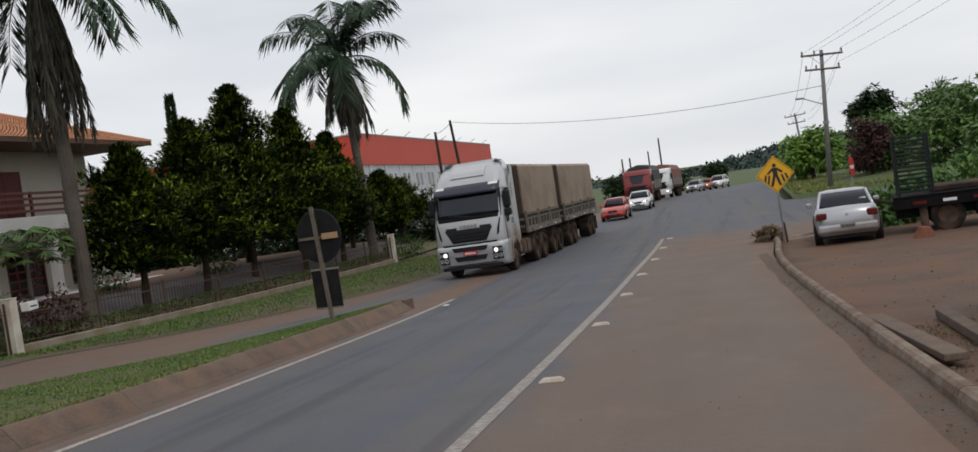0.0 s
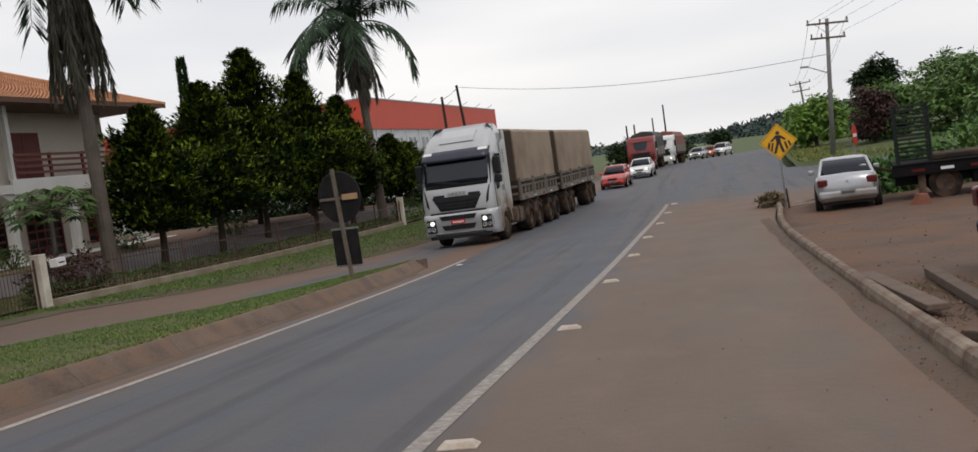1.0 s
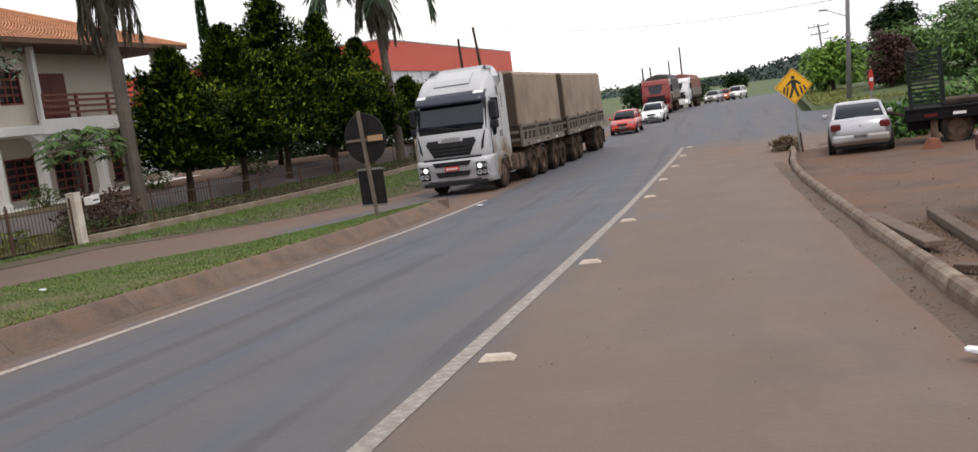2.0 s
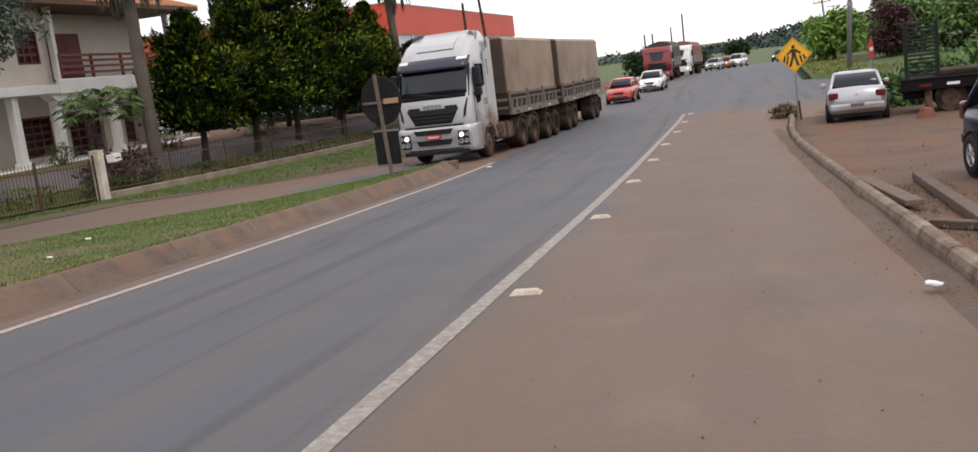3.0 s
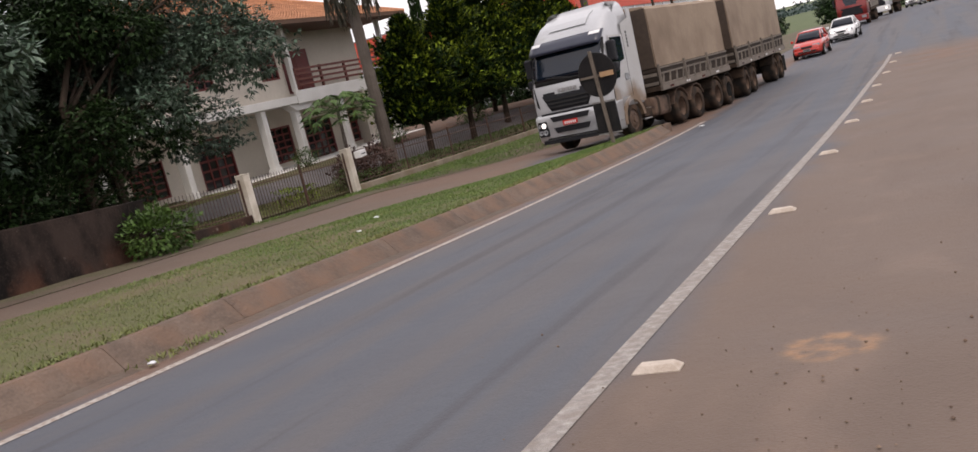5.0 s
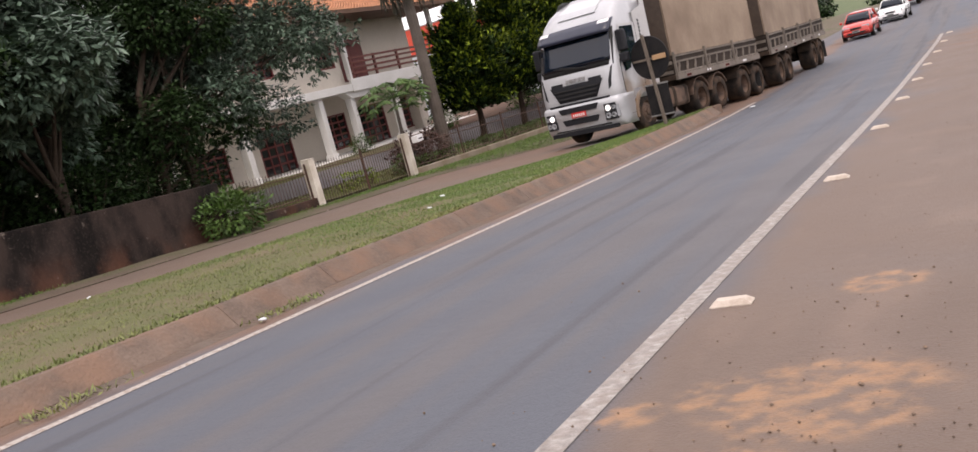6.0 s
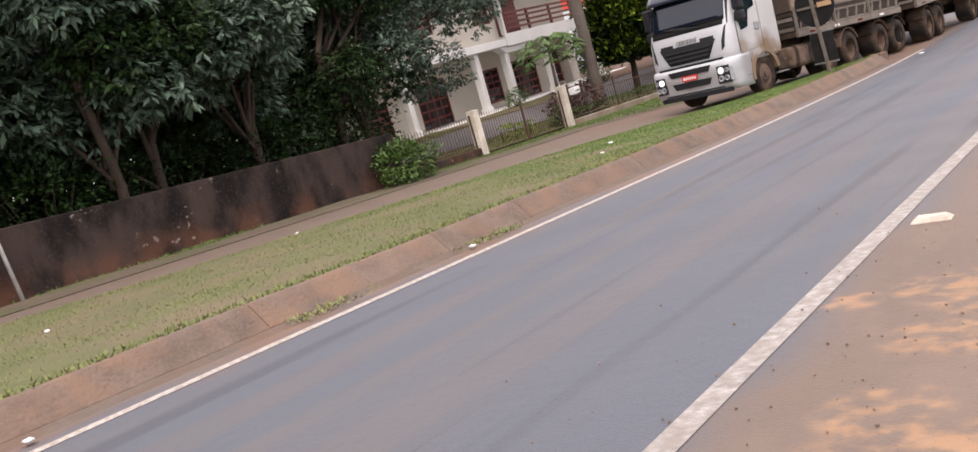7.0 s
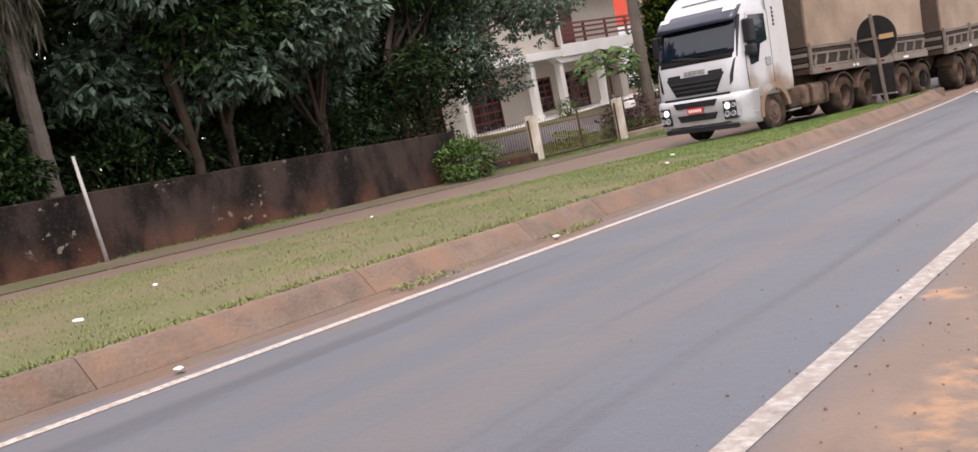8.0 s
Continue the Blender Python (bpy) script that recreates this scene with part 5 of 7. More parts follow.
    for y in (31.45, 33.5, 35.6, 37.7, 39.85):
        part("rail_post", box(B(), X + 0.36, X + 0.46, y - 0.06, y + 0.06, 3.2, 4.2, 0.01), "rail_red", h)
    for y in (31.35, 39.8):
        part("balcony_column", box(B(), X + 0.2, X + 0.42, y - 0.11, y + 0.11, 3.2, 6.05, 0.01), "house_white", h, "white balcony column")
    # hipped roof
    ex0, ex1, ey0, ey1, ez, rz = X - 10, X + 1.35, 19.9, 41.2, 6.12, 8.35
    part("soffit", box(B(), ex0, ex1, ey0, ey1, ez - 0.1, ez - 0.02), "soffit", h, "dark wood eave boards")
    part("eave_fascia", box(B(), ex1 - 0.06, ex1 + 0.01, ey0, ey1, ez - 0.12, ez + 0.08), "soffit", h)
    rx = (ex0 + ex1) / 2
    ry0, ry1 = ey0 + 5.4, ey1 - 5.4
    roof = part("roof", B(), "tile", h, "orange-brown hipped clay roof")
    bm = B()
    v = [bm.verts.new(p) for p in ((ex0, ey0, ez), (ex1, ey0, ez), (ex1, ey1, ez), (ex0, ey1, ez), (rx, ry0, rz), (rx, ry1, rz))]
    for f in ((0, 1, 4), (1, 2, 5, 4), (2, 3, 5), (3, 0, 4, 5), (3, 2, 1, 0)):
        bm.faces.new([v[i] for i in f])
    bmesh.ops.recalc_face_normals(bm, faces=bm.faces)
    bm.to_mesh(roof.data)
    bm.free()
    tiled_slope(roof, (ex1, ey0, ez), (ex1, ey1, ez), (rx, ry1, rz), (rx, ry0, rz))
    tiled_slope(roof, (ex0, ey0, ez), (ex1, ey0, ez), (rx, ry0, rz), (rx, ry0, rz))
    tiled_slope(roof, (ex1, ey1, ez), (ex0, ey1, ez), (rx, ry1, rz), (rx, ry1, rz))
    for p, q in (((ex1, ey0, ez), (rx, ry0, rz)), ((ex1, ey1, ez), (rx, ry1, rz)), ((rx, ry0, rz), (rx, ry1, rz))):
        part("ridge_tiles", tube(B(), Vector(p) + Vector((0, 0, 0.06)), Vector(q) + Vector((0, 0, 0.08)), 0.1, seg=8), "tile", roof)
    part("chimney", box(B(), rx + 1.6, rx + 2.3, 27.8, 28.6, 7.2, 8.9, 0.03), "tile", roof)
    return h


build_house()


# ---- fences and walls ----
def pillar(x, y, hgt, label="square cream concrete gate pillar, stained"):
    z = road_z(y) + 0.1
    p = thing("gate_pillar", pose(x, y, z), label, "pillar", "fence pillars")
    part("shaft", box(B(), -0.14, 0.14, -0.14, 0.14, -0.15, hgt, 0.012), "pillar", p)
    part("cap", box(B(), -0.15, 0.15, -0.15, 0.15, hgt, hgt + 0.03, 0.01), "pillar", p)
    return p


pillar(-15.68, 16.35, 1.5)
pillar(-15.68, 21.62, 1.55)
pillar(fence_x(46.2), 46.2, 1.55)


def bar_fence(name, y0, y1, base, hgt, label, pitch=0.13):
    f = thing(name, pose(0, 0, 0), label, "fence", "iron fence")
    n = round((y1 - y0) / pitch)
    for i in range(n + 1):
        y = y0 + (y1 - y0) * i / n
        x, z = fence_x(y), road_z(y) + base
        if i < 290:
            part("bar", tube(B(), (x, y, z + 0.05), (x, y, z + hgt), 0.011, 0.008, 5), "iron", f)
    for z0 in (0.12, hgt - 0.22):
        rings = []
        for a in span(y0, y1, 2.5):
            c = Vector((fence_x(a), a, road_z(a) + base + z0))
            rings.append([c + Vector((0.016 * math.cos(k * 1.2566), 0, 0.016 * math.sin(k * 1.2566))) for k in range(5)])
        part("rail", loft(B(), rings), "iron", f)
    for y in span(y0, y1, 3.0):
        x, z = fence_x(y), road_z(y) + base
        part("post", tube(B(), (x, y, z - 0.1), (x, y, z + hgt + 0.06), 0.03, seg=6), "iron", f)
    return f


bar_fence("iron_gate", 16.55, 21.42, 0.1, 1.4, "rusty dark iron bar gate between two pillars")
bar_fence("iron_fence", 12.6, 16.15, 0.45, 1.0, "rusty dark iron bar fence on a low wall")
bar_fence("iron_fence", 21.85, 46.0, 0.42, 1.05, "rusty dark iron bar fence on a concrete plinth", 0.15)


def plinth(name, y0, y1, base, top, thick, material, label, step=2.0, jag=0.0):
    w = thing(name, pose(0, 0, 0), label, "wall", kind="structure")
    ys = span(y0, y1, step)
    for a, b in zip(ys, ys[1:]):
        secs = []
        for y in (a, b):
            x, z = fence_x(y), road_z(y)
            tz = z + top + jag * noise.noise((y * 0.4, 3, 1))
            secs.append([Vector((x - thick / 2, y, z + base)), Vector((x + thick / 2, y, z + base)), Vector((x + thick / 2, y, tz - 0.02)), Vector((x + thick / 2 - 0.03, y, tz)), Vector((x - thick / 2 + 0.03, y, tz)), Vector((x - thick / 2, y, tz - 0.02))])
        part("wall_length", loft(B(), secs), material, w)
    return w


plinth("wall_plinth", 21.7, 46.1, -0.2, 0.45, 0.2, "plinth", "pale stained concrete fence plinth")
plinth("gate_sill", 16.5, 21.5, -0.2, 0.14, 0.24, "plinth", "low concrete gate sill")
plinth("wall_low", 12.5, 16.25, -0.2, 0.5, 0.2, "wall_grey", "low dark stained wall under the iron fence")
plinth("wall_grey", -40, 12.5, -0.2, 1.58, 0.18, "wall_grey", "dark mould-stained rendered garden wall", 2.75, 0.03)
box_ob = thing("letter_box", pose(-15.4, 21.85, road_z(21.85) + 1.32), "small white metal letter box on the pillar", "letter box")
part("case", box(B(), -0.12, 0.12, -0.02, 0.36, -0.02, 0.2, 0.01, Matrix.Rotation(0.06, 4, "X")), "white", box_ob)
part("slot", box(B(), 0.118, 0.124, 0.05, 0.3, 0.06, 0.1), "rubber", box_ob)
post = thing("white_post", pose(-15.45, 1.6, road_z(1.6) + 0.18), "thin leaning whitewashed post at the wall", "post")
part("shaft", tube(B(), (0, 0, -0.1), (0.02, -0.16, 2.1), 0.042, 0.03, 8), "post_grey", post, "", True)
part("foot", tube(B(), (0, 0, -0.05), (0, 0, 0.06), 0.09, 0.07, 8), "plinth", post)


# ---- signs ----
def round_sign():
    z = road_z(19.67) + 0.22
    s = thing("round_sign", pose(-6.29, 19.67, z, 0, 0, -14), "back of a round black traffic sign with a hanging black board", "sign")
    part("post", box(B(), -0.045, 0.045, -0.03, 0.03, -0.1, 2.52, 0.008, Matrix.Rotation(radians(-3), 4, "Y")), "wood_post", s, "weathered grey wooden post")
    disc = part("disc", tube(B(), (0, 0.035, 1.88), (0, 0.055, 1.88), 0.57, seg=40), "sign_back", s, "black back of the round sign")
    part("rim", lathe(B(), [(0.57, -0.012), (0.585, 0), (0.57, 0.012)], "x", 40), "rubber", disc).matrix_local = Matrix.Translation((0, 0.045, 1.88)) @ pose(0, 0, 0, 0, 0, 90)
    part("brace", box(B(), -0.52, 0.08, 0.0, 0.03, 1.82, 1.88, 0.005), "wood_post", s, "grey wooden brace")
    part("batten", box(B(), 0.1, 0.5, -0.01, 0.03, 1.8, 1.93, 0.005), "batten", s, "pale orange wooden batten")
    b = part("board", box(B(), -0.34, 0.36, 0.035, 0.06, 0.32, 1.16, 0.006), "sign_back", s, "black hanging board with pale edges")
    for z0 in (0.3, 1.14):
        part("board_edge", box(B(), -0.35, 0.37, 0.028, 0.066, z0, z0 + 0.04), "steel", b)
    return s


round_sign()


def crossing_sign():
    x, y = 4.05, 31.0
    s = thing("pedestrian_crossing_sign", pose(x, y, -1.1), "yellow diamond crossing sign with a black walking figure", "sign")
    part("post", tube(B(), (0, 0, -0.3), (0.0, 0, 1.35), 0.03, seg=8), "steel", s)
    part("stub", tube(B(), (0.1, 0.1, -0.3), (0.06, 0.1, 0.42), 0.03, seg=6), "iron", s)
    m = Matrix.Translation((-0.02, -0.04, 1.92))
    k = 0.575
    d = part("face", plate(B(), [(0, -k), (k, 0), (0, k), (-k, 0)], 0.02, m), "yellow", s, "bright yellow diamond plate")
    for i in range(4):
        a = [(0, -k), (k, 0), (0, k), (-k, 0)]
        (x0, z0), (x1, z1) = a[i], a[(i + 1) % 4]
        u = 0.93
        part("border", plate(B(), [(x0 * u, z0 * u), (x1 * u, z1 * u), (x1 * (u - 0.03), z1 * (u - 0.03)), (x0 * (u - 0.03), z0 * (u - 0.03))], 0.004, m @ Matrix.Translation((0, -0.004, 0))), "sign_black", d)
    fm = m @ Matrix.Translation((0, -0.004, 0))
    hd = B()
    plate(hd, [(0.0 + 0.06 * math.cos(a), 0.27 + 0.06 * math.sin(a)) for a in [2 * math.pi * i / 12 for i in range(12)]], 0.004, fm)
    part("pictogram", hd, "sign_black", d)
    for o in ([(-0.07, 0.2), (0.07, 0.2), (0.08, -0.05), (-0.06, -0.05)], [(-0.06, -0.04), (0.02, -0.04), (-0.08, -0.36), (-0.17, -0.36)], [(0.0, -0.04), (0.08, -0.04), (0.17, -0.33), (0.09, -0.36)],
              [(-0.07, 0.2), (-0.05, 0.12), (-0.2, 0.0), (-0.24, 0.04)], [(0.07, 0.2), (0.05, 0.12), (0.2, 0.02), (0.24, 0.07)],
              [(-0.30, 0.0), (-0.24, 0.0), (-0.28, -0.22), (-0.34, -0.16)], [(-0.20, -0.02), (-0.14, -0.02), (-0.20, -0.30), (-0.25, -0.25)], [(0.16, -0.02), (0.22, -0.02), (0.28, -0.22), (0.23, -0.28)], [(0.27, 0.0), (0.33, 0.0), (0.38, -0.13), (0.33, -0.18)]):
        part("pictogram", plate(B(), o, 0.004, fm), "sign_black", d)
    return s


crossing_sign()


def stop_sign():
    s = thing("stop_sign", pose(10.1, 58, -1.75, 0, 0, 62), "red octagonal stop sign on a grey post", "sign")
    part("post", tube(B(), (0, 0, -0.2), (0, 0, 1.5), 0.05, seg=8), "steel", s)
    f = part("face", plate(B(), [(0.42 * math.cos(a), 0.62 * math.sin(a)) for a in [math.pi / 8 + math.pi / 4 * i for i in range(8)]], 0.02, Matrix.Translation((0, -0.07, 1.75))), "sign_red", s, "faded red octagon")
    part("lettering_bar", plate(B(), [(-0.28, -0.1), (0.28, -0.1), (0.28, 0.1), (-0.28, 0.1)], 0.004, Matrix.Translation((0, -0.078, 1.75))), "white", f)
    return s


stop_sign()


# ---- poles and wires ----
def power_pole(x, y, z, hgt, lean, label):
    p = thing("power_pole", pose(x, y, z, 0, lean, 0), label, "utility pole", "power poles")
    part("shaft", tube(B(), (0, 0, -0.5), (0, 0, hgt), 0.17, 0.11, 10), "pole", p, "", True)
    for zz, w in ((hgt - 0.35, 1.25), (hgt - 1.25, 1.05)):
        arm = part("crossarm", box(B(), -w, w, -0.16, -0.06, zz, zz + 0.12, 0.01), "wood_post", p)
        for dx in (-w + 0.08, -w * 0.35, w - 0.08):
            part("insulator", lathe(B(), [(0.02, 0), (0.06, 0.05), (0.045, 0.1), (0.06, 0.16), (0.03, 0.24), (0.001, 0.25)], False, 8, (dx, -0.11, zz + 0.12)), "pole", arm)
    for s in (-1, 1):
        part("arm_brace", tube(B(), (s * 0.75, -0.1, hgt - 0.32), (0, -0.12, hgt - 0.95), 0.015, seg=5), "steel", p)
    arm = part("lamp_arm", tube(B(), (0, -0.1, hgt - 3.4), (-1.3, -0.2, hgt - 2.9), 0.03, seg=6), "steel", p)
    part("lamp_head", box(B(), -1.75, -1.25, -0.3, -0.12, hgt - 2.95, hgt - 2.83, 0.03), "steel", arm)
    part("collar", tube(B(), (0, 0, hgt - 4.6), (0, 0, hgt - 4.4), 0.19, seg=8), "steel", p)
    return p


power_pole(9.6, 64, -1.7, 9.0, 3.5, "grey concrete power pole with two crossarms")
power_pole(14.6, 125, -1.5, 7.2, -4, "distant concrete power pole with crossarms")
power_pole(24, 205, -2.0, 7.5, 0, "far concrete power pole with crossarms")


def dark_pole(x, y, z, hgt, lean, label="tall dark wooden pole"):
    p = thing("wooden_pole", pose(x, y, z, 0, lean, 0), label, "pole", "poles by the red shed")
    part("shaft", tube(B(), (0, 0, -0.5), (0, 0, hgt), 0.16, 0.11, 8), "bark", p)
    part("cap", tube(B(), (0, 0, hgt), (0, 0, hgt + 0.08), 0.13, 0.09, 8), "iron", p)
    return p


dark_pole(-17.3, 80, -1.0, 9.0, -4)
dark_pole(-19.2, 80, -1.0, 8.2, -1)
for x, y, h in ((-6, 165, 6), (-3.5, 150, 7.5), (-7.5, 140, 5), (-8.6, 140, 5)):
    dark_pole(x, y, -1.6, h, 0, "thin far pole beside the road")


def wire(p, q, sag, r=0.02, n=14):
    bm = B()
    p, q = Vector(p), Vector(q)
    pts = [p.lerp(q, i / n) - Vector((0, 0, sag * 4 * (i / n) * (1 - i / n))) for i in range(n + 1)]
    for a, b in zip(pts, pts[1:]):
        tube(bm, a, b, r, seg=4, caps=False)
    return tagged(obj("overhead_wire", bm, "wire"), "thin dark overhead wire", "wire", "overhead wires")


wire((-17.9, 80, 7.9), (10.0, 64, 5.1), 0.9, 0.016)
wire((-19.2, 80, 7.1), (-17.8, 80, 7.9), 0.1, 0.02)
for dx, z in ((-1.1, 7.25), (-0.4, 7.25), (1.15, 7.25), (0.9, 6.4)):
    wire((10.15 + dx, 64, z), (14.6 + dx, 125, 5.6 - (7.25 - z)), 0.8, 0.012)
    wire((10.15 + dx, 64, z), (21 + dx, -12, 13.5 - (7.25 - z)), 1.2, 0.008)


# ---- red and white shed beyond the trees ----
def shed():
    s = thing("warehouse", pose(0, 0, 0), "long pale warehouse with a red upper band", "warehouse")
    x0, y0, y1 = -25.6, 78, 131
    part("wall", box(B(), x0 - 30, x0, y0, y1, -2, 5.4), "shed_white", s, "pale grey panel wall")
    part("red_band", box(B(), x0 - 30, x0 + 0.15, y0 - 0.1, y1 + 0.1, 5.4, 8.0), "shed_red", s, "red metal cladding")
    part("coping", box(B(), x0 - 30, x0 + 0.2, y0 - 0.15, y1 + 0.15, 8.0, 8.12), "steel", s)
    for k in range(12):
        y = 80 + 4.3 * k
        part("pilaster", box(B(), x0, x0 + 0.12, y - 0.12, y + 0.12, -2, 5.38), "shed_white", s)
        w = part("window", box(B(), x0, x0 + 0.03, y + 1.0, y + 1.9, 3.3, 4.6), "pane", s)
        part("window", box(B(), x0, x0 + 0.03, y + 2.5, y + 3.2, 3.3, 4.6), "pane", s)
        part("low_window", box(B(), x0, x0 + 0.03, y + 0.8, y + 3.2, 0.2, 1.8), "pane", s)
    for k in range(7):
        y = 84 + 7 * k
        part("lamp_bracket", tube(B(), (x0, y, 8.0), (x0 + 0.9, y, 8.5), 0.03, seg=5), "steel", s)
    return s


shed()


# ---- plants ----
rng = np.random.default_rng(7)


def unit(v):
    return v / np.maximum(np.linalg.norm(v, axis=-1, keepdims=True), 1e-6)


def leaves(name, pos, out, length, width, material, parent, droop=0.3, label="", kind="stuff", fold=0.25):
    """Pointed leaves: each a four-sided blade with a raised midrib, at pos, pointing along out."""
    n = len(pos)
    out = unit(out + np.array([0, 0, -droop]))
    side = unit(np.cross(out, rng.normal(size=(n, 3)) * 0.35 + np.array([0, 0, 1.0])))
    up = np.cross(side, out)
    L = (length * rng.uniform(0.7, 1.3, n))[:, None]
    Wd = (width * rng.uniform(0.7, 1.3, n))[:, None]
    mid = pos + out * L * 0.45
    v = np.stack([pos, mid + side * Wd - up * Wd * fold, pos + out * L - up * L * 0.12, mid - side * Wd - up * Wd * fold, mid], 1).reshape(-1, 3)
    k = 5 * np.arange(n)[:, None]
    f = np.concatenate([k + np.array([[0, 1, 4]]), k + np.array([[1, 2, 4]]), k + np.array([[2, 3, 4]]), k + np.array([[3, 0, 4]])], 1).reshape(-1, 3)
    me = bpy.data.meshes.new(name)
    me.vertices.add(len(v))
    me.vertices.foreach_set("co", v.ravel())
    me.loops.add(f.size)
    me.loops.foreach_set("vertex_index", f.ravel())
    me.polygons.add(len(f))
    me.polygons.foreach_set("loop_start", np.arange(0, f.size, 3))
    me.update(calc_edges=True)
    me.materials.append(M[material])
    ob = new(name, me)
    if parent is not None:
        ob.parent = parent
    tagged(ob, label, kind=kind)
    return ob


def limb(bm, pts, r0, r1, seg=7):
    for i in range(len(pts) - 1):
        a, b = r0 + (r1 - r0) * i / (len(pts) - 1), r0 + (r1 - r0) * (i + 1) / (len(pts) - 1)
        tube(bm, pts[i], pts[i + 1], a, b, seg, caps=False)


def clumps(n, centre, radii, hollow=0.5):
    """Points in a lumpy ellipsoid shell, and the way outwards."""
    d = unit(rng.normal(size=(n, 3)))
    r = rng.uniform(hollow, 1.0, n) ** 0.6
    lump = 1 + 0.22 * np.sin(d[:, 0] * 5 + centre[0]) * np.cos(d[:, 1] * 6 + centre[1]) + 0.15 * np.sin(d[:, 2] * 7 + centre[0])
    p = d * (r * lump)[:, None] * np.array(radii)
    return p + np.array(centre), unit(d / np.array(radii))


def broad_tree(x, y, z, hgt, spread, label, material="broad", count=1100, leaf=0.26, per=7, low=0.25, trunk=0.16, seed=0, name="tree", lobes=9, shift=(0, 0)):
    """A leafy tree: leaning stems and a crown of rosettes of pointed leaves on several lobes."""
    t = thing(name, pose(x, y, z), label, "tree", "garden trees")
    bm = B()
    rs = random.Random(seed)
    limb(bm, [(0, 0, -0.2), (0.1 * rs.uniform(-1, 1), 0.1, hgt * 0.2), (0.3 * rs.uniform(-1, 1), 0.2 * rs.uniform(-1, 1), hgt * 0.45), (0.2 * rs.uniform(-1, 1) + shift[0] * 0.4, shift[1] * 0.4, hgt * 0.8)], trunk, trunk * 0.35)
    cen = []
    for k in range(lobes):
        a = 2 * math.pi * (k + rs.random()) / lobes
        h = hgt * (low + 0.1 + (0.8 - low) * rs.random())
        rr = spread * (0.35 + 0.4 * rs.random()) * (1.15 - 0.6 * h / hgt)
        c = (rr * math.cos(a) + shift[0] * (0.5 + rs.random()), rr * math.sin(a) + shift[1] * (0.5 + rs.random()), h)
        cen.append((c, spread * rs.uniform(0.32, 0.5)))
        limb(bm, [(0, 0, h * 0.45), (c[0] * 0.5, c[1] * 0.5, h * 0.8), c], trunk * 0.45, trunk * 0.12, 5)
    cen.append(((shift[0] * 0.5, shift[1] * 0.5, hgt * 0.82), spread * 0.45))
    part("trunk", bm, "bark", t, "", True)
    ps, ds = [], []
    for c, r in cen:
        p, d = clumps(count // len(cen), c, (r, r, r * 0.75), 0.35)
        ps.append(p)
        ds.append(d)
    p, d = np.concatenate(ps), np.concatenate(ds)
    p = np.repeat(p, per, 0)
    d = np.repeat(d, per, 0)
    spray = unit(rng.normal(size=d.shape) * np.array([1, 1, 0.45]) + d * 0.5)
    leaves("crown", p + spray * 0.04, spray, leaf, leaf * 0.2, material, t, 0.35)
    return t


def conifer(x, y, z, hgt, width, label, seed=0):
    t = thing("conifer", pose(x, y, z), label, "tree", "row of garden conifers")
    rs = np.random.default_rng(seed)
    bm = B()
    limb(bm, [(0, 0, -0.3), (0.08, 0.03, 1.2), (0.0, 0.1, hgt * 0.55), (0, 0, hgt * 0.95)], 0.17, 0.03)
    P, D, U = [], [], []
    nb = 190
    for k in range(nb):
        h = 1.35 + (hgt - 1.65) * ((k + rs.random()) / nb) ** 0.9
        f = (h - 0.6) / (hgt - 0.6)
        R = width * (0.56 + 0.2 * math.sin(k * 0.37 + seed) + 0.2 * rs.normal()) * min(1, f * 6 + 0.75) * (1 - f) ** 1.02 + 0.04
        R = max(R, 0.06)
        a = k * 2.4 + rs.normal() * 0.3
        rise = 0.32 + 0.65 * f
        if k % 6 == 0:
            limb(bm, [(0, 0, h), (R * 0.7 * math.cos(a), R * 0.7 * math.sin(a), h + R * rise * 0.6)], 0.03, 0.01, 4)
        m = int(52 + 120 * R / width)
        u = rs.uniform(0.3, 1.0, m) ** 0.7
        base = np.stack([np.cos(a) * R * u, np.sin(a) * R * u, h + R * rise * u ** 1.4 - 0.12 * u], 1) + rs.normal(size=(m, 3)) * (0.07 + 0.11 * R * u[:, None] ** 0.5) * np.array([1, 1, 0.6])
        dirs = np.stack([np.cos(a) * np.ones(m), np.sin(a) * np.ones(m), rise * 1.1 * np.ones(m)], 1) + rs.normal(size=(m, 3)) * 0.45
        P.append(base)
        D.append(dirs)
        U.append(u)
    part("trunk", bm, "bark", t, "", True)
    p, d, u = np.repeat(np.concatenate(P), 3, 0), np.repeat(np.concatenate(D), 3, 0), np.repeat(np.concatenate(U), 3, 0)
    d = d + rs.normal(size=d.shape) * 0.45
    # most outer leaves take the lit colour, the rest the shaded one
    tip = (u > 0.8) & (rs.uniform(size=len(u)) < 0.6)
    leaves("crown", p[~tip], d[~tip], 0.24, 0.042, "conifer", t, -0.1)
    leaves("lit_tips", p[tip], d[tip], 0.21, 0.034, "conifer_lit_tip", t, -0.1, "outer tip leaves in lit yellow-green")
    return t


def frond_points(base, az, elev, length, bow, n):
    pts = []
    p, e = Vector(base), elev
    for i in range(n + 1):
        pts.append(p.copy())
        p = p + Vector((math.cos(az) * math.cos(e), math.sin(az) * math.cos(e), math.sin(e))) * (length / n)
        e -= bow / n
    return pts


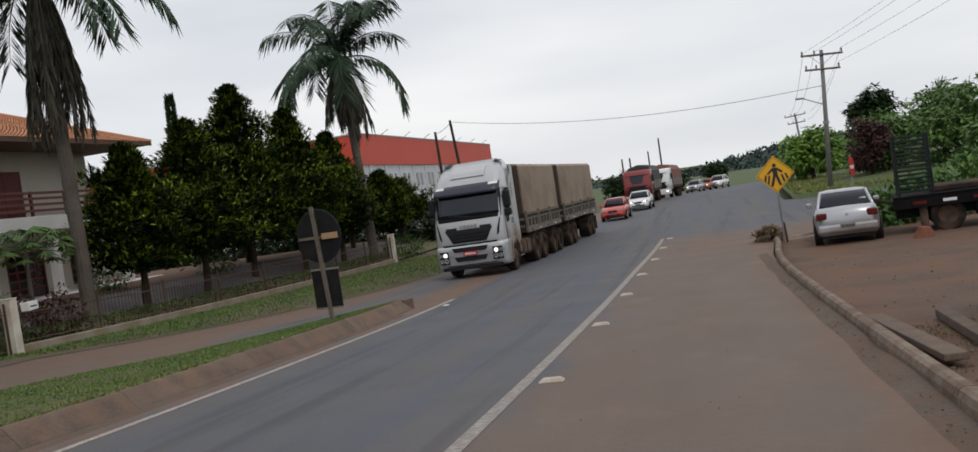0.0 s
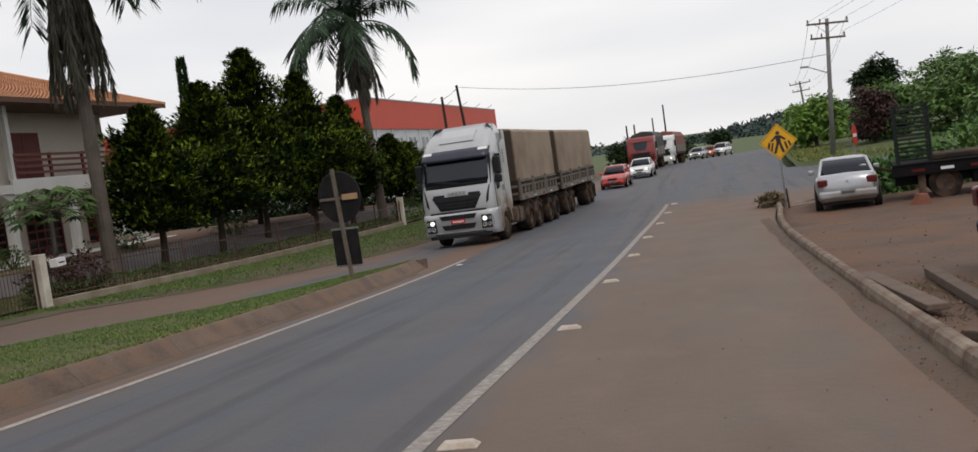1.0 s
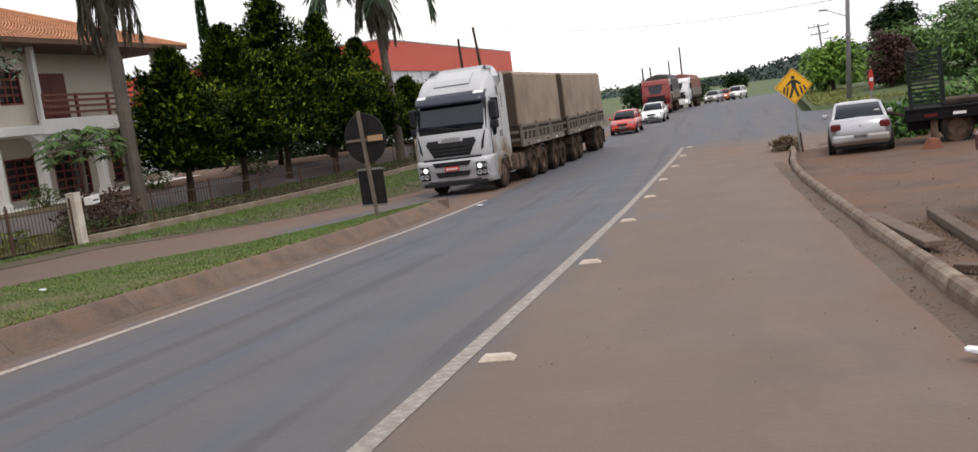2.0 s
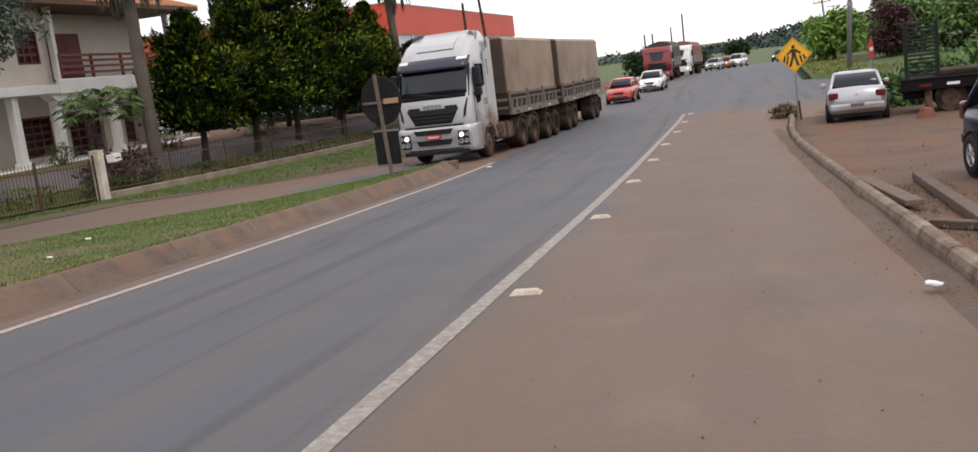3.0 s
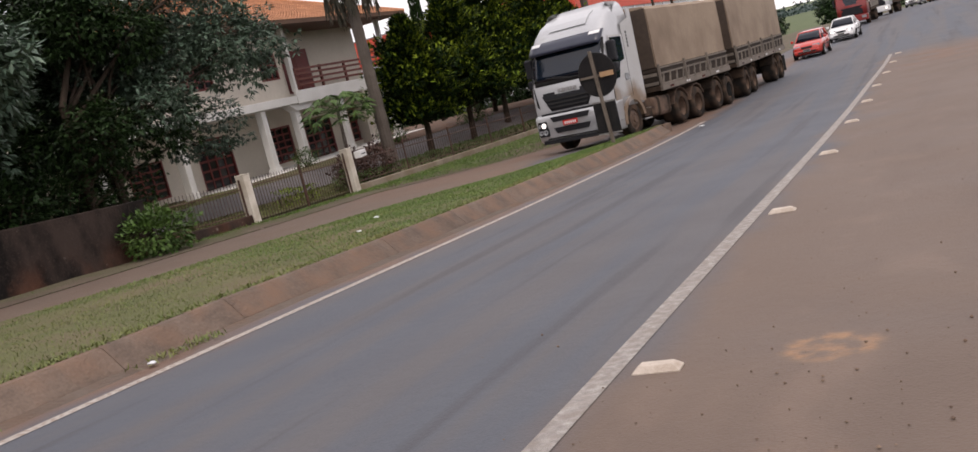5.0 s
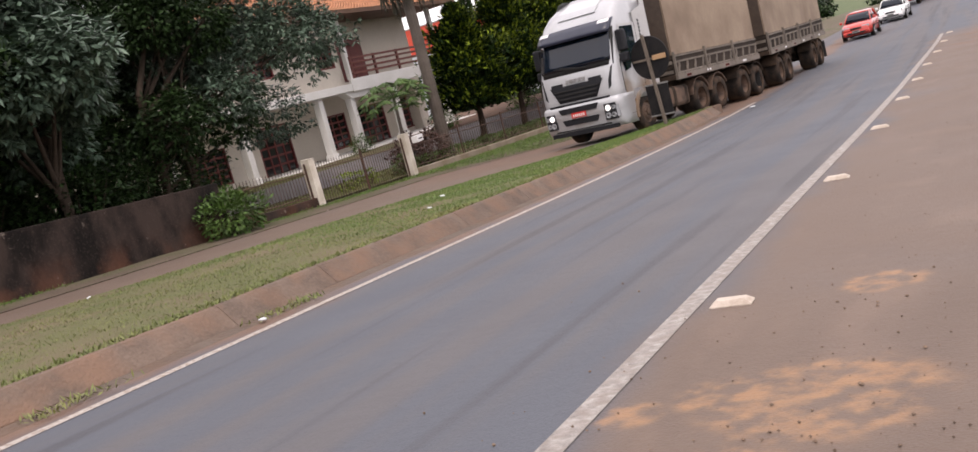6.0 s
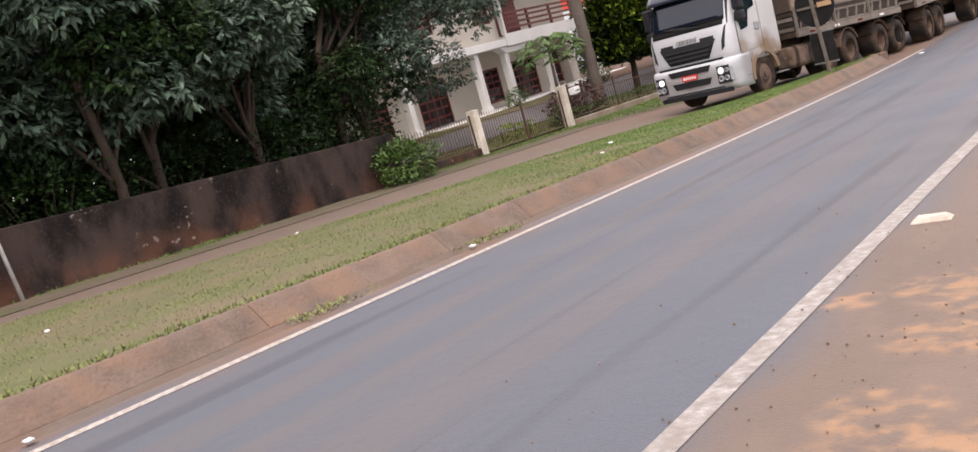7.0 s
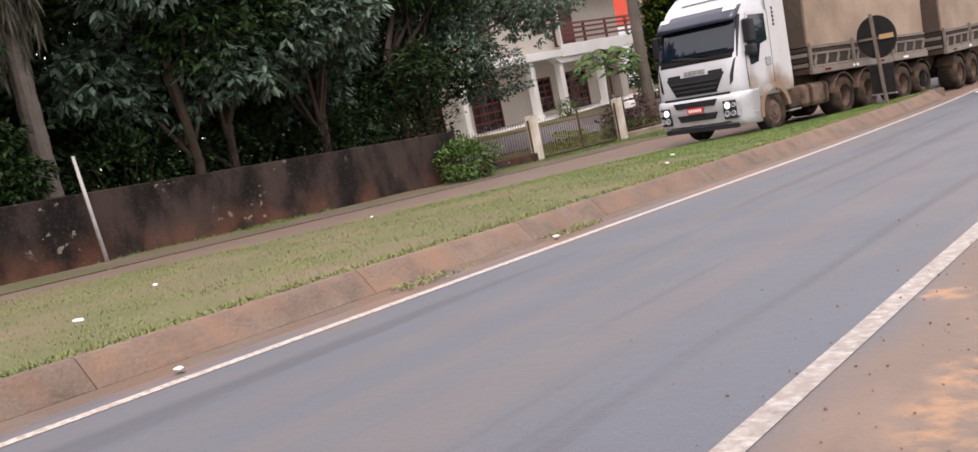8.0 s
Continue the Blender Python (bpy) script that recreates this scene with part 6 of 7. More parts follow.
def palm(x, y, z, hgt, label, lean=(0, 0), seed=0, size=1.0, skirt=26, drape=1.0):
    t = thing("palm_tree", pose(x, y, z), label, "palm tree", "palm trees")
    rs = random.Random(seed)
    bm = B()
    n = 26
    top = Vector((lean[0], lean[1], hgt))
    prof = []
    for i in range(n + 1):
        f = i / n
        prof.append((0.24 - 0.07 * f + (0.02 if i % 2 else 0.0) + 0.08 * max(0, 0.08 - f) * 10, f))
    rings = []
    for r, f in prof:
        c = Vector((lean[0] * f ** 1.5, lean[1] * f ** 1.5, hgt * f - 0.2))
        rings.append([c + Vector((r * math.cos(a), r * math.sin(a), 0)) for a in [2 * math.pi * k / 12 for k in range(12)]])
    loft(bm, rings)
    part("trunk", bm, "palm_bark", t, "grey-brown ringed palm trunk")

    def frond(material, az, elev, length, bow, leaf, hang, name, spread=0.9):
        pts = frond_points(top + Vector((0.1 * math.cos(az), 0.1 * math.sin(az), 0)), az, elev, length, bow, 14)
        b2 = B()
        limb(b2, pts, 0.035 * size, 0.008, 5)
        ob = part(name, b2, material, t)
        P, D = [], []
        for i in range(2, 14):
            a, b = pts[i], pts[min(i + 1, 14)]
            d = (b - a).normalized()
            side = d.cross(Vector((0, 0, 1))).normalized() if abs(d.z) < 0.98 else Vector((math.sin(az), -math.cos(az), 0))
            for s in (-1, 1):
                for q in range(5):
                    P.append(a.lerp(b, q / 5))
                    D.append(side * s * spread + d * 0.55 + Vector((0, 0, -hang)) + Vector((rs.uniform(-1, 1), rs.uniform(-1, 1), rs.uniform(-1, 1))) * 0.22)
        f = 1.0
        leaves("foliage", np.array([list(v) for v in P]), np.array([list(v) for v in D]), leaf, leaf * 0.037, material, ob, 0.15, fold=0.5)

    for k in range(24):
        frond("frond", k * 2.399 + rs.uniform(-0.2, 0.2), radians(rs.choice([88, 82, 72, 55, 36, 12]) + rs.uniform(-8, 8)), rs.uniform(2.7, 3.4) * size, radians(rs.uniform(75, 118)), 0.75 * size, 0.55, "frond")
    for k in range(skirt):
        # the skirt hangs in bundles with gaps between them
        frond("dead_frond", k * 2.399 + (0.55 * math.sin(3 * k * 2.399 + 0.4) if drape > 1 else 0), radians(rs.uniform(-80, -56 - 10 * (drape > 1))), rs.uniform(1.3, 2.7) * size * drape, radians(rs.uniform(18, 34)), 0.55 * size, 0.9, "dead_frond", 0.35 / drape)
    return t


def shrub(x, y, z, rx, ry, rz, label, material, count=900, leaf=0.12, name="shrub", group="", kind=""):
    t = thing(name, pose(x, y, z), label, "shrub", group, kind)
    bm = B()
    for k in range(5):
        a = k * 1.26
        limb(bm, [(0, 0, -0.1), (rx * 0.3 * math.cos(a), ry * 0.3 * math.sin(a), rz * 0.6), (rx * 0.6 * math.cos(a), ry * 0.6 * math.sin(a), rz * 1.3)], 0.03, 0.01, 5)
    part("stems", bm, "bark", t)
    p, d = clumps(count, (0, 0, rz * 0.95), (rx, ry, rz), 0.3)
    p[:, 2] = np.maximum(p[:, 2], 0.03)
    leaves("leafage", p, d + rng.normal(size=d.shape) * 0.5, leaf, leaf * 0.3, material, t, 0.0)
    return t


def hedge(y0, y1, off, w, h, material, label):
    yc = (y0 + y1) / 2
    t = thing("clipped_hedge", pose(0, 0, 0), label, "hedge", "garden hedges")
    n = int(1500 * (y1 - y0) / 6)
    ys = rng.uniform(y0, y1, n)
    sx, sz = rng.uniform(-1, 1, n), rng.uniform(0, 1, n)
    face = rng.integers(0, 3, n)
    sx = np.where(face == 0, 1, sx)
    sz = np.where(face == 1, 1, sz)
    X = np.array([fence_x(y) - off for y in ys]) + sx * w / 2
    Z = np.array([garden_z(fence_x(y) - off, y) for y in ys]) + sz * h * (1 + 0.06 * np.sin(ys * 3))
    leaves("leafage", np.stack([X, ys, Z], 1), rng.normal(size=(n, 3)) + np.array([0.6, 0, 0.6]), 0.1, 0.03, material, t, 0)
    bm = B()
    for y in span(y0 + 0.1, y1 - 0.1, 0.7):
        x = fence_x(y) - off
        tube(bm, (x, y, garden_z(x, y) - 0.05), (x, y, garden_z(x, y) + h * 0.8), 0.02, seg=5)
    tagged(part("stems", bm, "bark", t), kind="stuff")
    return t


# conifers along the garden fence
for i, (x, y, hgt, w) in enumerate(((-17.0, 29.8, 5.9, 2.9), (-17.2, 34.4, 6.9, 3.5), (-17.6, 39.4, 8.6, 4.0), (-16.6, 42.6, 7.8, 3.5), (-16.0, 46.0, 6.8, 3.0), (-15.0, 50.4, 4.8, 2.3),
                                       (-20.6, 45.0, 5.0, 3.2), (-19.8, 50.0, 5.4, 3.2), (-18.4, 54.0, 4.8, 3.2), (-25.0, 52.0, 4.4, 3.2), (-22.5, 56.0, 4.6, 3.2), (-16.8, 59.0, 4.2, 2.8))):
    conifer(x, y, garden_z(x, y), hgt, w, "dense dark conifer with yellow-green tips", i)
palm(-17.6, 27.6, garden_z(-17.6, 27.6), 11.0, "tall palm with a skirt of dead hanging fronds", (0.1, -0.2), 3, 1.32, 40, 1.4)
palm(-14.7, 47.0, garden_z(-14.7, 47), 10.4, "tall palm with drooping feathery fronds", (-0.35, 0), 5, 1.45, 26)
palm(-17.5, 1.95, garden_z(-17.5, 1.95), 7.6, "tall palm trunk with dead fronds above the wall", (0.1, 0), 8, 1.1, 50, 1.3)
# cypress spire behind
sp = thing("cypress", pose(-27.5, 52, -0.5), "thin dark cypress spire", "tree")
part("trunk", tube(B(), (0, 0, -0.2), (0, 0, 8), 0.12, 0.03, 8), "bark", sp)
hs = rng.uniform(0.5, 10.2, 2600)
an = rng.uniform(0, 6.28, 2600)
rr = 0.42 * (1 - hs / 10.4) ** 0.5 + 0.03
leaves("crown", np.stack([rr * np.cos(an), rr * np.sin(an), hs], 1), np.stack([np.cos(an) * 0.4, np.sin(an) * 0.4, np.ones(2600)], 1), 0.4, 0.05, "broad", sp, 0)
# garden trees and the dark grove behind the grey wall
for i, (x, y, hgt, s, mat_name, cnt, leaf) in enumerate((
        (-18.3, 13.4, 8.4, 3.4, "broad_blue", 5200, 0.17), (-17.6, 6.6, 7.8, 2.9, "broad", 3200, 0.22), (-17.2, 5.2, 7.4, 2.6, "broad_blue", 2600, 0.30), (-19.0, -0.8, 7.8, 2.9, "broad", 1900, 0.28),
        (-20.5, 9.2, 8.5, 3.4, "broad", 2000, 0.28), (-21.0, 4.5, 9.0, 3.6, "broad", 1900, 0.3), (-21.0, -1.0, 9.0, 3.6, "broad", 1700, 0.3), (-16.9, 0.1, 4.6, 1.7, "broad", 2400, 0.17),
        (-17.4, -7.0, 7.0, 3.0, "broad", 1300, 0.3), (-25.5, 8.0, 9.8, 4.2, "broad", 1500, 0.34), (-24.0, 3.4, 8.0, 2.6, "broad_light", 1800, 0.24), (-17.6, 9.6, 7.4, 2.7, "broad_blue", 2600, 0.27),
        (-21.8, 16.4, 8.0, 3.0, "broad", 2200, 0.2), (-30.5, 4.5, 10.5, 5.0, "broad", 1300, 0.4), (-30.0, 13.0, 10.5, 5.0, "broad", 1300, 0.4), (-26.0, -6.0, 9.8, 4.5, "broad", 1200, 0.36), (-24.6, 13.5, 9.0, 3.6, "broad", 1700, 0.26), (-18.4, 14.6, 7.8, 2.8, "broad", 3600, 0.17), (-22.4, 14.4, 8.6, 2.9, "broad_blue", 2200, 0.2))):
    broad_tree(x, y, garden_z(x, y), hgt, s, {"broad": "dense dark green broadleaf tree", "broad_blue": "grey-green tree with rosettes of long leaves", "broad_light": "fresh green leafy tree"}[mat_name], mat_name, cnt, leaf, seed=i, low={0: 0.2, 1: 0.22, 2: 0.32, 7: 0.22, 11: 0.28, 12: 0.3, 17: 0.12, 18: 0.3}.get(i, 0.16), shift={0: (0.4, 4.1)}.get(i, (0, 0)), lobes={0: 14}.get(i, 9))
# undergrowth added to the grove: dark leaf backing for the black shade below the crowns
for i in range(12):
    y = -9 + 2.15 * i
    shrub(-18.0 - 0.5 * (i % 3), y, garden_z(-18.2, y), 1.3, 1.5, 1.45, "dark shrubs added for the shade behind the wall", "broad", 2400, 0.14, "undergrowth", "undergrowth")
    shrub(-20.5 - 0.5 * (i % 3), y + 1, garden_z(-20, y), 1.7, 1.9, 2.2, "dark shrubs added for the shade behind the wall", "broad", 1900, 0.24, "undergrowth", "undergrowth")
    shrub(-24.0 - 0.6 * (i % 3), y + 0.5, garden_z(-24, y), 1.9, 1.9, 2.6, "tall dark shrubs added for shade deep in the grove", "broad", 1700, 0.32, "undergrowth", "undergrowth")
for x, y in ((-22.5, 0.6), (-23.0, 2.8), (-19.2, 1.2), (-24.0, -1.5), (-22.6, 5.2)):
    shrub(x, y, garden_z(x, y), 1.8, 1.8, 2.4, "dark shrubs added for the shade behind the wall", "broad", 1000, 0.26, "undergrowth", "undergrowth")
shrub(-15.2, 12.2, road_z(12.2) + 0.15, 0.75, 1.0, 0.62, "green bush with red flowers at the wall's end", "hedge", 1800, 0.13)
shrub(-16.6, 23.2, garden_z(-16.6, 23.2) - 0.2, 0.6, 1.1, 0.75, "red-brown leafy bush behind the fence", "red_leaf", 1500, 0.12)
shrub(-16.5, 24.6, garden_z(-16.5, 24.6) - 0.2, 0.6, 0.9, 0.8, "red-brown leafy bush behind the fence", "red_leaf", 1300, 0.12)
shrub(-16.3, 22.3, garden_z(-16.3, 22.3) - 0.2, 0.5, 0.6, 0.5, "small green bush behind the fence", "hedge", 800, 0.1)
shrub(-19.4, 39.5, garden_z(-19.4, 39.5), 0.9, 1.3, 0.6, "rounded green garden bush", "hedge", 1200, 0.1)
shrub(-20.8, 33.6, garden_z(-20.8, 33.6), 0.7, 1.0, 0.5, "rounded green garden bush", "hedge", 900, 0.1)
shrub(-22.6, 29.2, garden_z(-22.6, 29.2), 0.4, 0.9, 0.4, "clipped low bush by the porch", "hedge", 800, 0.08)
shrub(-14.2, 50.5, road_z(50) + 0.1, 1.0, 2.0, 0.7, "rough green bushes past the fence end", "hedge", 1400, 0.15)
shrub(-12.6, 55, road_z(55) + 0.1, 0.8, 1.8, 0.6, "rough green bushes past the fence end", "broad_light", 1200, 0.15)
for i in range(12):
    x, y = -37 + 2.0 * i, 63 + 1.2 * math.sin(i * 2.1)
    shrub(x, y, garden_z(x, y) - 0.3, 1.8, 1.4, 1.25 + 0.2 * math.sin(i * 1.7), "dark thicket at the end of the yard", "broad", 1300, 0.3, "thicket", "thicket at the end of the yard")
hedge(22.5, 46, 0.75, 0.45, 0.42, "hedge", "low clipped green hedge inside the fence")
hedge(19.0, 20.9, 1.1, 0.5, 0.5, "gold_hedge", "small clipped golden hedge behind the gate")
# papaya-like tree before the porch
pt = thing("papaya_tree", pose(-18.6, 26.2, garden_z(-18.6, 26.2)), "slender papaya tree with large cut leaves", "tree")
part("trunk", tube(B(), (0, 0, -0.2), (0.1, 0, 2.6), 0.09, 0.05, 8), "palm_bark", pt)
P, D = [], []
for k in range(34):
    a, e = k * 2.4, 1.2 - 0.055 * k
    q = Vector((math.cos(a) * math.cos(e), math.sin(a) * math.cos(e), math.sin(e) * 0.6)) * 1.15 + Vector((0.1, 0, 2.45))
    for j in range(9):
        b = a + (j - 4) * 0.42
        P.append(tuple(q))
        D.append((math.cos(b), math.sin(b), 0.1))
leaves("crown", np.array(P), np.array(D), 0.45, 0.05, "hedge", pt, 0.5)
bm = B()
for k in range(34):
    tube(bm, (0.1, 0, 2.45), P[9 * k], 0.014, seg=4)
tagged(part("leaf_stalk", bm, "hedge", pt), kind="stuff")

# right-hand woods
WOODS = ((10.9, 84, 3.9, 2.9, "wood_bright"), (15, 74, 4.4, 3.2, "wood_far"), (19, 68, 5.2, 3.6, "wood_far"), (24, 64, 5.6, 4, "wood_far"), (29, 58, 5.4, 4, "wood_far"), (35, 52, 5.6, 4.5, "wood_far"), (17, 54, 3.0, 2.6, "wood_far"), (22, 50, 3.4, 2.8, "wood_far"),
         (28, 44, 3.8, 3.0, "wood_far"), (14.6, 100, 3.4, 3.0, "wood_bright"), (17.5, 116, 3.2, 3, "wood_far"), (22, 84, 6.4, 4.5, "wood_far"), (27, 76, 6.6, 4.6, "wood_far"), (34, 66, 6.8, 5, "wood_far"))
for i, (x, y, hgt, s, mat_name) in enumerate(WOODS):
    broad_tree(x, y, road_z(y) + 0.1, hgt, s, "bushy green roadside tree", mat_name, 1500, 0.42, 5, 0.05, 0.2, 40 + i)
broad_tree(15.2, 80, -1.4, 6.6, 2.4, "tall dark flat-topped tree above the wood", "broad", 1300, 0.4, 5, 0.62, 0.22, 90)
broad_tree(13.2, 70, -1.4, 4.2, 1.8, "dull red-brown leafy tree", "red_leaf", 900, 0.34, 5, 0.15, 0.2, 91)
for i, (x, y, rx, rz) in enumerate(((9.0, 34.5, 1.6, 0.8), (11.5, 36, 2.0, 1.0), (14.5, 35, 2.2, 1.1), (18, 36, 2.4, 1.3), (7.2, 33.4, 1.0, 0.6), (22, 37, 2.6, 1.4), (13, 41, 2.5, 1.2))):
    shrub(x, y, road_z(y) - 0.2, rx, 1.4, rz, "leafy green weeds behind the lot", "wood_far" if i % 2 else "broad_light", 1500, 0.24, "weed_bush", "weeds behind the lot")
# trees far behind the queue on the left and the wooded hills
for i, (x, y, hgt, s) in enumerate(((-14, 200, 3.6, 5), (-5, 225, 2.6, 5), (5.5, 240, 3.2, 3.4), (-26, 185, 4, 5))):
    broad_tree(x, y, -3, hgt, s, "distant dark green tree", "broad", 700, 0.8, 5, 0.05, 0.25, 120 + i)
for i, (cx, cy, w, hgt) in enumerate(((-150, 640, 260, 6), (76, 560, 84, 12.5), (150, 620, 130, 16), (330, 700, 300, 18), (-420, 700, 320, 9))):
    verts, faces = [], []
    nx, ny = 60, 10
    for j in range(ny + 1):
        for k in range(nx + 1):
            u, v = k / nx * 2 - 1, j / ny
            hh = hgt * (1 - u * u) * math.sin(math.pi * min(v * 0.9, 1)) + 2.5 * noise.noise((k * 0.35, j * 0.5, i)) + 1.5 * noise.noise((k * 1.3, j * 1.3, i))
            verts.append((cx + u * w, cy + (v - 0.2) * 140, -9 + max(0, hh)))
    for j in range(ny):
        for k in range(nx):
            q = j * (nx + 1) + k
            faces.append((q, q + 1, q + nx + 2, q + nx + 1))
    tagged(raw("wooded_hill", verts, faces, "hill", smooth=True), "distant dark wooded hill", "hill", kind="structure")
    n = 900
    k = rng.integers(0, nx, n)
    j = rng.integers(0, ny, n)
    base = np.array(verts)[j * (nx + 1) + k] + rng.normal(size=(n, 3)) * np.array([2, 5, 0.8])
    p = np.repeat(base, 8, 0) + rng.normal(size=(n * 8, 3)) * np.array([1.5, 1.5, 1.2])
    tagged(leaves("hill_trees", p, rng.normal(size=p.shape) + np.array([0, 0, 1.0]), 2.2, 0.9, "hill", None, 0), "trees on the distant hill", "trees", kind="stuff")


# grass on the island and the verge
def grass(name, n, xa, xb, y0, y1, zf, h, label, dens=None, material="blade"):
    y = rng.uniform(y0, y1, n)
    a, b = np.array([xa(v) for v in y]), np.array([xb(v) for v in y])
    x = a + (b - a) * rng.uniform(0, 1, n)
    if dens is not None:
        keep = np.array([dens(p, q) for p, q in zip(x, y)]) > rng.uniform(0, 1, n)
        x, y = x[keep], y[keep]
    z = np.array([zf(p, q) for p, q in zip(x, y)])
    n = len(x)
    d = rng.normal(size=(n, 3)) * np.array([0.7, 0.7, 0.2]) + np.array([0, 0, 0.8])
    ob = leaves(name, np.stack([x, y, z], 1), d, h, h * 0.11, material, None, 0)
    return tagged(ob, label, "grass", kind="stuff")


isl = lambda x, y: road_z(y) + 0.25 - 0.22 * max(0, 1 - (x - island_left(y)) / 0.5) ** 2
patchy = lambda x, y: 0.35 + 0.9 * (noise.noise((x * 0.7, y * 0.7, 4)) * 0.5 + 0.5)
grass("island_grass", 130000, island_left, lambda y: -5.9, -9, 23.5, isl, 0.042, "short dry patchy grass on the island", lambda x, y: patchy(x, y) * min(1, max(0.0, (14 - y) / 8)))
grass("island_green_grass", 110000, island_left, lambda y: -5.9, 4, 23.5, isl, 0.05, "short green grass on the island", lambda x, y: 1.2 * patchy(x, y) * min(1, max(0.0, (y - 5) / 7)), "blade_green")
grass("island_edge_grass", 9000, lambda y: -6.15, lambda y: -5.86, -9, 23.3, isl, 0.07, "ragged grass along the kerb")
grass("verge_grass", 70000, lambda y: fence_x(y) + 0.1, lambda y: lane_left(y) + 0.05, -6, 48, lambda x, y: road_z(y) + 0.02 + 0.2 * min(1, max(0, (lane_left(y) - x) / 1.2)), 0.09, "thin grass along the fence", lambda x, y: (max(0.0, 0.25 + 1.4 * noise.noise((x * 0.8, y * 0.35, 9))) + (0.9 if y > 16 else 0)) * (1 if x < lane_left(y) - 0.25 else 0.3), "blade_green")
grass("gutter_grass", 700, lambda y: -5.5, lambda y: -5.2, -1.2, 2.6, lambda x, y: road_z(y) + 0.02, 0.08, "tufts of grass in the gutter", lambda x, y: max(0, 0.4 + 1.5 * noise.noise((x, y * 1.2, 2))))
grass("lawn_grass", 26000, lambda y: -23, lambda y: fence_x(y) - 0.5, 13, 24, garden_z, 0.09, "lawn behind the gate", lambda x, y: 0.15 if -21.3 < x < -18.4 else 1)
grass("bank_grass", 26000, lambda y: right_edge(y) + 0.8, lambda y: 22, 61, 92, lambda x, y: road_z(y) + 0.2, 0.24, "rough grass on the bank", None, "bank_blade")


shrub(3.72, 32.6, road_z(32.6) - 0.04, 0.42, 1.0, 0.2, "dry straw-coloured weeds at the kerb's end", "straw", 900, 0.16)
grass("straw_litter", 14000, lambda y: 3.45, lambda y: 4.7, 1.5, 12.5, lambda x, y: road_z(y) - 0.125, 0.05, "dry straw and splinters between kerb and timber", lambda x, y: max(0.0, 0.1 + 1.3 * noise.noise((x * 1.6, y * 0.9, 12))), "straw")
for x, y, w, d, turn in ((4.4, 31.9, 0.9, 0.8, 12), (5.1, 32.4, 0.8, 0.7, -20), (4.5, 33.2, 0.8, 0.7, 35), (5.5, 31.6, 0.6, 0.5, 50)):
    bm = box(B(), -w / 2, w / 2, -d / 2, d / 2, -0.1, 0.05, 0.02)
    for vert in bm.verts:
        vert.co += Vector((0.06 * noise.noise((vert.co.x * 4, vert.co.y * 4, x)), 0.06 * noise.noise((vert.co.y * 4, vert.co.x * 4, y)), 0))
    slab = tagged(obj("broken_slab", bm, "kerb_pale"), "broken pale concrete slab in the earth by the sign", "slab", "broken slabs by the sign")
    slab.matrix_world = pose(x, y, road_z(y) - 0.06, 3, -2, turn)


# ---- things on the right: parked cars, flatbed, timber, rubble ----
silver_car = car("silver_sedan", pose(5.75, 30.1, lot_z(5.75, 30.1) - 0.01, 0, 0, -6), "silver", "dusty silver sedan parked on the dirt lot", "sedan")
navy_car = car("blue_hatchback", pose(6.1, 11.35, road_z(11.35) - 0.14, 0, 0, 187), "navy", "dark blue hatchback parked on the dirt lot", "hatch")


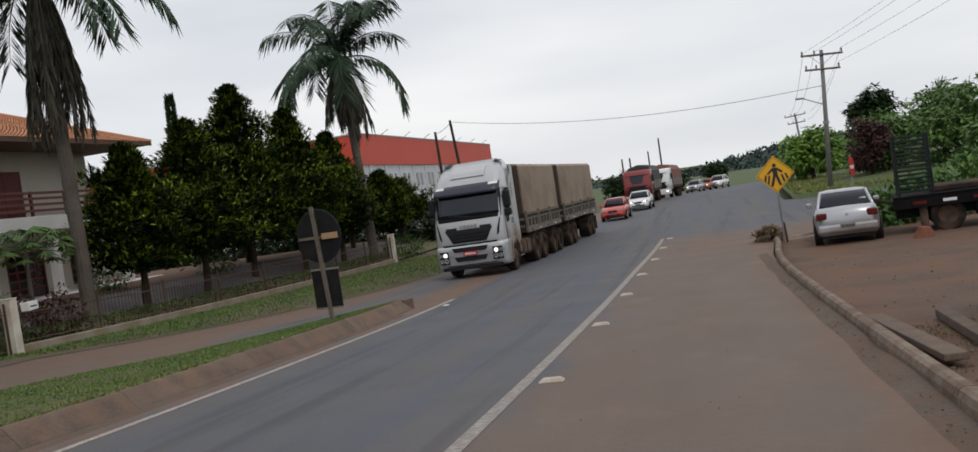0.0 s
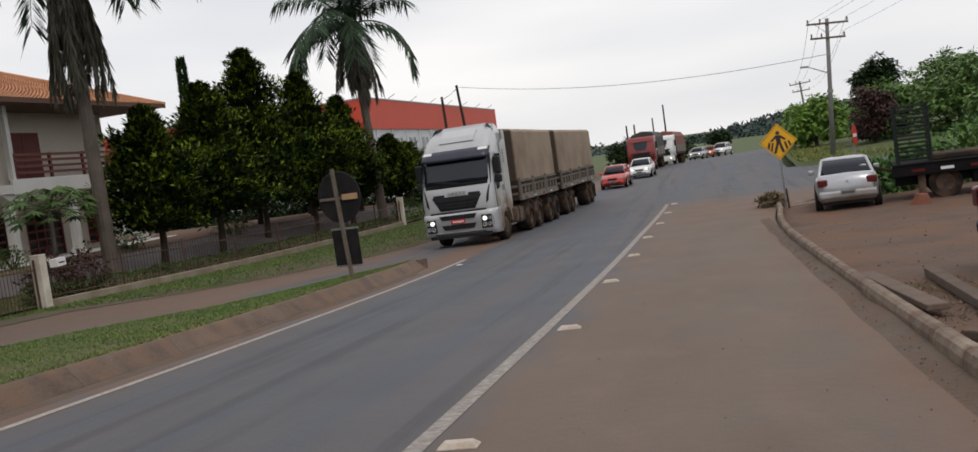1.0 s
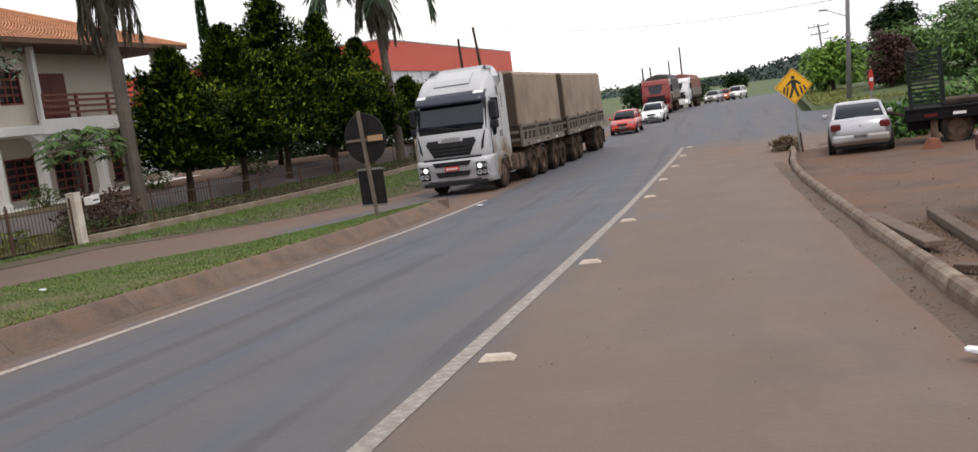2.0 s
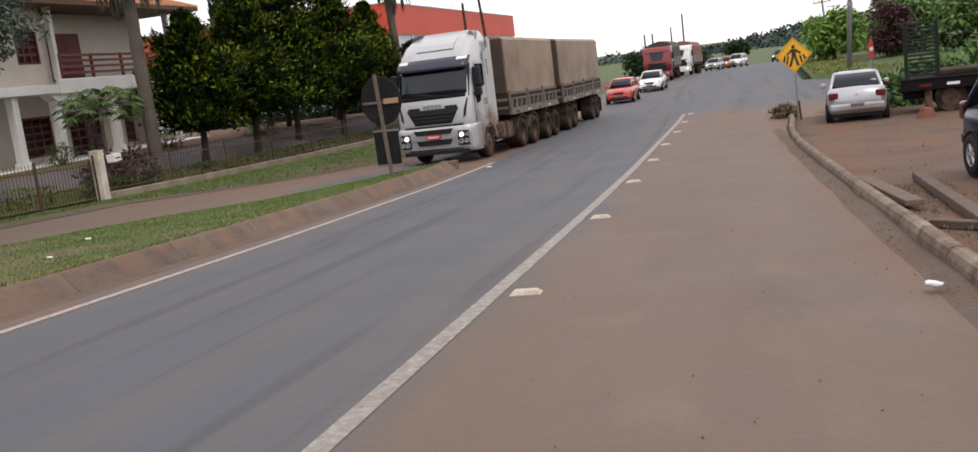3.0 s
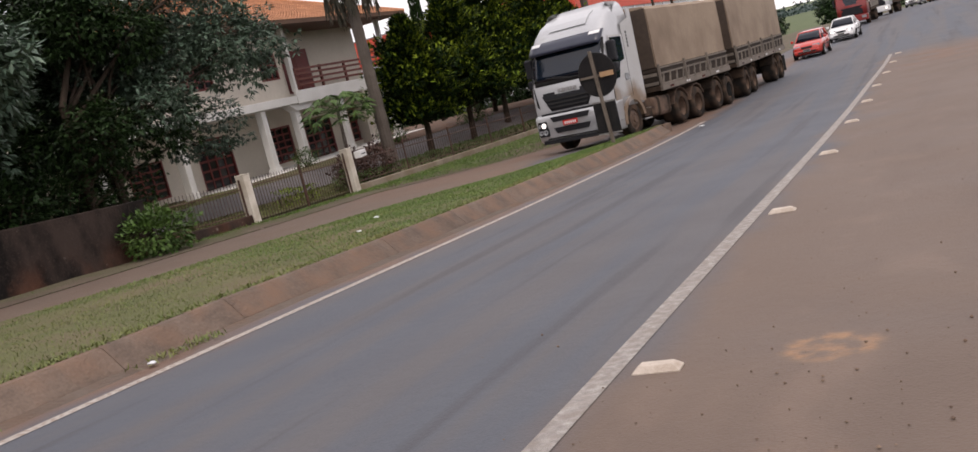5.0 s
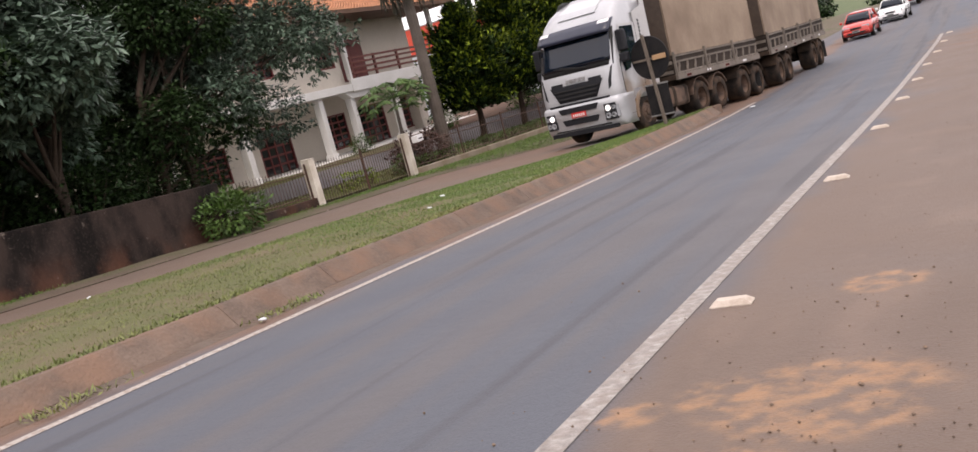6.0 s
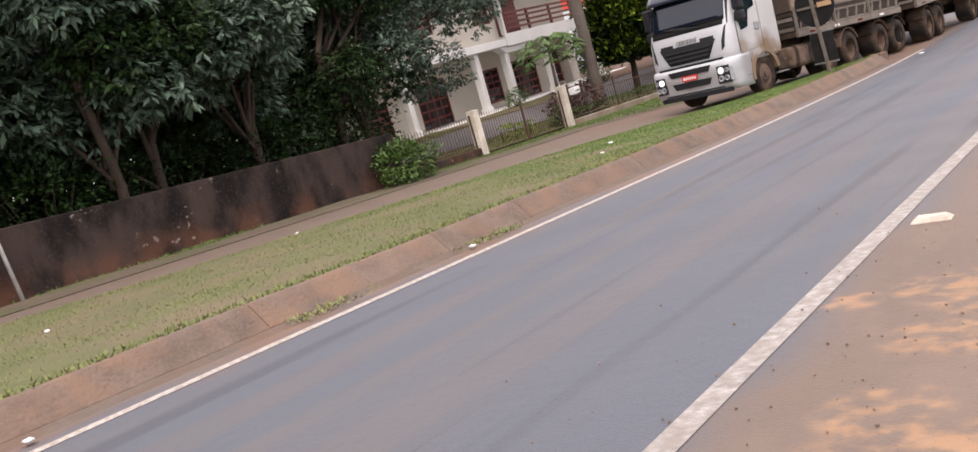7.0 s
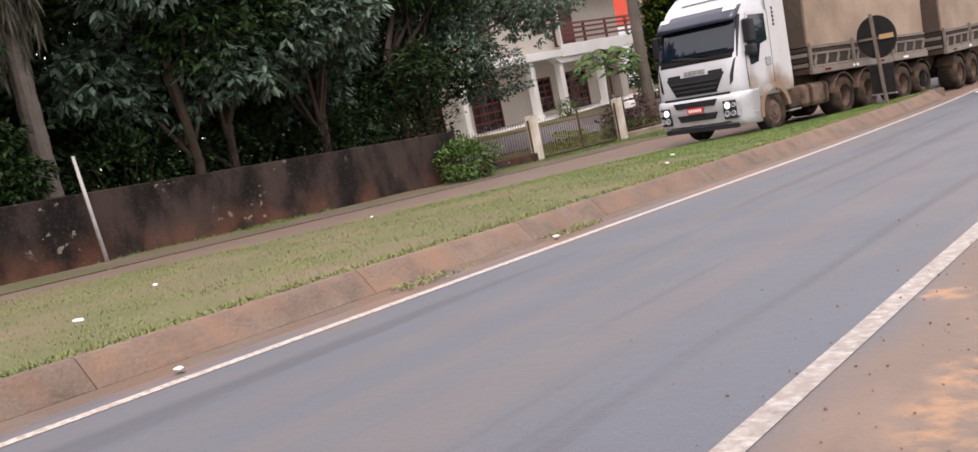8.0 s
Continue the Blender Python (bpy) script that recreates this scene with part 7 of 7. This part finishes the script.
def flatbed():
    t = thing("flatbed_tow_truck", pose(7.0, 28.6, lot_z(9, 28.6) - 0.02, 0, 0, -8), "black flatbed recovery truck with an upright loading ramp", "truck")
    part("deck", box(B(), -0.1, 7.4, 0, 2.3, 0.95, 1.06, 0.015), "matt_black", t)
    part("rear_beam", box(B(), -0.15, 7.4, -0.06, 0.0, 0.72, 1.02, 0.015), "matt_black", t, "black side beam")
    for i in range(9):
        x = 0.35 + 0.75 * i
        part("reflector", box(B(), x, x + 0.34, -0.068, -0.06, 0.82, 0.9), "white" if i % 2 else "tail", t)
    part("top_rail", box(B(), -0.15, 7.4, -0.08, 0.06, 1.02, 1.07, 0.01), "matt_black", t)
    # black boxes and a long panel added as the shade beneath the deck
    for i in range(4):
        part("underbed_shade_box", box(B(), 1.9 + 0.9 * i, 2.7 + 0.9 * i, 0.1, 0.5, 0.35, 0.74, 0.02), "matt_black", t)
    part("underbed_shade_panel", box(B(), -0.1, 7.4, 0.3, 0.34, 0.45, 0.9), "matt_black", t)
    part("bank_load", box(B(), 0.9, 7.2, 0.6, 2.2, 1.06, 1.22, 0.04), "chassis", t)
    for y in (0.1, 1.0):
        part("ramp_post", box(B(), 0.0, 0.08, y, y + 0.08, 1.0, 2.75, 0.01, None), "green_cab", t)
        part("ramp_post", box(B(), 0.86, 0.94, y, y + 0.08, 1.0, 2.75, 0.01, None), "green_cab", t)
    for k in range(14):
        z = 1.15 + 0.115 * k
        part("ramp_slat", box(B(), 0.02, 0.92, 0.1, 0.16, z, z + 0.06, 0.008), "green_cab", t)
    for x in (1.2, 5.6, 6.6):
        for y in (0.25, 2.05):
            tr = part("wheel", lathe(B(), [(0.25, -0.13), (0.42, -0.13), (0.45, -0.08), (0.45, 0.08), (0.42, 0.13), (0.25, 0.13)], "x", 22), "tyre", t)
            tr.matrix_local = pose(x, y, 0.45, 0, 0, 90)
            part("rim", lathe(B(), [(0.25, -0.1), (0.1, -0.04), (0.001, -0.04)], "x", 14), "hub", tr)
    part("chassis_frame", box(B(), 0.2, 7.2, 0.6, 1.7, 0.6, 0.95), "matt_black", t)
    part("tow_arm", tube(B(), (0.0, 0.6, 0.85), (-1.1, 1.4, 1.15), 0.05, seg=8), "chassis", t)
    part("jack_leg", box(B(), 0.5, 0.7, 0.1, 0.3, 0.0, 0.9, 0.02), "hub", t)
    return t


flatbed()
rs = random.Random(11)
lump = tagged(obj("clay_lump", tube(B(), (0, 0, 0), (0, 0, 0.3), 0.3, 0.16, 7), "brick_red"), "lump of red clay on the ground", "lump")
lump.matrix_world = pose(7.25, 27.2, lot_z(7.25, 27.2) - 0.03, 6, 4, 20)


def beam(x, y, z, length, w, h, rz, ry=0, label="old grey-brown timber beam lying by the kerb"):
    b = tagged(obj("timber_beam", box(B(), -w / 2, w / 2, -length / 2, length / 2, 0, h, 0.012), "plank"), label, "timber", "old timber by the kerb")
    b.matrix_world = pose(x, y, z, ry, 0, rz)
    return b


zl = lambda y: road_z(y) - 0.14
beam(4.25, 9.2, zl(9.2) + 0.02, 7.2, 0.16, 0.11, -3, -2.8)
beam(4.75, 6.0, zl(6.0) + 0.02, 3.8, 0.14, 0.1, 5, -2.6)
beam(5.5, 4.8, zl(4.8), 4.2, 0.5, 0.08, 5, -2.6, "wide weathered plank on the earth")
beam(3.72, 11.1, zl(11.1) + 0.08, 3.6, 0.22, 0.07, 2, -3, "pale split plank leaning on the kerb")
beam(4.2, 7.6, zl(7.6), 1.4, 0.12, 0.09, 40, -2.6)
beam(4.0, 4.1, zl(4.1), 1.1, 0.1, 0.08, -30, -2.6)
n = 700
v, f = [], []
for i in range(n):
    if i < 420:
        x, y, s = rs.uniform(3.4, 5.6), rs.uniform(1.5, 11), rs.uniform(0.012, 0.04)
    else:
        x, y, s = rs.uniform(3.5, 12), rs.uniform(8, 30), rs.uniform(0.012, 0.035)
    z = lot_z(x, y) + s * 0.2
    k = len(v)
    for dx, dy, dz in ((1, 0, 0), (0, 1, 0), (-1, 0, 0), (0, -1, 0), (0, 0, 0.8), (0, 0, -0.8)):
        q = s * rs.uniform(0.6, 1.2)
        v.append((x + dx * q, y + dy * q, z + dz * q))
    f += [(k + a, k + b, k + 4) for a, b in ((0, 1), (1, 2), (2, 3), (3, 0))] + [(k + b, k + a, k + 5) for a, b in ((0, 1), (1, 2), (2, 3), (3, 0))]
tagged(raw("lot_stones", v, f, "rubble"), "loose stones and clods on the dirt lot", "stones", kind="stuff")
v, f = [], []
for i in range(900):
    if i < 350:
        x, y, s = rs.gauss(0.8, 0.9), rs.gauss(-2.4, 1.8), rs.uniform(0.003, 0.013)
    elif i < 500:
        x, y, s = rs.uniform(0.2, 3.0), rs.uniform(-5, 12), rs.uniform(0.003, 0.010)
    else:
        x, y, s = rs.uniform(3.02, 3.24), rs.uniform(-3, 25), rs.uniform(0.005, 0.016)
    z = road_z(y) + 0.012 + s * 0.2 + (0.02 if x > 2.9 else -0.006)
    k = len(v)
    for dx, dy, dz in ((1, 0, 0), (0, 1, 0), (-1, 0, 0), (0, -1, 0), (0, 0, 0.7), (0, 0, -0.8)):
        q = s * rs.uniform(0.6, 1.2)
        v.append((x + dx * q, y + dy * q, z + dz * q))
    f += [(k + a, k + b, k + 4) for a, b in ((0, 1), (1, 2), (2, 3), (3, 0))] + [(k + b, k + a, k + 5) for a, b in ((0, 1), (1, 2), (2, 3), (3, 0))]
tagged(raw("road_gravel", v, f, "rubble"), "scattered gravel on the dusty lane", "gravel", kind="stuff")


def litter(x, y, z, s, label="crumpled white paper scrap"):
    bm = B()
    bmesh.ops.create_icosphere(bm, subdivisions=2, radius=s)
    for vert in bm.verts:
        vert.co = Vector((vert.co.x * 1.3, vert.co.y * 0.8, vert.co.z * 0.35)) * (1 + 0.35 * noise.noise(vert.co * 30))
    ob = tagged(obj("paper_litter", bm, "litter"), label, "litter", "scraps of litter")
    ob.matrix_world = pose(x, y, z + s * 0.25, 5, 5, x * 40)


for x, y, s in ((-7.9, -3.2, 0.05), (-9.3, -1.4, 0.035), (-11.0, 4.2, 0.035), (-8.2, 10.6, 0.045), (-7.2, 8.4, 0.04), (-14.8, 24.8, 0.06)):
    litter(x, y, road_z(y) + (0.27 if x > -13 else 0.15), s)
litter(3.0, 4.2, road_z(4.2) + 0.05, 0.06, "crushed white carton in the gutter")
litter(-5.25, -3.9, road_z(-3.9) + 0.025, 0.05)
litter(-5.3, 1.6, road_z(1.6) + 0.025, 0.05)
litter(-4.6, 22.9, road_z(22.9) + 0.02, 0.07)

# ---- traffic ----
tractor = lorry_tractor(pose(0, 0, 0))
trailer_a = lorry_trailer(pose(0, 0, 0), 6.75, (-5.15, -6.45), 1.5, "flatbed trailer under a dusty tan tarpaulin with slatted sides")
trailer_b = lorry_trailer(pose(0, 0, 0), 9.6, (-1.3, -2.6, -7.15, -8.45), 1.5, "rear trailer under a dusty tan tarpaulin with slatted sides")
red_hatch = car("red_hatchback", pose(0, 0, 0), "red_car", "red hatchback waiting in the queue", "hatch", "queue of vehicles", False, "rim")
white_sedan = car("white_sedan", pose(0, 0, 0), "white", "white sedan in the queue, headlamps lit", "sedan", "queue of vehicles", True)
red_lorry = queue_lorry(pose(0, 0, 0), "truck_red", "tarp_black", "red lorry with a black tarpaulin in the queue")
white_lorry = queue_lorry(pose(0, 0, 0), "white", "load_pink", "white lorry with a faded red load in the queue", True)
far_cars = [car("white_hatchback", pose(0, 0, 0), "silver", "pale grey car far back in the queue", "hatch", "queue of vehicles", True),
            car("orange_hatchback", pose(0, 0, 0), "orange_car", "orange-red car far back in the queue", "hatch", "queue of vehicles", True),
            car("white_suv", pose(0, 0, 0), "white", "white tall car far back in the queue", "suv", "queue of vehicles", True),
            car("black_suv", pose(0, 0, 0), "black_car", "black tall car far back, headlamps lit", "suv", "queue of vehicles", True),
            car("white_hatchback", pose(0, 0, 0), "white", "white car far back, headlamps lit", "hatch", "queue of vehicles", True)]

LANE_Y = [0, 8, 12, 15, 17.5, 20, 22.5, 25, 29, 32, 36, 42, 50, 57, 70, 84, 100, 112, 125, 140, 170, 230]
LANE_X = [-12.3, -10.8, -9.8, -9.13, -8.65, -8.22, -7.7, -7.2, -6.58, -6.26, -6.0, -5.7, -5.35, -5.0, -4.4, -3.7, -2.7, -1.2, 1.6, 6.0, 15.0, 40.0]
SAMPLE_Y = np.linspace(0, 230, 2301)
SAMPLE_X = np.interp(SAMPLE_Y, LANE_Y, LANE_X)
SAMPLE_X = np.convolve(np.pad(SAMPLE_X, 30, mode="edge"), np.ones(61) / 61, mode="valid")
ARC = np.concatenate([[0], np.cumsum(np.hypot(np.diff(SAMPLE_X), np.diff(SAMPLE_Y)))])


def lane_point(s, side=0.0):
    """The point at s metres of arc along the queue's track."""
    y = float(np.interp(s, ARC, SAMPLE_Y))
    x = float(np.interp(s, ARC, SAMPLE_X))
    return Vector((x + side, y, road_z(y) + lane_rise(x + side, y) + 0.01))


def arc_of(y):
    return float(np.interp(y, SAMPLE_Y, ARC))


def rig(front, back, at_front, at_back):
    """Pose of a body whose points (0, at_front, 0) and (0, at_back, 0) stand at front and back; +y is ahead."""
    d = front - back
    yaw = math.atan2(-d.x, d.y)
    pitch = math.atan2(d.z, math.hypot(d.x, d.y))
    m = pose(0, 0, 0, math.degrees(pitch), 0, math.degrees(yaw))
    m.translation = front - m.to_3x3() @ Vector((0, at_front, 0))
    return m


TIMES = [i * 0.2 for i in range(41)]
LORRY_T = [0, 1, 1.5, 3, 3.5, 4.5, 6, 7, 8]
LORRY_Y = [34.5, 31.9, 30.7, 27.6, 26.5, 24.1, 20.6, 18.2, 15.6]
QUEUE = [(red_hatch, 1.3, [0, 3, 4, 4.8, 8], [66.5, 58.6, 55.5, 54.4, 54.2], 0.6), (white_sedan, 1.3, [0, 3, 4, 5, 8], [77.5, 70.5, 67.5, 66, 65], 1.1),
         (red_lorry, 0, [0, 3, 5, 8], [89, 87, 85, 83], -0.2), (white_lorry, 0, [0, 3, 5, 8], [102, 101, 100, 98], 0.2),
         (far_cars[0], 1.3, [0, 8], [121, 118], 0.4), (far_cars[1], 1.3, [0, 8], [127, 124], 0.4), (far_cars[2], 1.3, [0, 8], [128, 124], 1.6), (far_cars[3], 1.3, [0, 3, 8], [172, 141, 126], 3.4), (far_cars[4], 1.3, [0, 3, 8], [186, 152, 132], 4.4)]


def smooth(t, ts, vs):
    return float(np.mean([np.interp(t + d, ts, vs) for d in (-0.3, -0.15, 0, 0.15, 0.3)]))


def motions():
    rows = {tractor: [], trailer_a: [], trailer_b: []}
    travel = []
    for t in TIMES:
        s = arc_of(smooth(t, LORRY_T, LORRY_Y))
        travel.append(s)
        p = [lane_point(s + d) for d in (0, 4.25, 7.65, 11.6, 17.45)]
        rows[tractor].append((t, rig(p[0], p[1], 0, -4.25)))
        rows[trailer_a].append((t, rig(p[1], p[2], -2.4, -5.8)))
        rows[trailer_b].append((t, rig(p[3], p[4], -1.95, -7.8)))
    for ob, r in rows.items():
        walk(ob, r)
    for w, x, y, r, parent in WHEELS:
        if parent in rows:
            walk(w, [(t, pose(x, y, r, -math.degrees((travel[0] - s) / r))) for t, s in zip(TIMES, travel)])
    for ob, half, ts, ys, side in QUEUE:
        steps = [i * 0.5 for i in range(17)]
        out = []
        for t in steps:
            s = arc_of(smooth(t, ts, ys))
            out.append((t, rig(lane_point(s - half, side), lane_point(s + half + (0.2 if half else 5.0), side), half, -half - (0.2 if half else 5.0))))
        walk(ob, out)


motions()
